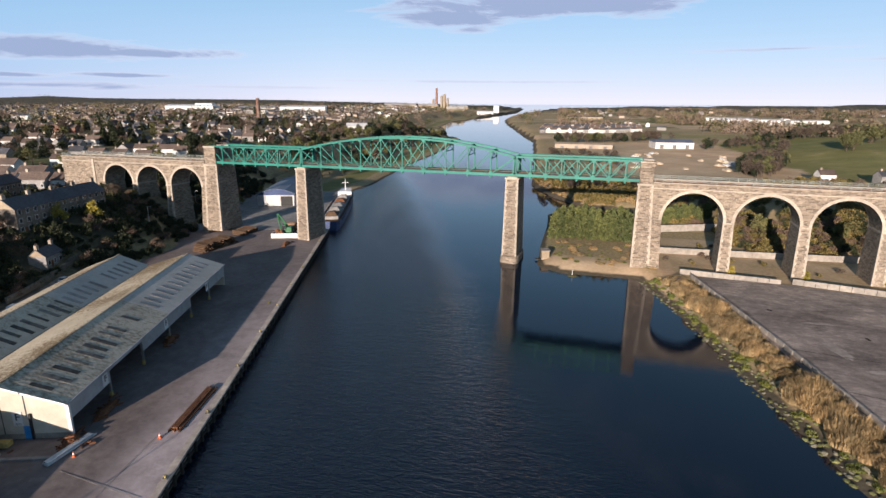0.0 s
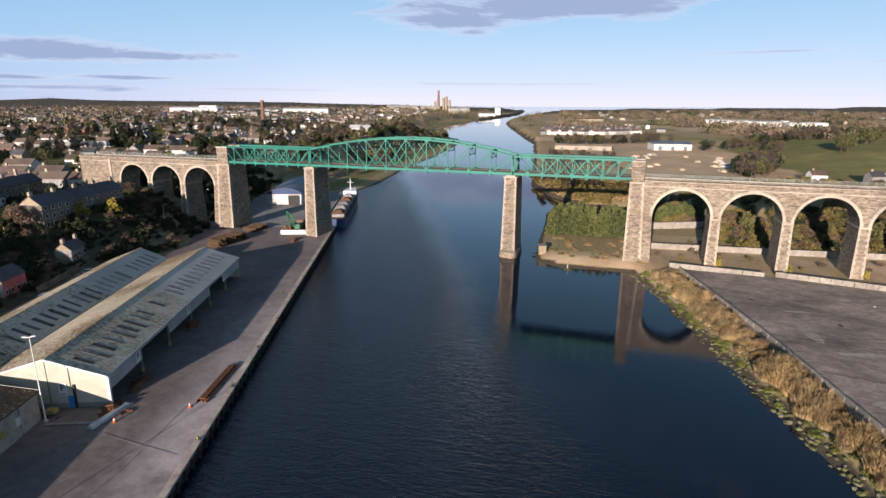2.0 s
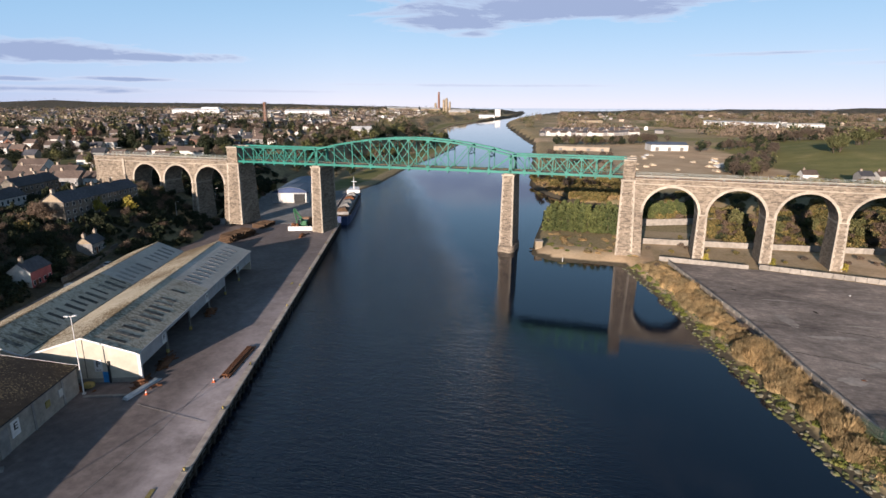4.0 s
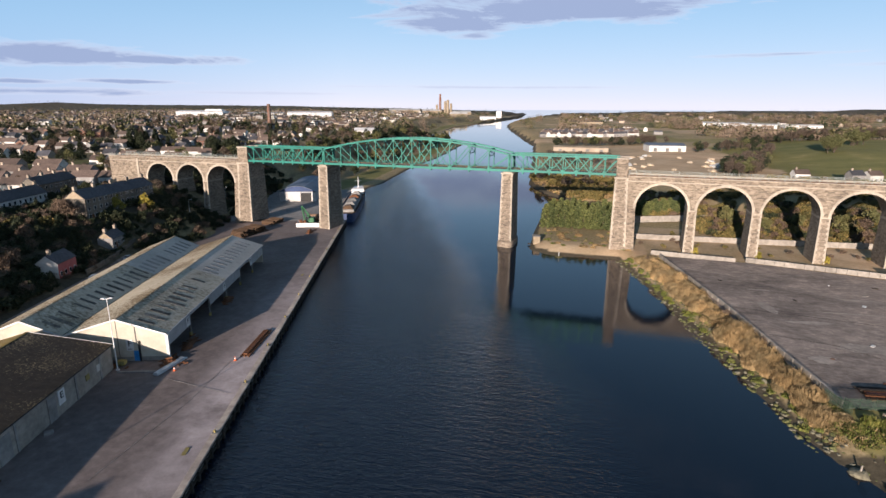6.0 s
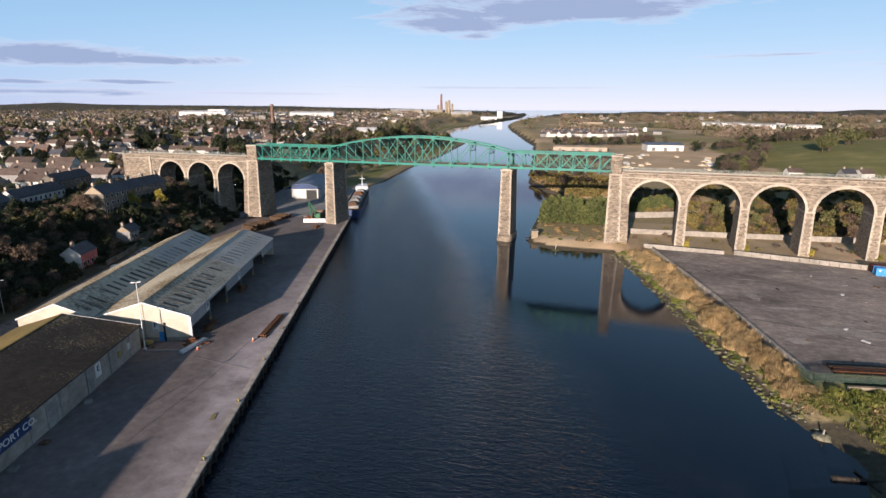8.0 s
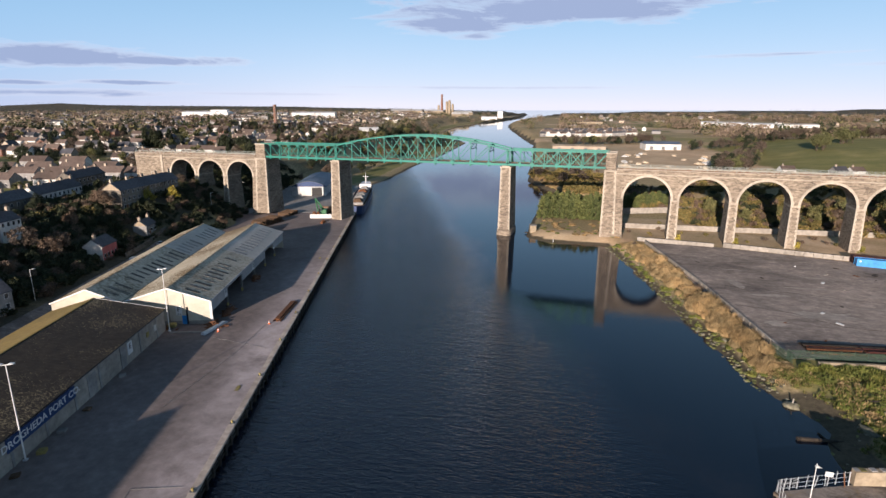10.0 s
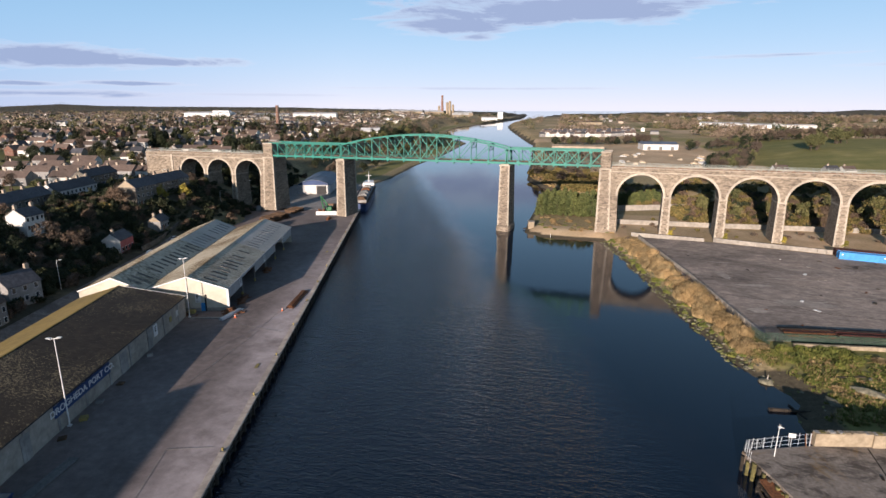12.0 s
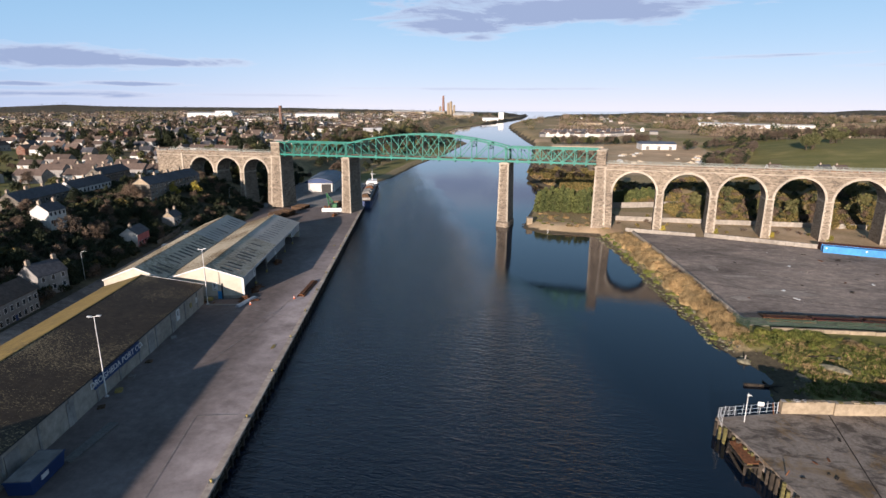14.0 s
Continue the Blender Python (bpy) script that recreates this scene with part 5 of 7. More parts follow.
dock = thing("old_dock", (104, -145, 3.0), 0, "old decaying dock of stained concrete on weedy timber piles", "dock", kind="structure")
DOCK_EDGE = [(112, -134.9), (98.2, -139.9), (100.5, -144.6), (102.6, -150.1), (104.7, -156.3), (116.2, -181), (128, -232)]
slab("deck", DOCK_EDGE + [(250, -232), (250, -106.5), (128, -131.4)], 1.2, 3.0, "dock_top", dock, "stained concrete deck")
for (ax, ay), (bx, by) in zip(DOCK_EDGE[1:], DOCK_EDGE[2:]):
    ln = math.hypot(bx - ax, by - ay)
    for i in range(int(ln / 0.95)):
        t = (i + 0.5 + rng.uniform(-0.3, 0.3)) / int(ln / 0.95)
        nx, ny = (by - ay) / ln, -(bx - ax) / ln
        px, py = ax + (bx - ax) * t + nx * 0.25, ay + (by - ay) * t + ny * 0.25
        h = rng.uniform(-0.7, 0.15)
        part("pile", tube((px - 104, py + 145, -5.5), (px - 104, py + 145, h), rng.uniform(0.26, 0.42), rng.uniform(0.2, 0.34), 7), rng.choice(["timber", "weed", "weed"]), dock)
part("fallen_platform", hexa(bmesh.new(), [(-4.9, 0.4, -1.15), (-4.0, -4.6, -1.15), (-1.5, -4.4, -0.75), (-2.9, 0.6, -0.6), (-4.9, 0.4, -1.0), (-4.0, -4.6, -1.0), (-1.5, -4.4, -0.6), (-2.9, 0.6, -0.45)]), "rust", dock, "slumped rusty plate platform")
for p, q in (((-5.2, 0.2, -4.2), (-4.9, 0.2, -1.0)), ((-4.1, -4.7, -4.2), (-4.0, -4.6, -1.0)), ((-5.0, 0.3, -1.4), (-4.1, -4.7, -1.4)), ((-5.1, 0.2, -2.2), (-4.2, -4.7, -3.2)), ((-4.1, -4.7, -1.5), (-1.4, -4.5, -1.2)), ((-5.2, 0.2, -2.4), (-2.6, 0.4, -2.4))):
    part("platform_prop", beam(p, q, 0.3, 0.3), "timber", dock)
rail = thing("dock_railing", (98.6, -139.7, 3.0), 21.6, "bent galvanised mesh railing at the dock's corner", "railing")
RAIL_X = [0, 0.5, 1.1, 2.1, 3.3, 4.7, 6.2, 7.9, 9.6, 11.2, 12.0]
for i, x in enumerate(RAIL_X):
    part("rail_post", tube((x, 0, 0), (x + rng.uniform(-0.12, 0.12), rng.uniform(-0.2, 0.2), 1.9 + 0.15 * (i % 3)), 0.038), "steel" if i != 10 else "rust", rail)
for z in (0.35, 1.1, 1.85):
    part("rail_bar", tube((0, 0, z), (12.0, 0, z * 0.98), 0.024), "steel", rail)
mesh_wire = mesh_of("mesh_wire", tube((0, 0.01, 0.35), (0, 0.01, 1.85), 0.016, None, 4), "steel")
for i in range(11):
    part("mesh_wire", mesh_wire, None, rail, at=(0.15 + i * 0.3, 0, 0))
for i in range(4):
    part("rail_post", tube((-0.12 - 0.36 * i, -0.75 * i - 0.3, 0), (-0.12 - 0.36 * i, -0.75 * i - 0.3, 1.9), 0.038), "steel", rail)
for z in (0.35, 1.1, 1.85):
    part("rail_bar", tube((0, 0, z), (-1.2, -2.6, z), 0.024), "steel", rail)
mast = thing("light_mast", (102.7, -140.0, 3.0), 0, "slim white navigation light mast on the dock", "light mast")
part("pole", tube((0, 0, 0), (0.06, 0.05, 5.6), 0.07, 0.045), "white_paint", mast)
part("lamp", block(-0.1, 0.3, -0.12, 0.22, 5.0, 5.25, bev=0.05), "white_paint", mast)
part("lamp_arm", beam((0.06, 0.05, 5.3), (0.7, 0.05, 5.0), 0.08, 0.08), "white_paint", mast)
board = thing("notice_board", (106.2, -136.8, 3.0), 0, "small white notice board on a post", "notice board")
part("post", tube((0, 0, 0), (0, 0, 2.4), 0.05), "steel", board)
part("panel", block(-0.5, 0.5, -0.06, -0.01, 1.6, 2.35), "white_paint", board, "plain white panel")
wall_run("dock_wall", [(110.0, -135.2), (128.0, -131.6), (160, -125.2)], 2.9, 5.25, 0.9, "sand_concrete", "thick sandy concrete wall on the dock", 9.0)
for i in range(46):
    t = rng.random()
    wx0, wy0 = (110.0 + 18.0 * t, -135.2 + 3.6 * t) if i % 2 else (128.0 + 32 * t, -131.6 + 6.4 * t)
    cr = new("wall_rubble", mesh_of("wall_rubble", block(-rng.uniform(0.2, 0.6), rng.uniform(0.2, 0.6), -0.35, 0.35, 0, rng.uniform(0.06, 0.2), bev=0.03), rng.choice(["sand_concrete", "concrete_dark", "weed"])))
    cr.matrix_basis = pose(wx0, wy0, 5.22, 0, 0, 11.3 + rng.uniform(-8, 8))
    tagged(cr, "broken lump of crumbling concrete on the dock wall", "rubble", "crumbling wall top")
for i, (px, py) in enumerate(((108.6, -136.4), (109.3, -135.9), (104.4, -152.2))):
    st = thing("leaning_post", (px, py, 3.0), 0, "short leaning rusty post on the dock", "post", "dock posts")
    part("shaft", tube((0, 0, 0), (0.35 * (i - 1), 0.1, 2.2 if i < 2 else 0.9), 0.08), "steel" if i == 1 else "rust", st)


beacon = thing("channel_marker", (112.2, -111.6, 0.1), 0, "weedy rock with a short marker post", "marker")
bm = bmesh.new()
bmesh.ops.create_icosphere(bm, subdivisions=2, radius=1.0)
for v in bm.verts:
    v.co = Vector((v.co.x * 1.5, v.co.y * 1.2, v.co.z * 0.7)) * (1 + 0.25 * noise.noise(v.co * 1.7))
part("rock", bm, "rock", beacon)
part("post", tube((0.1, 0, 0.3), (0.2, 0, 1.6), 0.16, 0.12), "concrete", beacon)
beacon = thing("channel_marker", (64.6, -9.8, 0.0), 0, "white marker post on a small mud base", "marker")
bm = bmesh.new()
bmesh.ops.create_icosphere(bm, subdivisions=2, radius=1.0)
for v in bm.verts:
    v.co = Vector((v.co.x * 1.6, v.co.y * 1.3, v.co.z * 0.35)) * (1 + 0.2 * noise.noise(v.co * 2))
part("base", bm, "weed", beacon)
part("post", tube((0, 0, 0.1), (0.05, 0, 2.0), 0.12, 0.09), "white_paint", beacon)
hut = thing("block_hut", (55.2, 4.2, land_z(55.2, 4.2) - 0.3), 10, "small square pale concrete block on the spit", "hut")
part("walls", block(-1.4, 1.4, -1.4, 1.4, 0, 3.4, bev=0.08), "sand_concrete", hut)
part("roof_slab", block(-1.6, 1.6, -1.6, 1.6, 3.4, 3.65, bev=0.05), "concrete", hut)
part("landing", block(-3.6, -1.3, -1.3, -0.2, 0.1, 0.4), "timber", hut, "dark timber landing stage")

# joints and litter on the yard and the dock
for ax, ay, bx, by in ((112, -52, 160, -57), (114.7, -67.6, 128.5, -70.2), (128.5, -70.2, 137.8, -76.4), (137.8, -76.4, 176, -77)):
    part("seam", beam((ax - 130, ay + 50, 0.004), (bx - 130, by + 50, 0.004), 0.16, 0.012), "timber", yard, "dark tarred seam")
for i in range(34):
    x, y = rng.uniform(112, 190), rng.uniform(-88, -24)
    if x < 104 - 0.155 * (y + 9) + 4:
        continue
    w = rng.uniform(0.25, 0.9)
    sc = new("scrap_board", mesh_of("scrap_board", block(-w, w, -w * 0.5, w * 0.5, 0, rng.uniform(0.06, 0.22), bev=0.04), rng.choice(["white_paint", "timber", "timber", "concrete", "rust"])))
    sc.matrix_basis = pose(x, y, YZ, 0, 0, rng.uniform(0, 180))
    tagged(sc, "flat scrap of board or plastic lying on the yard", "scrap board", "yard litter")
part("seam", beam((14.2, 10.8, 0.004), (11.6, -9.0, 0.004), 0.22, 0.02), "timber", dock, "dark open joint in the deck")
for i in range(9):
    x, y = rng.uniform(105, 124), rng.uniform(-156, -140)
    w = rng.uniform(0.2, 0.5)
    sc = new("scrap_board", mesh_of("scrap_board", block(-w, w, -w * 0.4, w * 0.4, 0, 0.12, bev=0.03), rng.choice(["timber", "sand_concrete", "rust"])))
    sc.matrix_basis = pose(x, y, 3.0, 0, 0, rng.uniform(0, 180))
    tagged(sc, "broken board lying on the dock", "scrap board", "dock litter")
for i, (x, y, h) in enumerate(((139, -112.5, 1.8), (147, -108, 2.4), (152, -107, 1.6))):
    st = thing("grass_post", (x, y, land_z(x, y) - 0.1), 0, "short weathered timber post standing in rough grass", "post", "posts in the grass")
    part("shaft", tube((0, 0, 0), (0.15 * i, 0, h), 0.12, 0.1), "white_paint" if i == 0 else "timber", st)

# rocks of the bank, in rows up from the water
ROCKS = []
for s in range(6):
    bm = bmesh.new()
    bmesh.ops.create_icosphere(bm, subdivisions=1, radius=0.6)
    noise.seed_set(s + 3)
    for v in bm.verts:
        v.co = Vector((v.co.x * (1 + 0.15 * s % 0.5), v.co.y, v.co.z * 0.65)) * (1 + 0.45 * noise.noise(v.co * 1.3 + Vector((s, 0, 0))))
    ROCKS.append(mesh_of("rock", bm, ("rock", "weedrock", "weedrock")[s % 3]))
bank_line = [(109.2, -108), (107.6, -104), (105.5, -92), (99.5, -68), (93.6, -38), (86.5, -10)]
armour = thing("rock_armour", (105, -92, 0), 0, "bank of rough grey-green boulders at the water's edge", "rock bank", kind="structure")
rr = random.Random(77)
seg = list(zip(bank_line, bank_line[1:]))
lens = [math.dist(a, b) for a, b in seg]
for i in range(520):
    k = rr.choices(range(len(seg)), lens)[0]
    (ax, ay), (bx, by) = seg[k]
    t, out = rr.random(), rr.uniform(-0.9, 4.6)
    ln = lens[k]
    nx, ny = -(by - ay) / ln, (bx - ax) / ln
    nx, ny = (nx, ny) if nx > 0 else (-nx, -ny)
    x, y = ax + (bx - ax) * t + nx * out, ay + (by - ay) * t + ny * out
    ob = part("rock", ROCKS[i % 6], None, armour)
    sc = rr.uniform(0.35, 0.95) * (1.15 if y < -80 else 0.85)
    ob.matrix_basis = Matrix.LocRotScale(Vector((x - 105, y + 92, max(-0.25, land_z(x, y)) + 0.05)), Euler((rr.uniform(-0.4, 0.4), rr.uniform(-0.4, 0.4), rr.uniform(0, 6.28))), (sc, sc, sc))
for i in range(110):
    x, y = rr.uniform(110, 134), rr.uniform(-128, -107)
    if not 0.2 < shore_at(x, y) < 6.5:
        continue
    ob = part("rock", ROCKS[i % 6], None, armour)
    sc = rr.uniform(0.2, 0.75) ** 1.2
    ob.matrix_basis = Matrix.LocRotScale(Vector((x - 105, y + 92, land_z(x, y) + 0.03)), Euler((rr.uniform(-0.4, 0.4), rr.uniform(-0.4, 0.4), rr.uniform(0, 6.28))), (sc * 1.3, sc, sc * 0.8))


# dry grass tussocks along the crest
def tussock(name, material, seed, n_=420, h=1.3, r=1.3):
    q = np.random.default_rng(seed)
    a, rad = q.uniform(0, 6.283, n_), r * np.sqrt(q.uniform(0, 1, n_))
    hh = h * q.uniform(0.55, 1.1, n_) * (1 - 0.5 * (rad / r) ** 2)
    lean = q.uniform(0.1, 0.55, n_)
    base = np.stack([rad * np.cos(a), rad * np.sin(a), np.zeros(n_)], -1)
    tip = base + np.stack([np.cos(a) * lean * hh, np.sin(a) * lean * hh, hh], -1) + q.normal(size=(n_, 3)) * 0.12
    side = np.stack([-np.sin(a + q.normal(size=n_)), np.cos(a), np.zeros(n_)], -1) * q.uniform(0.03, 0.07, (n_, 1))
    mid = (base + tip) / 2 + np.array([0, 0, 0.15])
    v = np.stack([base - side, base + side, mid + side, tip, mid - side], 1).reshape(-1, 3)
    i = np.arange(n_) * 5
    f = np.concatenate([np.stack([i, i + 1, i + 2, i + 4], -1)]).tolist() + np.stack([i + 4, i + 2, i + 3], -1).tolist()
    return raw(name, v.tolist(), f, material)


KINDS["tuft"] = ("", [tussock("tuft", "grass_blade", s, 46, 0.55, 0.75) for s in (91, 92, 93)], [tussock("tuft", "straw", s, 9, 0.7, 0.6) for s in (94, 95, 96)], "grass")
KINDS["straw_tuft"] = ("", [tussock("tuft", "straw", s, 60, 0.7, 0.8) for s in (97, 98)], [tussock("tuft", "grass_blade", s, 16, 0.4, 0.6) for s in (99, 90)], "grass")
STRAW = [tussock("grass_tussock", "straw", s, 900, 1.5, 1.7) for s in (1, 2, 3)]
GRASS = [tussock("grass_tuft", "grass_blade", s, 260, 0.7, 1.1) for s in (4, 5)]
wall_line = [(101.0, -9.0), (110.0, -52), (113.4, -76), (116.6, -96.2), (116.8, -104)]
wy_, wx_ = [p[1] for p in wall_line][::-1], [p[0] for p in wall_line][::-1]
by_, bx_ = [p[1] for p in bank_line[1:]], [p[0] for p in bank_line[1:]]


def tuft(meshes, name, label, x, y, s, i, group, category="grass", tall=1.0):
    ob = new(name, meshes[i % len(meshes)])
    ob.matrix_basis = Matrix.LocRotScale(Vector((x, y, land_z(x, y) - 0.05)), Euler((0, 0, rr.uniform(0, 6.28))), (s, s, s * tall))
    tagged(ob, label, category, group)


y, i = -99.0, 0
while y < -11:
    lo, hi = np.interp(y, by_, bx_), np.interp(y, wy_, wx_)
    big = rr.uniform(0.75, 1.25)
    for k in range(int(9 * big)):
        f = rr.uniform(0.36, 0.76)
        yy = y + rr.gauss(0, 1.15) * big
        crest = 1 - min(1.0, abs(yy - y) / 3.6) * 0.45
        tuft(STRAW, "grass_tussock", "tall ochre dry grass tussock on the bank", lo + (hi - lo) * f, yy, rr.uniform(0.85, 1.25) * big, i, "dry grass on the bank", "dry grass", rr.uniform(1.25, 1.7) * crest)
        i += 1
    y += rr.uniform(3.6, 5.4)
for i in range(64):
    y = rr.uniform(-104, -10)
    lo, hi = np.interp(y, by_, bx_), np.interp(y, wy_, wx_)
    x = lo + (hi - lo) * rr.uniform(0.12, 0.42)
    tuft(GRASS, "grass_tuft", "low green grass tuft among the rocks", x, y, rr.uniform(0.6, 1.2), i, "green tufts", "grass")
for i in range(150):
    x, y = rr.uniform(114, 168), rr.uniform(-124, -99.0)
    if shore_at(x, y) < 5:
        continue
    s = rr.uniform(0.6, 1.5)
    if rr.random() < 0.12:
        tuft(STRAW, "grass_tussock", "low straw-coloured grass tussock", x, y, s * 0.6, i, "rough grass", "dry grass", 0.7)
    else:
        tuft(GRASS, "grass_tuft", "rough green grass tuft", x, y, s, i, "rough grass", "grass", 0.7)
for i in range(46):
    x = rr.uniform(118.5, 134)
    y = -99.8 + 0.145 * (x - 118) - abs(rr.gauss(0, 2.6))
    tuft(GRASS, "grass_tuft", "tall lush green weeds below the fence", x, y, rr.uniform(0.9, 1.5), i, "weeds by the fence", "weeds", rr.uniform(0.9, 1.5))
for x0, y0, x1, y1, r0 in ((108.8, -122.2, 117.5, -121.0, 0.35), (114.5, -124.0, 113.2, -119.4, 0.22), (124.5, -110.8, 131.0, -109.0, 0.2), (137.4, -100.6, 138.8, -98.6, 0.22), (129.6, -106.5, 130.6, -104.4, 0.18)):
    ln = math.hypot(x1 - x0, y1 - y0)
    dw = new("driftwood_log", mesh_of("driftwood_log", tube((0, 0, r0 * 0.8), (ln, 0, r0 * 0.8), r0, r0 * 0.6, 7), "timber"))
    dw.matrix_basis = pose(x0, y0, max(0.0, land_z((x0 + x1) / 2, (y0 + y1) / 2)), 0, 0, math.degrees(math.atan2(y1 - y0, x1 - x0)))
    tagged(dw, "dark waterlogged timber lying on the foreshore", "driftwood", "driftwood")
for x, y, k in ((127.9, -115.5, 2.6), (120.5, -119.6, 1.9), (131.4, -109.9, 0.9)):
    bo = new("boulder", ROCKS[0 if k < 1 else 3])
    bo.matrix_basis = Matrix.LocRotScale(Vector((x, y, land_z(x, y) + 0.1)), Euler((0, 0, k)), (k * 1.5, k, k))
    tagged(bo, "large weathered boulder on the rough foreshore", "boulder", "foreshore boulders")
for i in range(60):
    x, y = rr.uniform(58, 92), rr.uniform(-2, 24)
    if shore_at(x, y) < 2.5:
        continue
    tuft(STRAW if rr.random() < 0.5 else GRASS, "grass_tuft", "rough grass tuft on the spit", x, y, rr.uniform(0.5, 1.0), i, "spit grass", "grass", 0.6)
for x, y in ((104.5, -31), (108.5, -58), (111.6, -73), (96.5, -14)):
    plant("twig", x, y, 0.8, 0, "bank bushes")

# hedge and scrub about the south arches
k = 0
for row, y in enumerate((27.5, 32.0, 37.0)):
    for i in range(12):
        plant("cypress", 58.3 + i * 2.85 + rr.uniform(-0.4, 0.4) + row * 0.4, y + rr.uniform(-0.6, 0.6), rr.uniform(1.0, 1.16), rr.uniform(0, 360), "waterside hedge", None, k, rr.uniform(1.1, 1.28))
        k += 1
for i in range(60):
    x, y = rr.uniform(118, 230), rr.uniform(30, 80)
    if x < 122 and y < 58:
        continue
    plant(rr.choice(["gorse", "gorse", "gorse", "twig", "spring"]) if y > 50 else rr.choice(["gorse", "gorse", "twig"]), x, y, rr.uniform(0.8, 1.7) if y < 60 else rr.uniform(0.7, 1.3), rr.uniform(0, 360), "scrub behind the arches", None, i)
SCRUB = [(rr.choice(["gorse", "gorse", "gorse", "twig", "gorse_dark"]), rr.uniform(108, 300), rr.uniform(22, 120), rr.uniform(0.6, 1.5)) for i in range(900)]
SCRUB += [(rr.choice(["gorse", "gorse", "gorse", "twig", "gorse_dark"]), rr.uniform(124, 270), rr.uniform(24, 66), rr.uniform(0.7, 1.5)) for i in range(520)]
SCRUB = [s for s in SCRUB if not (s[1] < 124 and s[2] < 60) and not (s[2] < 32 and rr.random() < 0.6)]
for i in range(16):
    plant("cypress", 99 + 1.9 * i, 62 + rr.uniform(-2, 3) + i * 0.5, rr.uniform(0.75, 0.95), rr.uniform(0, 360), "trees behind the arches", None, i)
for x, y in ((139, 44), (151, 36), (166, 41), (181, 37), (196, 46), (206, 38)):
    plant("spring", x, y, rr.uniform(0.9, 1.25), 40 * x, "trees behind the arches", None, int(x))
for i in range(46):
    x, y = rr.uniform(95, 250), rr.uniform(2, 16) if i % 2 else rr.uniform(20, 30)
    plant(rr.choice(["gorse", "twig"]), x, y, rr.uniform(0.35, 0.7), 10 * i, "low scrub by the arches", None, i)
for x in (112.2, 133.7, 155.3, 176.8):
    plant("gold", x + 2.2, -2.0, 0.75, x, "bushes at the arch feet", None, 0, 1.3)


# ---- things on the quay ----
def quay_thing(name, u, v, turn, label, category, group=""):
    return thing(name, Q(u, v, 2.02), QTURN + turn, label, category, group)


bundle = quay_thing("rail_bundle", -112.0, -3.9, -6.5, "bundle of long rusty steel rails lying by the quay edge", "steel bundle")
for i in range(7):
    part("steel_rail", beam((i * 0.3, 0.4 * (i % 3), 0.16), (i * 0.3, 12.6 - 0.3 * (i % 2), 0.16), 0.24, 0.3), "rust", bundle)
for i in range(4):
    part("steel_rail", beam((0.3 + i * 0.3, 0.5, 0.44), (0.3 + i * 0.3, 12.0, 0.44), 0.24, 0.26), "rust", bundle)
for y in (1.5, 6, 11):
    part("bearer", beam((-0.3, y, 0.05), (2.3, y, 0.05), 0.12, 0.1), "timber", bundle)
pipes = quay_thing("pipe_bundle", -118.6, -19.4, -22, "bundle of long pale steel pipes at the shed corner", "pipe bundle")
for i in range(4):
    part("pipe", tube((i * 0.34, 0, 0.17), (i * 0.34, 7.0 + 0.2 * i, 0.17), 0.16), "steel", pipes)
for i in range(3):
    part("pipe", tube((0.17 + i * 0.34, 0.1, 0.46), (0.17 + i * 0.34, 7.0, 0.46), 0.16), "steel", pipes)
rg = random.Random(5)


def heap(u, v, w, d, h, material, n_, label, category, piece, long=1.6, turn=0):
    root = quay_thing(category.replace(" ", "_"), u, v, turn, label, category)
    for i in range(n_):
        x, y = rg.gauss(0, w / 3.2), rg.gauss(0, d / 3.2)
        z = max(0.12, h * max(0.0, 1 - abs(x) / w * 1.6 - abs(y) / d * 1.6) * rg.uniform(0.5, 1.1))
        a, t = rg.uniform(0, 6.28), rg.uniform(-0.3, 0.3)
        e = Vector((math.cos(a) * long, math.sin(a) * long, t * long)) * rg.uniform(0.4, 1.0) / 2
        c = Vector((x, y, z))
        e.z = min(e.z, z - 0.08)
        part(piece, beam(c - e, c + e, rg.uniform(0.1, 0.3), rg.uniform(0.08, 0.3)), material, root)
    core = bmesh.new()
    bmesh.ops.create_icosphere(core, subdivisions=2, radius=1.0)
    for vtx in core.verts:
        vtx.co = Vector((vtx.co.x * w * 0.42, vtx.co.y * d * 0.42, max(0, vtx.co.z) * h * 0.7)) * (1 + 0.2 * noise.noise(vtx.co * 3))
    part("core", core, material, root)


heap(-113.6, -18.4, 3.2, 3.6, 1.4, "rust", 46, "tangled heap of rusty scrap at the shed corner", "scrap heap", "scrap_piece")
heap(-105.5, -18.0, 2.4, 8, 1.0, "rust", 40, "long heap of rusty scrap along the shed", "scrap heap", "scrap_piece")
heap(-80, -19.0, 2.4, 5, 1.2, "rust", 26, "heap of dark rusty scrap in the shed bay", "scrap heap", "scrap_piece")
heap(-114.8, -31, 5, 2.4, 1.3, "rust", 30, "heap of scrap metal between the sheds", "scrap heap", "scrap_piece")
heap(-6, -11.5, 2.0, 5.5, 1.6, "rust", 26, "heap of rusty steel by the river pier", "scrap heap", "scrap_piece")
heap(12, -19.5, 3.2, 3.2, 1.6, "rust", 30, "heap of rusty scrap beside the white skip", "scrap heap", "scrap_piece")


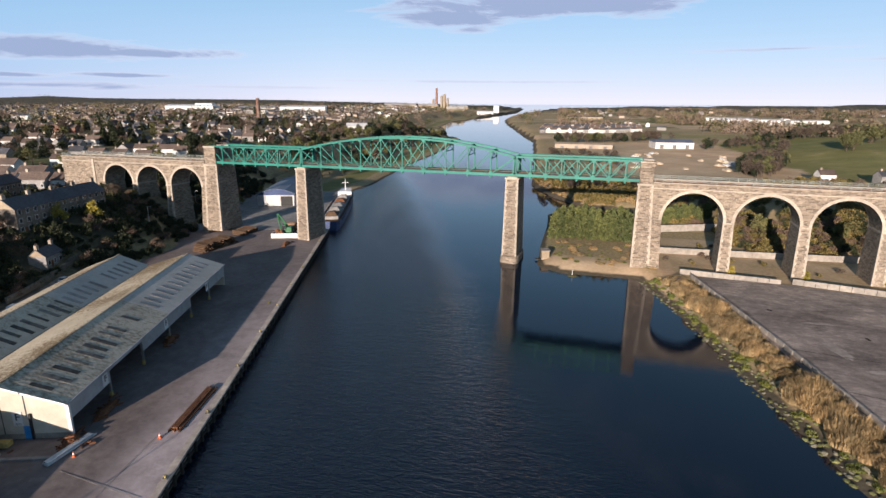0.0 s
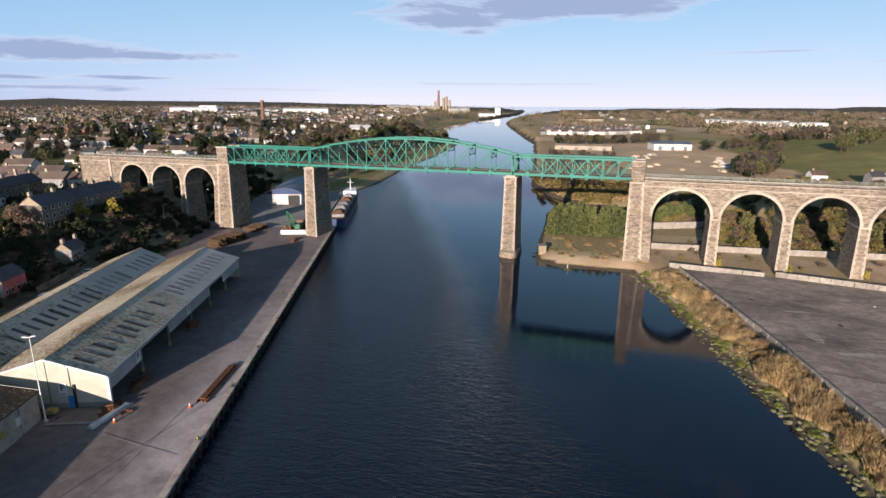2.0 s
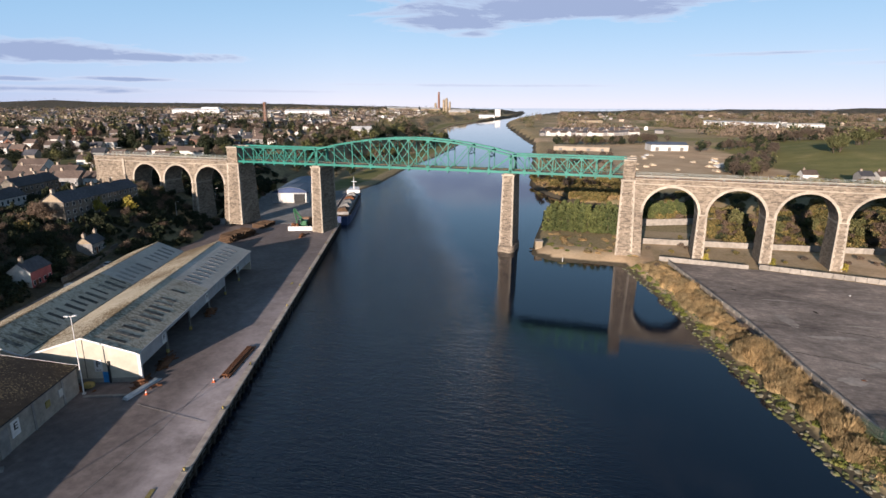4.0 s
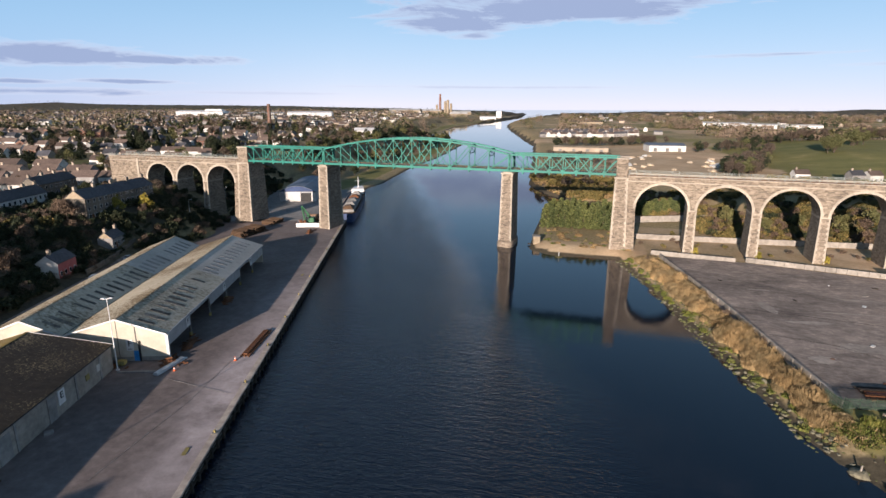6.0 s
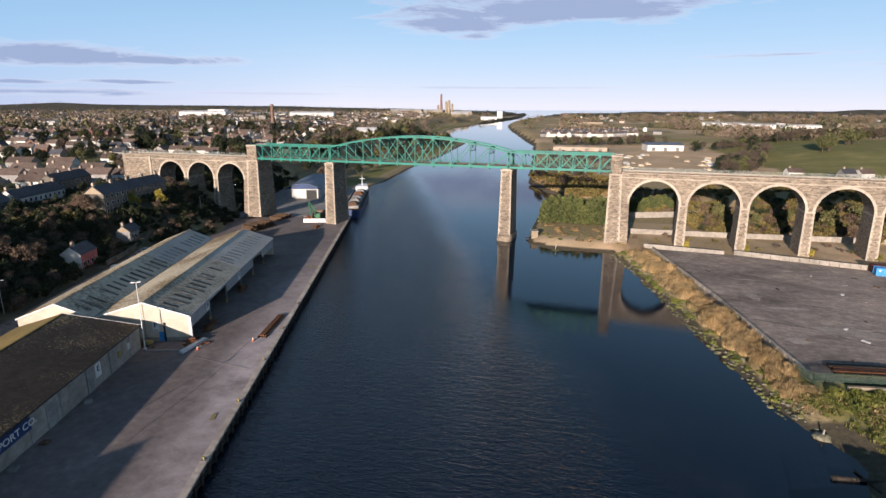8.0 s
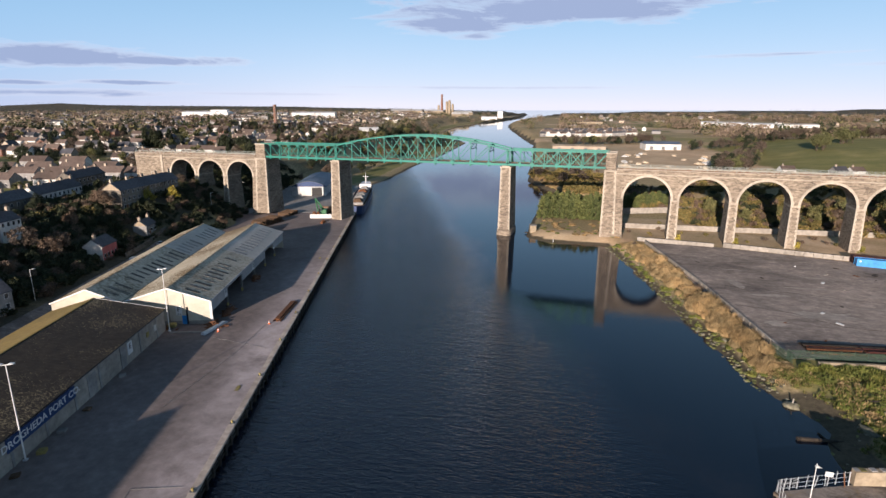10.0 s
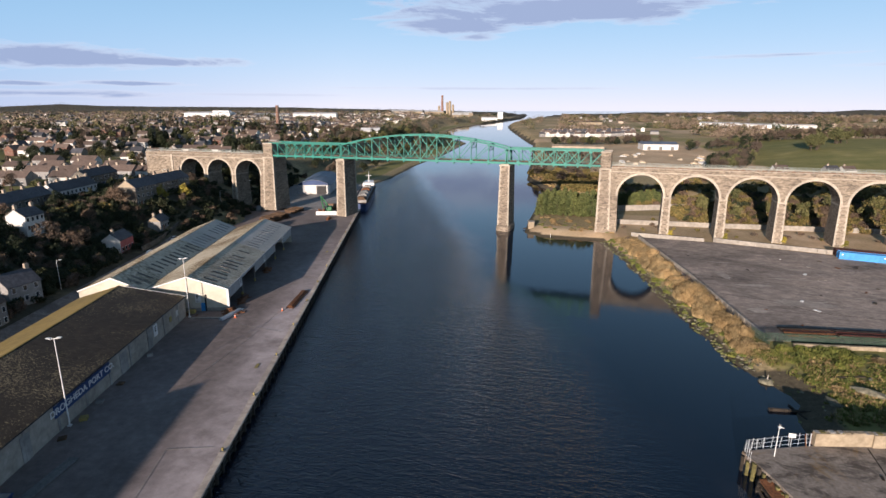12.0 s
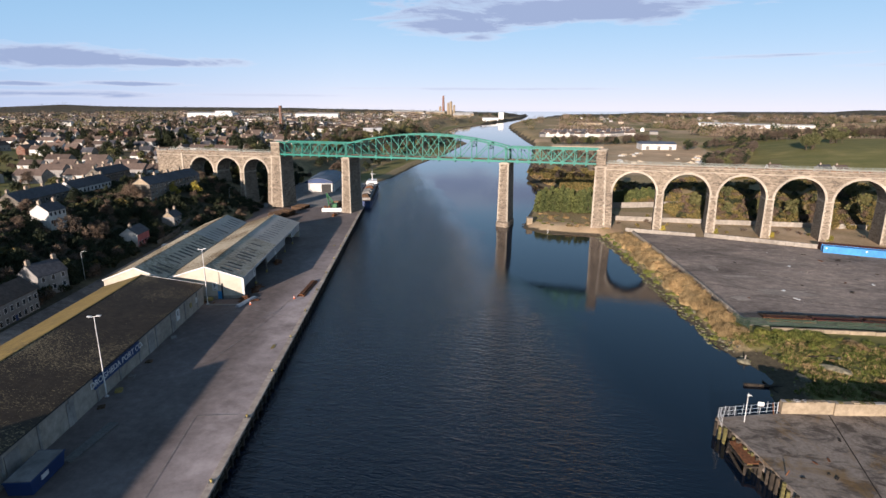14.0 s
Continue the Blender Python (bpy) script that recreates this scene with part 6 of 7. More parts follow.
def log_pile(u, v, turn, rows, per, ln, label):
    root = quay_thing("log_pile", u, v, turn, label, "log pile", "log piles")
    for r in range(rows):
        for i in range(per - r):
            rad = rg.uniform(0.22, 0.36)
            y = (i + r / 2) * 0.66 + rg.uniform(-0.08, 0.08)
            part("log", tube((rg.uniform(-0.6, 0.6), y, 0.3 + r * 0.55), (ln + rg.uniform(-0.8, 0.8), y + rg.uniform(-0.3, 0.3), 0.3 + r * 0.55), rad, rad * 0.85, 8), "log", root)
    return root


log_pile(-13.0, -43.6, -27, 5, 24, 6.0, "big pile of brown cut logs on the quay")
log_pile(9.0, -37.2, -22, 3, 14, 6.0, "pile of brown cut logs on the quay")

cone_bm = tube((0, 0, 0.06), (0, 0, 0.95), 0.26, 0.05, 10)
cone_mesh = mesh_of("body", cone_bm, "orange")
base_mesh = mesh_of("base", block(-0.32, 0.32, -0.32, 0.32, 0, 0.07, bev=0.02), "orange")
band_mesh = mesh_of("band", tube((0, 0, 0.45), (0, 0, 0.68), 0.175, 0.125, 10), "white_paint")
for u, v in ((-113.4, -4.6), (-117.0, -15.9)):
    c = quay_thing("traffic_cone", u, v, 0, "orange traffic cone with a white band", "traffic cone", "traffic cones")
    part("body", cone_mesh, None, c), part("base", base_mesh, None, c), part("band", band_mesh, None, c)

bol_bm = tube((0, 0, 0), (0, 0, 0.55), 0.2, 0.17, 10)
tube((0, 0, 0.55), (0, 0, 0.72), 0.3, 0.24, 10, bol_bm)
bmesh.ops.scale(bol_bm, vec=(0.8, 0.8, 0.8), verts=bol_bm.verts)
bol = mesh_of("post", bol_bm, "yellow")
bolb = mesh_of("base", block(-0.4, 0.4, -0.4, 0.4, 0, 0.1, bev=0.02), "steel_dark")
u = -197.4
while u < 14:
    b = quay_thing("bollard", u, 0.72, 0, "worn yellow cast mooring bollard on the cope", "bollard", "quay bollards")
    b.location.z = 2.12
    part("post", bol, None, b), part("base", bolb, None, b)
    u += 15.0
crack = thing("paving_joint", Q(0, 0, 2.0), QTURN, "dark open joint line in the quay paving", "joint", kind="structure")
for a, b in (((-1.3, -166.4), (-8.7, -166.5)), ((-8.7, -166.5), (-7.6, -186)), ((-7.6, -186), (-6.6, -215)), ((-1.3, -126), (-16, -120)), ((-14, -147), (-8, -128)), ((-8, -128), (-5.4, -113)), ((-1.3, -88), (-5, -88.4))):
    part("joint", beam((a[0], a[1], 0.075), (b[0], b[1], 0.075), 0.07, 0.02), "concrete_dark", crack)
for u0 in (-142.5, -61.0):
    part("line", block(-2.6, -1.9, u0, u0 + 1.8, 0.065, 0.085), "yellow", crack, "faded yellow paint mark")

skip = quay_thing("waste_skip", -183.5, -27.2, 0, "dark blue steel skip with white notice", "skip")
part("body", hexa(bmesh.new(), [(0, 0, 0.1), (3.4, 0, 0.1), (3.4, 6.0, 0.1), (0, 6.0, 0.1), (-0.2, -0.3, 2.3), (3.6, -0.3, 2.3), (3.6, 6.3, 2.3), (-0.2, 6.3, 2.3)]), "navy", skip)
part("rim", block(-0.3, 3.7, -0.4, 6.4, 2.3, 2.45), "navy", skip)
part("load", block(-0.1, 3.5, -0.2, 6.2, 2.44, 2.56), "concrete_dark", skip)
part("notice", block(3.5, 3.62, 1.6, 2.9, 1.2, 1.9), "white_paint", skip)
for i, (u, v) in enumerate(((-147, -27.4), (-153, -27.6), (-158, -27.2), (-163, -27.4), (-136, -27.6))):
    pl = quay_thing("pallet_stack", u, v, 8 * i, "low stack of grey pallets against the shed wall", "pallet stack", "pallets")
    for k in range(2 + i % 3):
        part("pallet", block(-0.6, 0.6, -0.5, 0.5, 0.15 * k, 0.15 * k + 0.13), ("log", "concrete_dark", "yellow")[i % 3], pl)
rails = quay_thing("rail_stack", -177, -24.5, -10, "stack of dark steel rails on the quay", "steel stack")
for i in range(6):
    part("steel_rail", beam((0.28 * i, 0, 0.15), (0.28 * i, 9.5, 0.15), 0.2, 0.26), "steel_dark", rails)
drum = quay_thing("generator", -114.4, -28.2, 0, "small yellow machine beside the shed gable", "machine")
part("body", block(-0.9, 0.9, -0.6, 0.6, 0.3, 1.2, bev=0.1), "yellow", drum)
part("wheel", tube((-0.6, -0.7, 0.3), (-0.6, 0.7, 0.3), 0.3), "black", drum)
kerb = quay_thing("kerb", -117.2, -27.5, 0, "low dark concrete kerb before the gable", "kerb")
part("body", block(0, 8.4, -0.3, 0.3, 0, 0.25, bev=0.03), "concrete_dark", kerb)

# green crane in a white box, by the river pier
crane = quay_thing("material_handler", 9.0, -13.2, 0, "green grab crane behind a white steel box", "crane")
part("tub", block(-6.3, 4.2, -6.4, -6.0, 0, 1.9, bev=0.05), "white_paint", crane, "white steel side")
part("tub_end", block(-6.3, -6.0, -6.0, -1.5, 0, 1.7), "white_paint", crane)
part("undercarriage", block(-2.6, 1.6, -3.4, 0.4, 0, 1.3, bev=0.15), "black", crane)
part("cab_body", block(-2.2, 1.2, -3.2, 0.2, 1.35, 3.6, bev=0.2), "crane_green", crane)
part("cab", block(-2.3, -0.9, -3.5, -1.9, 2.4, 4.6, bev=0.15), "crane_green", crane)
part("cab_window", block(-2.32, -1.1, -3.54, -3.5, 2.9, 4.3), "glass", crane)
part("boom", beam((-0.5, -1.8, 3.4), (-4.2, -2.6, 9.0), 0.6, 0.8), "crane_green", crane)
part("stick", beam((-4.2, -2.6, 9.0), (-2.6, -4.4, 3.0), 0.45, 0.6), "crane_green", crane)
part("grab", tube((-2.6, -4.4, 3.0), (-2.6, -4.4, 1.6), 0.35, 0.9, 8), "rust", crane)
tank = quay_thing("storage_tank", 14.0, -13.5, 10, "rusty brown cylindrical tank lying on the quay", "tank")
part("shell", tube((-2.8, 0, 1.8), (2.8, 0, 1.8), 1.8, None, 18), "sandrust", tank)
for x in (-1.8, 1.8):
    part("saddle", block(x - 0.3, x + 0.3, -1.3, 1.3, 0, 0.8), "concrete_dark", tank)

# the quay shed beyond the bridge
shed3 = thing("quay_shed", (-84, 49, 2.2), 17, "blue-grey curved-roof shed with a white door wall", "shed")
part("front_wall", block(-10, 10.5, 0, 0.3, 0, 5.6), "fascia", shed3)
part("door_wall", block(-5.2, 2.0, -0.15, -0.02, 0, 5.3), "white", shed3, "white sliding door")
# no opening is cut; a black sheet stands for the shaded inside
part("doorway", block(2.2, 8.2, -0.1, -0.02, 0, 4.9), "black", shed3, "black sheet standing in for the dark of an open doorway")
part("door_leaf", block(8.4, 10.4, -0.15, -0.02, 0, 5.3), "white", shed3)
bm = bmesh.new()
prof = [(-10.4, 5.5), (-8, 7.0), (-4, 8.4), (0.2, 8.9), (4.4, 8.4), (8.4, 7.0), (10.9, 5.5)]
for (x0, z0), (x1, z1) in zip(prof, prof[1:]):
    hexa(bm, [(x0, -0.4, z0 - 0.2), (x1, -0.4, z1 - 0.2), (x1, 42, z1 - 0.2), (x0, 42, z0 - 0.2), (x0, -0.4, z0), (x1, -0.4, z1), (x1, 42, z1), (x0, 42, z0)])
part("roof", bm, "blue_roof", shed3, "blue-grey curved sheet roof")
bm = bmesh.new()
vs_ = [bm.verts.new((x, 0.15, z - 0.21)) for x, z in prof]
bm.faces.new(vs_)
part("gable_panel", bm, "hull", shed3, "dark blue gable panel")
for x in (-10, 10.2):
    part("side_wall", block(x, x + 0.3, 0.3, 41.6, 0, 5.4), "fascia", shed3)

# the moored ship
ship = thing("cargo_ship", Q(20, -4.6, 0), QTURN, "moored blue-hulled coaster with white bow and mast", "ship")
bm = bmesh.new()
st = [(0, 3.6, 4.3), (4, 4.6, 4.2), (20, 5.0, 4.0), (55, 5.0, 4.0), (70, 4.4, 4.6), (78, 2.6, 5.6), (82, 0.25, 6.3)]
prev = None
for y, hw, z in st:
    ring = [bm.verts.new((5.2 + s * hw * k, y + (0 if zz > 0 else -0.5), zz)) for s, k, zz in ((-1, 1, z), (-1, 0.92, -1.5), (1, 0.92, -1.5), (1, 1, z))]
    if prev:
        for a, b in ((0, 1), (1, 2), (2, 3)):
            bm.faces.new((prev[a], prev[b], ring[b], ring[a]))
    else:
        bm.faces.new(ring)
    prev = ring
part("hull", bm, "hull", ship, "dark blue steel hull")
part("deck", block(0.9, 9.5, 1.5, 70, 3.2, 3.5), "log", ship)
for i in range(5):
    part("hatch_coaming", block(1.9, 8.5, 8 + 11.5 * i, 17.5 + 11.5 * i, 3.5, 4.9), "concrete_dark", ship)
    part("cargo", hexa(bmesh.new(), [(2.2, 8.6 + 11.5 * i, 4.9), (8.2, 8.6 + 11.5 * i, 4.9), (8.2, 17 + 11.5 * i, 4.9), (2.2, 17 + 11.5 * i, 4.9), (3.8, 10.5 + 11.5 * i, 6.4), (6.6, 10.5 + 11.5 * i, 6.7), (6.4, 15 + 11.5 * i, 6.5), (3.6, 15 + 11.5 * i, 6.2)]), ("log", "concrete_dark", "steel_dark", "rust", "concrete_dark")[i], ship, "piled deck cargo")
part("forecastle", hexa(bmesh.new(), [(1.4, 68, 3.4), (9.0, 68, 3.4), (7.6, 78, 3.4), (2.8, 78, 3.4), (1.4, 68, 6.6), (9.0, 68, 6.6), (7.8, 78, 7.2), (2.6, 78, 7.2)]), "white_paint", ship, "white forecastle")
part("mast", tube((5.2, 73, 6.6), (5.2, 73, 14), 0.35, 0.15), "white_paint", ship)
part("mast_arm", beam((3.4, 73, 11), (7.0, 73, 11), 0.25, 0.25), "white_paint", ship)
part("rub_rail", block(0.1, 10.3, 10, 60, 3.0, 3.25), "black", ship)


# ---- houses ----
def house(at, turn, L, Dp, H, R, wall, roof, label, cols=4, floors=2, chimneys=1, group="", panes=True, name="house", gable="", win="white_paint", door=True, hip=0.0):
    root = thing(name, at, turn, label, "house", group)
    l, d = L / 2, Dp / 2
    part("wall", block(-l, l, -d, d, -2.5, H), wall, root)
    for s in (-1, 1):
        bm = bmesh.new()
        a = [bm.verts.new(p) for p in ((s * l, -d, H), (s * l, d, H), (s * l, 0, H + R))]
        b = [bm.verts.new((p.co.x - 0.25 * s, p.co.y, p.co.z)) for p in a]
        bm.faces.new(a), bm.faces.new(b[::-1])
        for i in range(3):
            bm.faces.new((a[i], a[(i + 1) % 3], b[(i + 1) % 3], b[i]))
        part("gable", bm, gable or wall, root)
        o = 0.3
        z0 = H - o * R / d
        bm = hexa(bmesh.new(), [(-l - 0.2, 0, H + R - 0.05), (l + 0.2, 0, H + R - 0.05), (l + 0.2, s * (d + o), z0 - 0.05), (-l - 0.2, s * (d + o), z0 - 0.05), (-l - 0.2, 0, H + R + 0.13), (l + 0.2, 0, H + R + 0.13), (l + 0.2, s * (d + o), z0 + 0.13), (-l - 0.2, s * (d + o), z0 + 0.13)])
        part("roof_slope", bm, roof, root)
    for i in range(chimneys):
        x = -l + 0.6 + (L - 1.2) * (i / max(1, chimneys - 1) if chimneys > 1 else 0.15)
        ch = part("chimney", block(x - 0.55, x + 0.55, -0.4, 0.4, H + R - 0.7, H + R + 1.3), "chimney", root)
        for k in (-0.28, 0.28):
            part("chimney_pot", tube((x + k, 0, H + R + 1.3), (x + k, 0, H + R + 1.75), 0.13, 0.11, 6), "tile", ch)
    wm = mesh_of("window", block(-0.55, 0.55, -0.05, 0.02, 0, 1.5), win)
    gm = mesh_of("pane", block(-0.45, 0.45, -0.075, -0.052, 0.1, 1.4), "glass")
    for f in range(floors):
        for c in range(cols):
            x = -l + L * (c + 0.5) / cols
            for s, t in ((-1, 0), (1, 180)):
                if not panes and s > 0:
                    continue
                z = 0.9 + f * 2.75
                if z + 1.6 > H:
                    continue
                w = part("window", wm if panes else gm, None, root, at=(x, s * d, z), turn=t)
                if panes:
                    part("pane", gm, None, w)
    if door:
        for c in range(max(1, cols // 3)):
            x = -l + L * (c * 3 + 1.0) / cols
            part("door", block(x - 0.45, x + 0.45, -d - 0.06, -d + 0.02, 0, 2.1), "navy" if c % 2 else "rust", root)
    return root


def at_(x, y, dz=0.0):
    return (x, y, land_z(x, y) + dz)


R90 = QTURN + 90
# sandy gable: the sun on the end wall is put into its colour
house(at_(-95, -59, -1.2), R90, 8.2, 5.2, 3.8, 2.2, "grey_render", "slate", "grey rendered cottage with a dark slate roof", 3, 1, 2, gable="sand_concrete")
pink = house(at_(-90, -82.5, -1.3), R90, 9.5, 6.5, 5.2, 2.4, "pink", "slate", "pink rendered house with a white gable and slate roof", 4, 2, 1, gable="white")
part("end_wall", block(-4.81, -4.755, -3.25, 3.25, 0, 5.2), "white", pink, "white rendered end wall")
# gables a lighter tan than the front, sunlight painted in
house(at_(-112.5, -41, -2.0), R90 - 11, 34, 8.5, 8.2, 3.0, "wall_stone", "slate", "long dark stone terrace with tall chimneys", 13, 3, 5, gable="sand_concrete", name="terrace")
house(at_(-146, -55, -1.5), R90 - 2, 24, 8, 6.0, 3.0, "white", "slate", "white-fronted terrace with a slate roof", 10, 2, 5, name="terrace")
house(at_(-163, -28), R90 - 2, 22, 8, 6.0, 3.0, "wall_stone", "slate", "stone-fronted terrace with a slate roof", 8, 2, 4, name="terrace")
house(at_(-138, -82, -1.5), R90 - 2, 26, 8, 6.0, 3.0, "wall_stone", "slate", "dark stone terrace with a slate roof", 9, 2, 4, name="terrace")
house(at_(-108, -99.5, 0.2), R90 - 8, 8.0, 7, 5.6, 2.4, "white", "slate", "white house with a dark slate roof and lean-to", 4, 2, 2)
# white walls given a grey render so the colour carries their shade
house((-67.5, -143.4, 2.6), R90, 18, 8, 6.4, 3.0, "grey_render", "tile", "long white house beside the shed, walls greyed to stand for shade, brown roof", 8, 2, 0)
house(at_(-74.8, -127.0, -0.5), R90 - 20, 9, 7.5, 5.6, 3.0, "grey_render", "slate", "grey gabled house with two pale chimneys", 3, 2, 2)
HILL_HOMES = ((-160, 2, 10, 12), (-173, -2, 12, 13), (-187, -6, 12, 13), (-201, -10, 12, 13), (-216, -16, 14, 14), (-182, -28, 12, 14), (-205, -36, 12, 16), (-226, -46, 12, 16), (-246, -38, 12, 16), (-196, 14, 12, 14), (-214, 9, 12, 14), (-232, 3, 12, 14), (-250, -4, 12, 14), (-240, 30, 14, 16), (-262, 22, 14, 16))
BUNGALOWS = [(h[0], h[1]) for h in HILL_HOMES]
for i, (x, y, t, L) in enumerate(HILL_HOMES):
    if i % 5 in (1, 4):
        house(at_(x, y), t, L, 8.5, 4.4, 2.9, "grey_render", "tile", "grey bungalow with a brown tiled roof", 4, 1, 1, "bungalows on the hill")
    else:
        house(at_(x, y), t, L, 8.5, 4.2, 2.9, "white", "tile", "white bungalow with a brown tiled roof", 4, 1, 1, "bungalows on the hill")



def car(x, y, turn, paint, label, van=False):
    root = thing("van" if van else "car", at_(x, y), turn, label, "van" if van else "car", "parked vehicles")
    l, h = (2.6, 2.1) if van else (2.1, 1.45)
    part("body", block(-l, l, -0.9, 0.9, 0.3, 0.95 if not van else 1.0, bev=0.12), paint, root)
    part("cabin", hexa(bmesh.new(), [(-l * 0.75, -0.82, 0.95), (l * 0.45, -0.82, 0.95), (l * 0.45, 0.82, 0.95), (-l * 0.75, 0.82, 0.95), (-l * 0.6, -0.7, h), (l * (0.15 if not van else 0.3), -0.7, h), (l * (0.15 if not van else 0.3), 0.7, h), (-l * 0.6, 0.7, h)]), paint if van else "glass", root)
    if not van:
        part("roof", block(-l * 0.58, l * 0.13, -0.68, 0.68, h, h + 0.04), paint, root)
    for sx in (-0.62, 0.62):
        for sy in (-0.92, 0.72):
            w = part("wheel", tube((sx * l, sy, 0.32), (sx * l, sy + 0.2, 0.32), 0.32, None, 10), "black", root)


road = thing("road", (0, 0, 0), 0, "narrow asphalt road behind the sheds", "road", kind="structure")
verts, faces = [], []
for i in range(37):
    u = -330 + i * 8.0
    for v in (-69.5, -63.5):
        p = Q(u, v)
        verts.append((p[0], p[1], max(2.05, land_z(p[0], p[1]) + 0.12)))
    if i:
        k = 2 * i
        faces.append((k - 2, k - 1, k + 1, k))
part("carriageway", raw("carriageway", verts, faces, "asphalt"), None, road)
verts, faces = [], []
root_w = thing("roadside_wall", Q(-60, -71.5, 3), 0, "dark rubble stone wall beside the road", "wall")
for i in range(7):
    u = -60 + i * 4.0
    a, b = Q(u, -71.0 - 0.02 * max(0, u)), Q(u + 3.96, -71.0 - 0.02 * max(0, u + 4))
    z = land_z(a[0], a[1])
    part("wall_length", beam((a[0] - root_w.location.x, a[1] - root_w.location.y, z + 0.7 - 3), (b[0] - root_w.location.x, b[1] - root_w.location.y, z + 0.7 - 3), 0.45, 2.0), "wall_stone", root_w)
for i, (u, v, t, paint, lab, van) in enumerate(((-64, -66, 107, "white_paint", "white van parked on the road", True), (-50, -65, 107, "steel_dark", "dark car parked on the road", False), (-44, -67, 107, "white_paint", "white car parked on the road", False), (-96, -66, 107, "rust", "maroon car parked on the road", False))):
    p = Q(u, v)
    car(p[0], p[1], t, paint, lab, van)
for x, y, t in ((-141, -46, 100, ), (-139, -39, 100), (-137, -32, 100)):
    car(x, y, t, "fascia", "silver car parked before the terrace")
for x, y, h in ((-100.2, -15, 7), (-112, 24, 7), (-74, -116, 9), (-131, -18, 8), (-137, 2, 7)):
    r = thing("street_lamp", at_(x, y), 20, "grey street lamp on a tall post", "street lamp", "street lamps")
    part("pole", tube((0, 0, 0), (0, 0, h), 0.1, 0.06), "steel", r)
    part("arm", beam((0, 0, h), (1.3, 0, h + 0.15), 0.07, 0.07), "steel", r)
    part("lamp_head", block(0.8, 1.5, -0.12, 0.12, h + 0.08, h + 0.2, bev=0.02), "steel", r)

# ---- hillside trees on the north bank ----
rt = random.Random(21)
SPOTS = [(-95, -59, 6), (-90, -82.5, 7), (-113.5, -41, 8), (-111, -53, 7), (-116, -28, 7), (-148, -54, 12), (-163, -28, 12), (-139, -82, 12), (-108, -99.5, 7), (-101, -101, 5), (-67.5, -143.4, 9), (-75.8, -127, 6), (-104, -42, 5), (-107, -54, 4)]


def free(x, y, pad=0.0):
    return all(math.hypot(x - a, y - b) > r + pad for a, b, r in SPOTS)


planted = 0
for i in range(420):
    u, v = rt.uniform(-190, 40), rt.uniform(-128, -73)
    x, y, _ = Q(u, v)
    if not free(x, y) or (y > -3 and y < 13):
        continue
    key = rt.choice(["dark", "dark", "gorse_dark", "twig", "gorse", "dark", "bare"]) if planted % 3 else "dark"
    plant(key, x, y, rt.uniform(0.42, 0.72) if key in ("dark", "bare") else rt.uniform(0.8, 1.5), rt.uniform(0, 360), "hillside scrub", None, i)
    planted += 1
    if planted > 170:
        break
for x, y in ((-103, -35), (-107, -44)):
    plant("gold", x, y, 1.5, 0, "hillside scrub", None, 0, 1.2)
for x, y, s in ((-110, -62, 0.9), (-114, -61, 0.8), (-97, -101, 1.0), (-91, -98, 0.9), (-94, -93, 0.9)):
    plant("bare", x, y, s, 30, "pale leafless trees by the houses", None, int(-x))
for i in range(34):
    plant(rt.choice(["dark", "spring", "bare"]), rt.uniform(-175, -141), rt.uniform(14, 46), rt.uniform(0.6, 1.0), 0, "trees by the viaduct", None, i)
for i in range(90):
    u, v = rt.uniform(14, 120), rt.uniform(-120, -52)
    x, y, _ = Q(u, v)
    if (-112 < x < -62 and 34 < y < 98) or y < 14:
        continue
    plant(rt.choice(["dark", "spring", "bare", "dark"]), x, y, rt.uniform(0.6, 1.1), 0, "trees beyond the quay shed", None, i)
for x, y in ((-103, 40), (-98, 36), (-106, 33)):
    plant("spring", x, y, 1.0, 0, "trees by the quay shed", None, int(-x))


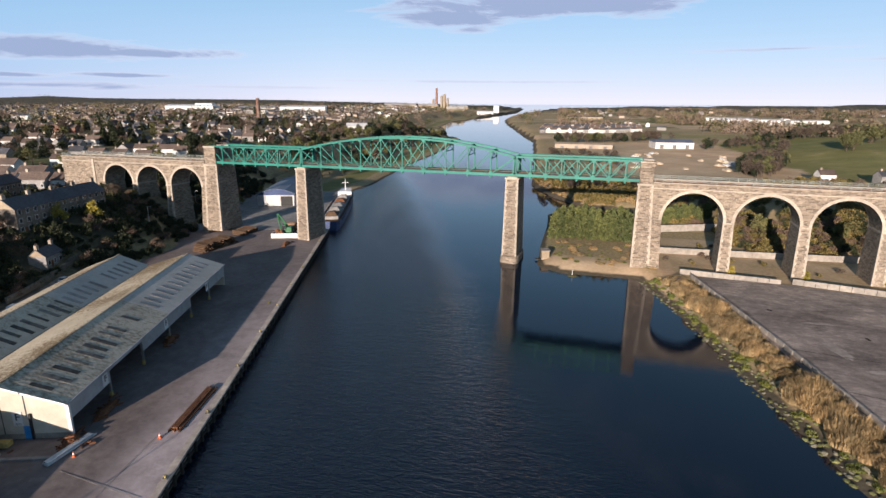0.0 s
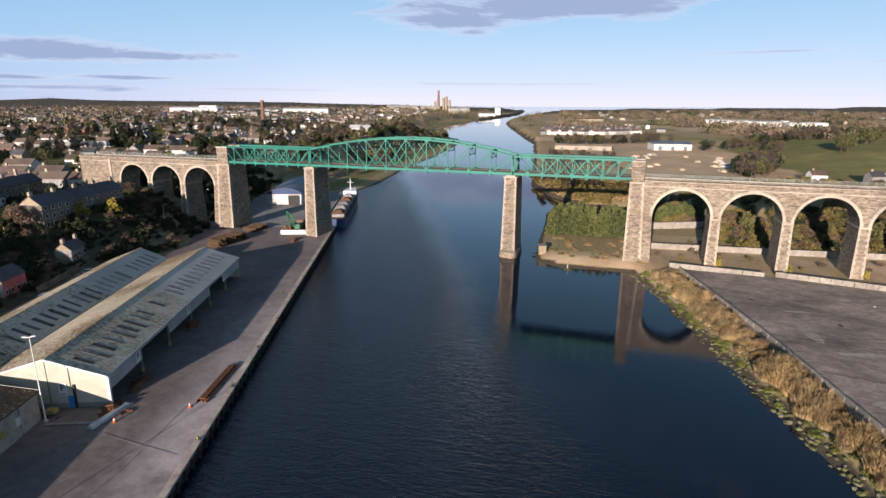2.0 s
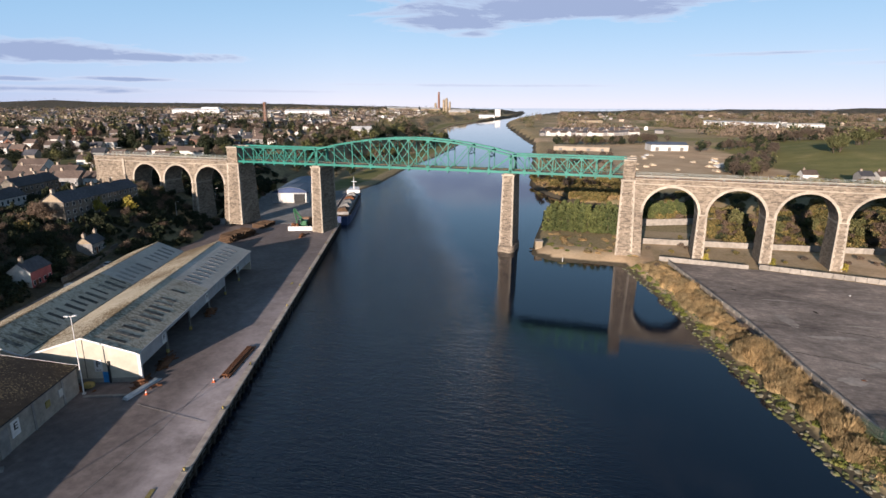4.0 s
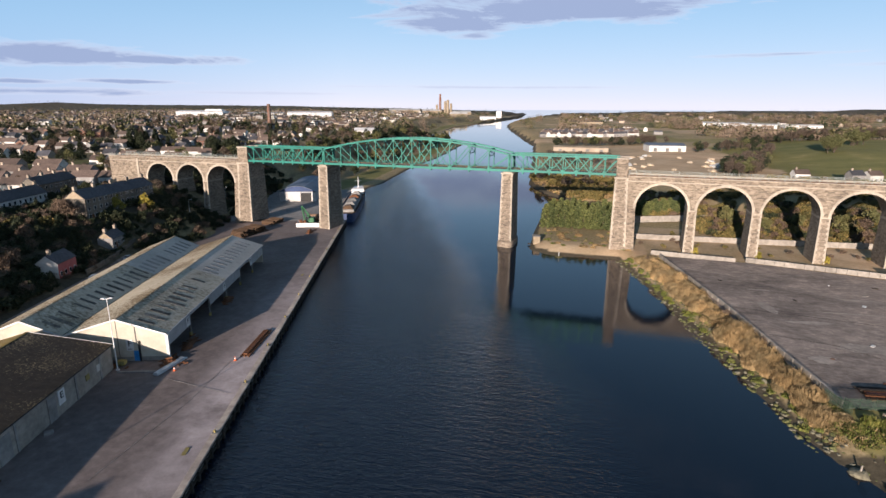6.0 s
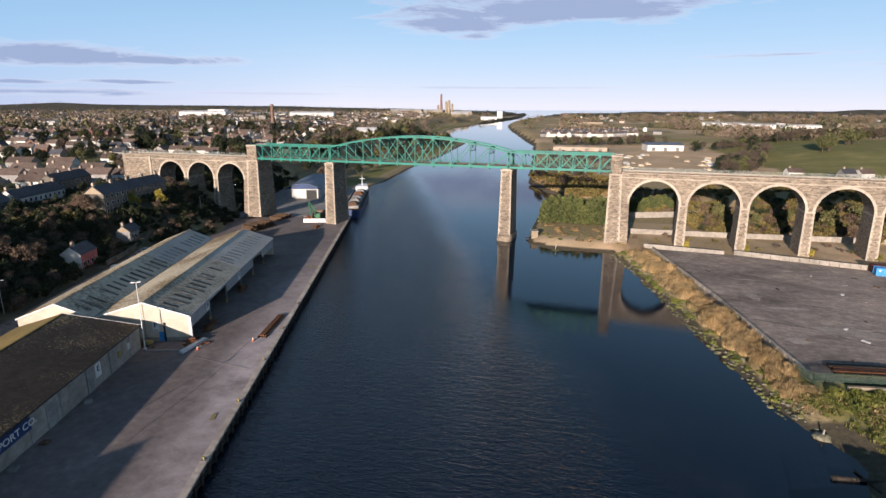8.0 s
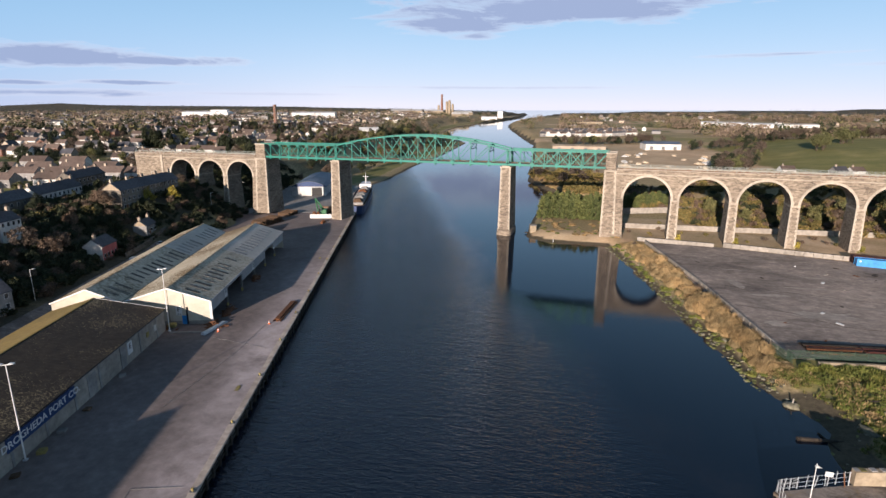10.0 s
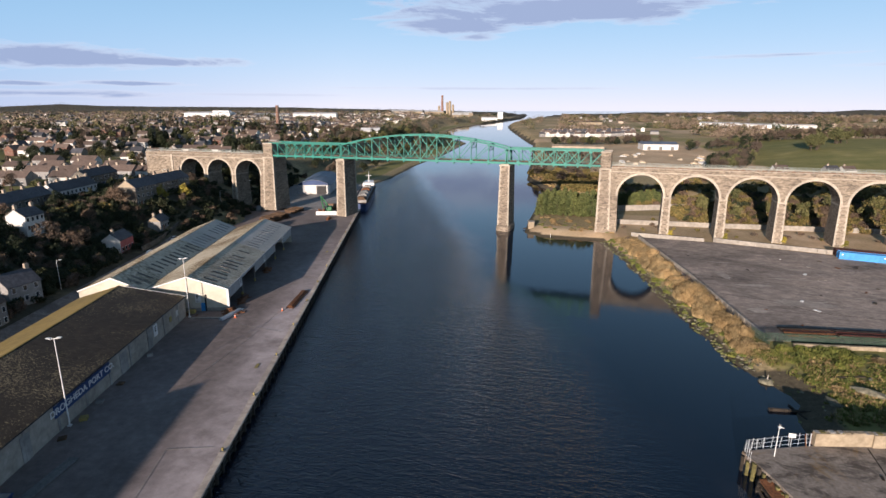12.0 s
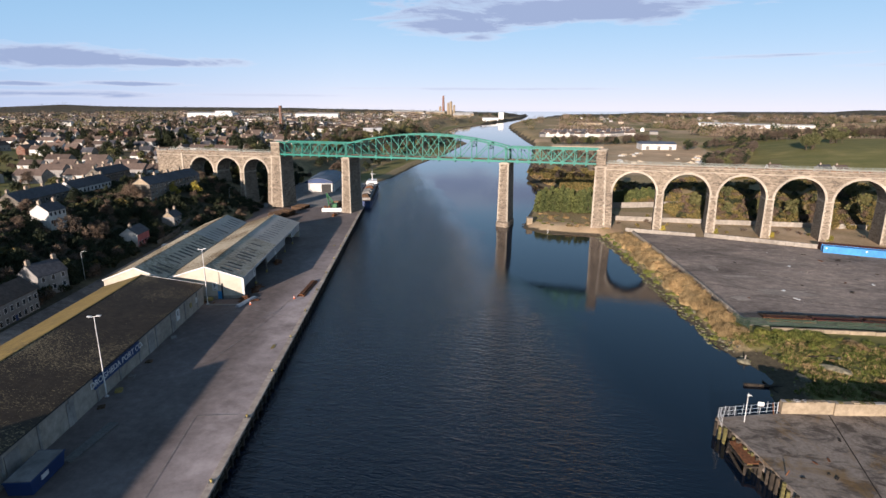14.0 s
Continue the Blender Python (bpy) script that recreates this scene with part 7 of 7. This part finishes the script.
def grove(name, label, spots, seed):
    """Trees past counting, joined: spots of (kind, x, y, size)."""
    q = random.Random(seed)
    cache, V, T, S, base, mats = {}, [], [], [], 0, []
    xs_, ys_ = np.array([s[1] for s in spots]), np.array([s[2] for s in spots])
    zs_ = land(xs_, ys_)
    for (key, x, y, size), z in zip(spots, zs_):
        _, crowns, trunks, _ = KINDS[key]
        k = q.randrange(len(crowns))
        a = q.uniform(0, 6.283)
        c, s = math.cos(a) * size, math.sin(a) * size
        for me in (crowns[k], trunks[k % len(trunks)]):
            if me.name not in cache:
                me.calc_loop_triangles()
                v, t = np.empty(len(me.vertices) * 3), np.empty(len(me.loop_triangles) * 3, np.int32)
                me.vertices.foreach_get("co", v), me.loop_triangles.foreach_get("vertices", t)
                if me.materials[0] not in mats:
                    mats.append(me.materials[0])
                cache[me.name] = (v.reshape(-1, 3), t.reshape(-1, 3), mats.index(me.materials[0]))
            v, t, m = cache[me.name]
            V.append(np.stack([x + v[:, 0] * c - v[:, 1] * s, y + v[:, 0] * s + v[:, 1] * c, z - 0.1 + v[:, 2] * size], -1))
            T.append(t + base), S.append(np.full(len(t), m, np.int32))
            base += len(v)
    V, T, S = np.concatenate(V), np.concatenate(T), np.concatenate(S)
    me = bpy.data.meshes.new(name)
    me.vertices.add(len(V)), me.loops.add(T.size), me.polygons.add(len(T))
    me.vertices.foreach_set("co", V.reshape(-1)), me.loops.foreach_set("vertex_index", T.reshape(-1))
    me.polygons.foreach_set("loop_start", np.arange(0, T.size, 3, dtype=np.int32)), me.polygons.foreach_set("material_index", S)
    for m in mats:
        me.materials.append(m)
    me.update(calc_edges=True)
    return tagged(new(name, me), label, "woods", kind="stuff")


spots = []
for i in range(150):
    t = rt.random()
    y = 105 + 440 * t
    x = np.interp(y, [134, 222, 321, 522], [-64, -70, -68, -78]) - rt.uniform(26, 100)
    spots.append((rt.choice(["dark", "bare", "dark", "spring"]), x, y, rt.uniform(0.9, 1.6)))
grove("riverside_wood", "dark mixed wood along the north bank", spots, 1)
spots = []
for i in range(3300):
    u = rt.uniform(-215, 130)
    v = rt.uniform(-122, -71.5 + 17 * float(smooth(-45, -15, u)))
    x, y, _ = Q(u, v)
    if not free(x, y, -1.5) or 0 < y < 9 or (-112 < x < -62 and 34 < y < 98):
        continue
    spots.append((rt.choice(["gorse_dark"] * 6 + ["twig"]), x, y, rt.uniform(0.5, 1.3)))
rough = []
for i in range(1700):
    x, y = 113 + 62 * rt.random() ** 1.3, rt.uniform(-127, -101.6)
    d = shore_at(x, y)
    if d > 3.0 + 1.5 * math.sin(x * 0.9) + rt.uniform(0, 2.5) and not 121 < x < 153 and y > -101.8 or d > 4 + rt.uniform(0, 3):
        lush = math.sin(x * 0.33 + 1) + math.sin(y * 0.5) + rt.uniform(-1, 1) > -1.7
        rough.append(("tuft" if lush else "straw_tuft", x, y, rt.uniform(0.5, 1.2)))
for i in range(900):
    y = rt.uniform(-106, -9)
    lo, hi = np.interp(y, by_, bx_), np.interp(y, wy_, wx_)
    rough.append((rt.choice(["straw_tuft", "straw_tuft", "tuft"]), lo + (hi - lo) * rt.uniform(0.33, 0.97), y, rt.uniform(0.5, 1.0)))
tagged(grove("rough_grass", "rough green and straw grass on the bank", rough, 8), "rough green and straw grass on the bank", "grass", kind="stuff")
grove("arch_scrub", "gorse and bramble scrub on the slope behind the arches", SCRUB, 6)
grove("hillside_undergrowth", "dark tangled undergrowth on the steep bank", spots, 2)


# ---- the town and country beyond ----
rf = random.Random(33)
TEMPLATES = []
SPECS = [("white", "tile", 10, 7.5, 5.0, 2.8, "white house with a brown tiled roof"), ("grey_render", "slate", 9, 7.5, 5.2, 3.0, "grey house with a slate roof"), ("grey_render", "tile", 11, 8, 4.8, 2.8, "grey house with a brown tiled roof"),
         ("brick", "tile", 10, 8, 5.0, 3.0, "red brick house with a brown tiled roof"), ("white", "tile", 18, 8, 5.0, 2.9, "pair of white houses under one brown roof"), ("chimney", "slate", 9, 8, 5.0, 3.2, "buff house with a dark slate roof")]


def town_house(x, y, turn, k):
    """The first of each sort is built, the others are copies."""
    w, r, L, d, H, rr_, lab = SPECS[k]
    at = (x, y, land_z(x, y))
    if len(TEMPLATES) <= k:
        TEMPLATES.append(house(at, turn, L, d, H, rr_, w, r, lab, max(3, int(L / 3)), 2, 1, "houses of the town", False, door=False))
        return
    copy_thing(TEMPLATES[k], pose(*at, 0, 0, turn))


count = 0
for by in np.arange(55, 430, 30):
    for bx in np.arange(-520, -150, 15.5):
        x, y = bx + rf.uniform(-3, 3) + (by % 60) * 0.2, by + rf.uniform(-3, 3)
        d = shore_at(x, y)
        if d < 122 or rf.random() < 0.38 or x < -0.9 * y - 420:
            continue
        k = count if count < len(SPECS) else rf.randrange(len(SPECS))
        town_house(x, y, (98 if rf.random() < 0.22 else 12) + rf.uniform(-6, 6), k)
        count += 1
        if count > 135:
            break
for i in range(3):
    x, y = 226 + 13 * i + 22 * (i > 0), 184 + 5 * i
    copy_thing(TEMPLATES[i % 2], pose(x, y, land_z(x, y), 0, 0, 10 + 5 * i))
for j in range(3):
    for i in range(19):
        x, y = 34 + 8.2 * i + 2.5 * j, 600 + 2.0 * i + 22 * j + rf.uniform(-4, 4)
        copy_thing(TEMPLATES[rf.choice((0, 1, 0))], pose(x, y, land_z(x, y) + 1.5 * j, 0, 0, rf.choice((10, 8, 12, 9, 100))))


def hall(name, x, y, turn, L, d, H, R, wall, roof, label, stripes=0):
    root = thing(name, (x, y, land_z(x, y)), turn, label, "industrial building", "far industrial buildings")
    part("wall", block(-L / 2, L / 2, -d / 2, d / 2, -2, H), wall, root)
    bm = bmesh.new()
    v = [bm.verts.new(p) for p in ((-L / 2 - 0.5, -d / 2 - 0.5, H), (L / 2 + 0.5, -d / 2 - 0.5, H), (L / 2 + 0.5, 0, H + R), (-L / 2 - 0.5, 0, H + R), (L / 2 + 0.5, d / 2 + 0.5, H), (-L / 2 - 0.5, d / 2 + 0.5, H))]
    for f in ((0, 1, 2, 3), (3, 2, 4, 5), (0, 3, 5), (1, 4, 2), (0, 5, 4, 1)):
        bm.faces.new([v[i] for i in f])
    part("roof", bm, roof, root)
    for i in range(stripes):
        xx = -L / 2 + L * (i + 0.5) / stripes
        part("door", block(xx - 1.8, xx + 1.8, -d / 2 - 0.12, -d / 2 + 0.05, 0, H * 0.6), "steel_dark", root)
    return root


hall("warehouse", -838, 860, 21, 112, 50, 13, 3, "white_paint", "white_paint", "long bright white factory hall", 5)
hall("warehouse", -812, 873, 21, 40, 24, 19, 1, "white_paint", "white_paint", "tall white block on the factory")
hall("warehouse", -584, 956, 21, 112, 44, 12, 3, "white_paint", "white_paint", "long white factory hall", 4)
hall("warehouse", -690, 915, 21, 90, 30, 9, 3, "white", "fascia", "low pale factory hall", 4)
hall("barn", -187, 390, 18, 26, 18, 7.5, 3.5, "white", "white_paint", "white gabled barn among trees")
hall("warehouse", -150, 560, 10, 60, 18, 6, 2.5, "white", "white_paint", "long low white shed by the river", 4)
hall("warehouse", 86, 390, 2, 62, 14, 4.5, 1.6, "chimney", "sand_concrete", "long low buff shed by the fields", 4)
hall("warehouse", 180, 402, 8, 40, 22, 6.5, 2.5, "white", "blue_roof", "white shed with a blue-grey roof", 3)
hall("warehouse", 395, 930, -15, 76, 40, 11, 2, "white_paint", "white_paint", "bright white works building far inland", 3)
hall("warehouse", 455, 905, -15, 56, 34, 9, 2, "white_paint", "white_paint", "plain white works building far inland", 3)
hall("warehouse", 540, 930, 5, 70, 20, 6, 2, "white", "white", "long low pale shed", 3)
hall("warehouse", 125, 1155, 10, 90, 20, 7, 2, "sand_concrete", "tile", "long low brown-roofed building", 3)
hall("warehouse", -205, 1575, 12, 58, 26, 12, 3, "white_paint", "white_paint", "white port warehouse on the bank", 3)
hall("warehouse", -180, 1700, 12, 20, 18, 26, 1, "white_paint", "white_paint", "tall white port block")
# cement works with its stack and silos
for x, y, L, d, h in ((-590, 1750, 130, 50, 11), (-480, 1790, 80, 40, 12), (-360, 1830, 80, 40, 9), (-300, 1500, 60, 26, 9)):
    hall("works_hall", x, y, 22, L, d, h, 6, "sand_concrete", "white", "pale hall of the cement works", 3)


def stack(name, x, y, r0, r1, ztop, material, label):
    z = land_z(x, y)
    root = thing(name, (x, y, z), 0, label, "chimney stack")
    part("shaft", tube((0, 0, -2), (0, 0, ztop - z), r0, r1, 16), material, root)
    part("rim", tube((0, 0, ztop - z - 3), (0, 0, ztop - z), r1 * 1.15, r1 * 1.15, 16), material, root)


stack("brick_chimney", -382, 470, 3.4, 2.3, 56, "brick", "tall red brick factory chimney")
stack("works_chimney", -445, 1800, 6, 4, 100, "brick", "tall reddish cement works stack")
for i, (dx, h, r) in enumerate(((20, 58, 5), (32, 64, 6), (46, 50, 5), (-16, 44, 5))):
    root = thing("silo", (-445 + dx, 1806, land_z(-445 + dx, 1806)), 0, "pale concrete silo of the cement works", "silo", "cement silos")
    part("shell", tube((0, 0, -2), (0, 0, h - 10), r, r, 18), "sand_concrete", root)
    part("top", tube((0, 0, h - 10), (0, 0, h - 7), r * 0.7, r * 0.5, 18), "concrete", root)

# building site heaps
for i in range(30):
    x, y = rf.uniform(120, 215), rf.uniform(225, 345)
    bm = bmesh.new()
    bmesh.ops.create_icosphere(bm, subdivisions=2, radius=1.0)
    for v in bm.verts:
        v.co = Vector((v.co.x * 4.2, v.co.y * 2.6, max(-0.2, v.co.z) * 1.9)) * (0.75 + 0.07 * (i % 8)) * (1 + 0.6 * noise.noise(v.co * 2.2 + Vector((i, 0, 0))))
    ob = new("earth_mound", mesh_of("earth_mound", bm, "pale_soil" if i % 3 else "white"))
    ob.matrix_basis = pose(x, y, land_z(x, y) - 0.2, 0, 0, rf.uniform(0, 180))
    tagged(ob, "pale heap of earth on the building site", "earth heap", "building site heaps")

# trees of the middle distance
spots = []
for i in range(470):
    x, y = rf.uniform(-560, -150), rf.uniform(45, 520)
    if shore_at(x, y) > 105:
        spots.append((rf.choice(["bare", "bare", "dark", "dark", "spring", "fir"]), x, y, rf.uniform(0.7, 1.3)))
for i in range(130):
    x, y = rf.uniform(-330, -152), rf.uniform(-80, 50)
    if not (-15 < y < 20 and x > -165) and all(math.hypot(x - a, y - b) > 11 for a, b in BUNGALOWS) and free(x, y, 2):
        spots.append((rf.choice(["bare", "dark", "gorse_dark", "twig", "spring"]), x, y, rf.uniform(0.5, 1.0)))
for i in range(8):
    spots.append(("fir", -300 + rf.uniform(-9, 9), 155 + rf.uniform(-9, 9), rf.uniform(1.1, 1.5)))
    spots.append(("dark", -210 + rf.uniform(-14, 14), 150 + rf.uniform(-9, 9), rf.uniform(1.2, 1.7)))
grove("town_trees", "brown and dark trees among the town's houses", spots, 3)
spots = []
for x, y in ((307, 321), (313, 330), (350, 374), (358, 380)):
    spots += [("spring", x + rf.uniform(-5, 5), y + rf.uniform(-4, 4), rf.uniform(1.3, 1.9)) for k in range(4)]
for i in range(400):
    t = rf.random()
    x, y = rf.choice(((205 + 60 * t, 215 + 150 * t), (215 + 210 * t, 395 + 90 * t), (190 + 30 * t, 200 + 60 * t), (330 + 260 * t, 440 + 60 * t), (360 + 240 * t, 455 + 50 * t), (60 + 140 * t, 440 + 60 * t)))
    spots.append((rf.choice(["bare", "bare", "spring", "dark"]), x + rf.uniform(-9, 9), y + rf.uniform(-7, 7), rf.uniform(0.8, 1.5)))
for i in range(110):
    spots.append((rf.choice(["bare", "gorse", "twig"]), rf.uniform(48, 110), rf.uniform(120, 330), rf.uniform(0.5, 1.0)))
spit = []
for i in range(1500):
    x, y = rf.uniform(44, 108), rf.uniform(99, 172)
    if shore_at(x, y) > 1.5:
        spit.append((rf.choice(["straw_tuft"] * 7 + ["gorse"]), x, y, rf.uniform(0.9, 2.0)))
grove("spit_scrub", "russet scrub and dry grass on the river spit", spit, 7)
grove("hedgerow_trees", "brown hedgerow trees about the southern fields", spots, 4)


# far houses and woods, past counting
def far_field(name, n_, region, maker, seed, materials, label, category, keep=None):
    q = np.random.default_rng(seed)
    V, F, S, base = [], [], [], 0
    x, y = q.uniform(region[0], region[1], n_ * 3), region[2] + (region[3] - region[2]) * q.uniform(0, 1, n_ * 3) ** 1.25
    d = shore_distance(x, y)
    ok = d > 18
    if keep is not None:
        ok &= keep(x, y, d)
    x, y, d = x[ok][:n_], y[ok][:n_], d[ok][:n_]
    z = land(x, y, d)
    for a, b, c in zip(x, y, z):
        v, f, s = maker(q, a, b, c)
        V.append(v), F.extend([[i + base for i in g] for g in f]), S.extend(s)
        base += len(v)
    me = raw(name, np.concatenate(V).tolist(), F, materials, S)
    return tagged(new(name, me), label, category, kind="stuff")


def far_house(q, x, y, z):
    L, d, h, r = q.uniform(4.5, 8), q.uniform(3.5, 4.5), q.uniform(4, 6), q.uniform(2, 3)
    t = q.choice([0.2, 0.2, 0.2, 1.75]) + q.normal() * 0.15
    c, s = math.cos(t), math.sin(t)
    p = np.array([(-L, -d, -2), (L, -d, -2), (L, d, -2), (-L, d, -2), (-L, -d, h), (L, -d, h), (L, d, h), (-L, d, h), (-L, 0, h + r), (L, 0, h + r)])
    v = np.stack([x + p[:, 0] * c - p[:, 1] * s, y + p[:, 0] * s + p[:, 1] * c, z + p[:, 2]], -1)
    w = 0 if q.random() < 0.2 else (3 if q.random() < 0.35 else 4)
    rf_ = 1 if q.random() < 0.8 else 2
    return v, [(0, 1, 5, 4), (1, 2, 6, 9, 5), (2, 3, 7, 6), (3, 0, 4, 8, 7), (4, 5, 9, 8), (6, 7, 8, 9)], [w, w, w, w, rf_, rf_]


def far_tree(size, count_, slots):
    def make(q, x, y, z):
        n_ = count_
        k = q.uniform(0.6, 1.5) * size
        p = q.normal(size=(n_, 3)) * np.array([0.42, 0.42, 0.30]) * k + np.array([x, y, z + 0.48 * k])
        a, b = q.normal(size=(n_, 3)), q.normal(size=(n_, 3))
        a *= 0.098 * k / np.linalg.norm(a, axis=1, keepdims=True)
        b *= 0.075 * k / np.linalg.norm(b, axis=1, keepdims=True)
        v = np.stack([p - a - b, p + a - b, p + a + b, p - a + b], 1).reshape(-1, 3)
        return v, np.arange(n_ * 4).reshape(-1, 4).tolist(), [int(q.choice(slots))] * n_
    return make


far_field("far_houses", 1700, (-1900, -150, 380, 1700), far_house, 1, ["white", "tile", "slate", "chimney", "grey_render"], "distant houses of the spread-out town", "houses", lambda x, y, d: (d > 130) & (x < -0.25 * y - 40) & ((y > 440) | (x < -530)))
far_field("far_houses_south", 160, (60, 1600, 620, 2400), far_house, 2, ["white", "tile", "slate", "chimney", "grey_render"], "scattered distant farmhouses and cottages", "houses")
far_field("far_woods", 1700, (-1900, 0, 180, 1900), far_tree(9, 70, (0, 0, 1, 2)), 3, ["far_brown", "far_dark", "far_olive"], "distant brown and dark trees among the houses", "woods", lambda x, y, d: (d > 30) & ((y > 420) | (x < -400)))
far_field("far_woods_south", 4300, (60, 1900, 330, 2300), far_tree(10, 70, (0, 0, 0, 1, 2)), 4, ["far_brown", "far_dark", "far_olive"], "distant brown hedgerows and woods", "woods",
          lambda x, y, d: (np.sin(x / 46 + np.sin(y / 70)) + np.sin(y / 38 + x / 120) > 0.8) & ((x > 300) | (y > 660)) & ~((x < 640) & (y < 440)))
far_field("horizon_woods", 5200, (-4300, 4300, 1700, 4500), far_tree(6, 16, (0, 1, 1, 1)), 5, ["far_brown", "far_dark", "far_olive"], "dark belts of woodland on the horizon", "woods", lambda x, y, d: d > 60)


# ---- plan stretched along the camera's view axis to fit the narrower lens ----
VIEW_AXIS = Vector((-0.23938, 0.97093, 0))
VIEW_STRETCH = Matrix.Identity(4)
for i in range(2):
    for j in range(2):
        VIEW_STRETCH[i][j] += 0.1925 * VIEW_AXIS[i] * VIEW_AXIS[j]
VIEW_STRETCH[2][2] = 1.0146
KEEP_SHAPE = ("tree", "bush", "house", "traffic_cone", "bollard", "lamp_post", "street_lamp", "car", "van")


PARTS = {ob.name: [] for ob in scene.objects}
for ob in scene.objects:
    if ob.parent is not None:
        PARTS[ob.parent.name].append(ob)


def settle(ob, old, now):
    """Move a part with its thing; a mesh of its own also takes the stretch."""
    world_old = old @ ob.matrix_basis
    ob.location = now.inverted() @ (VIEW_STRETCH @ world_old.translation)
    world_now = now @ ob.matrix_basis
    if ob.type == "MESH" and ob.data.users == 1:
        ob.data.transform(world_now.inverted() @ VIEW_STRETCH @ world_old)
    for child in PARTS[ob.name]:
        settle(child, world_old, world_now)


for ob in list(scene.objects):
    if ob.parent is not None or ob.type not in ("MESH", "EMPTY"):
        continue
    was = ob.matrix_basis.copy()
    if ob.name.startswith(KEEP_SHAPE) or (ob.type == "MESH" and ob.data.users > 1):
        ob.location = VIEW_STRETCH @ ob.location
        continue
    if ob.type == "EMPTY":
        ob.matrix_basis = VIEW_STRETCH @ was
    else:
        ob.location = VIEW_STRETCH @ ob.location
        ob.data.transform(ob.matrix_basis.inverted() @ VIEW_STRETCH @ was)
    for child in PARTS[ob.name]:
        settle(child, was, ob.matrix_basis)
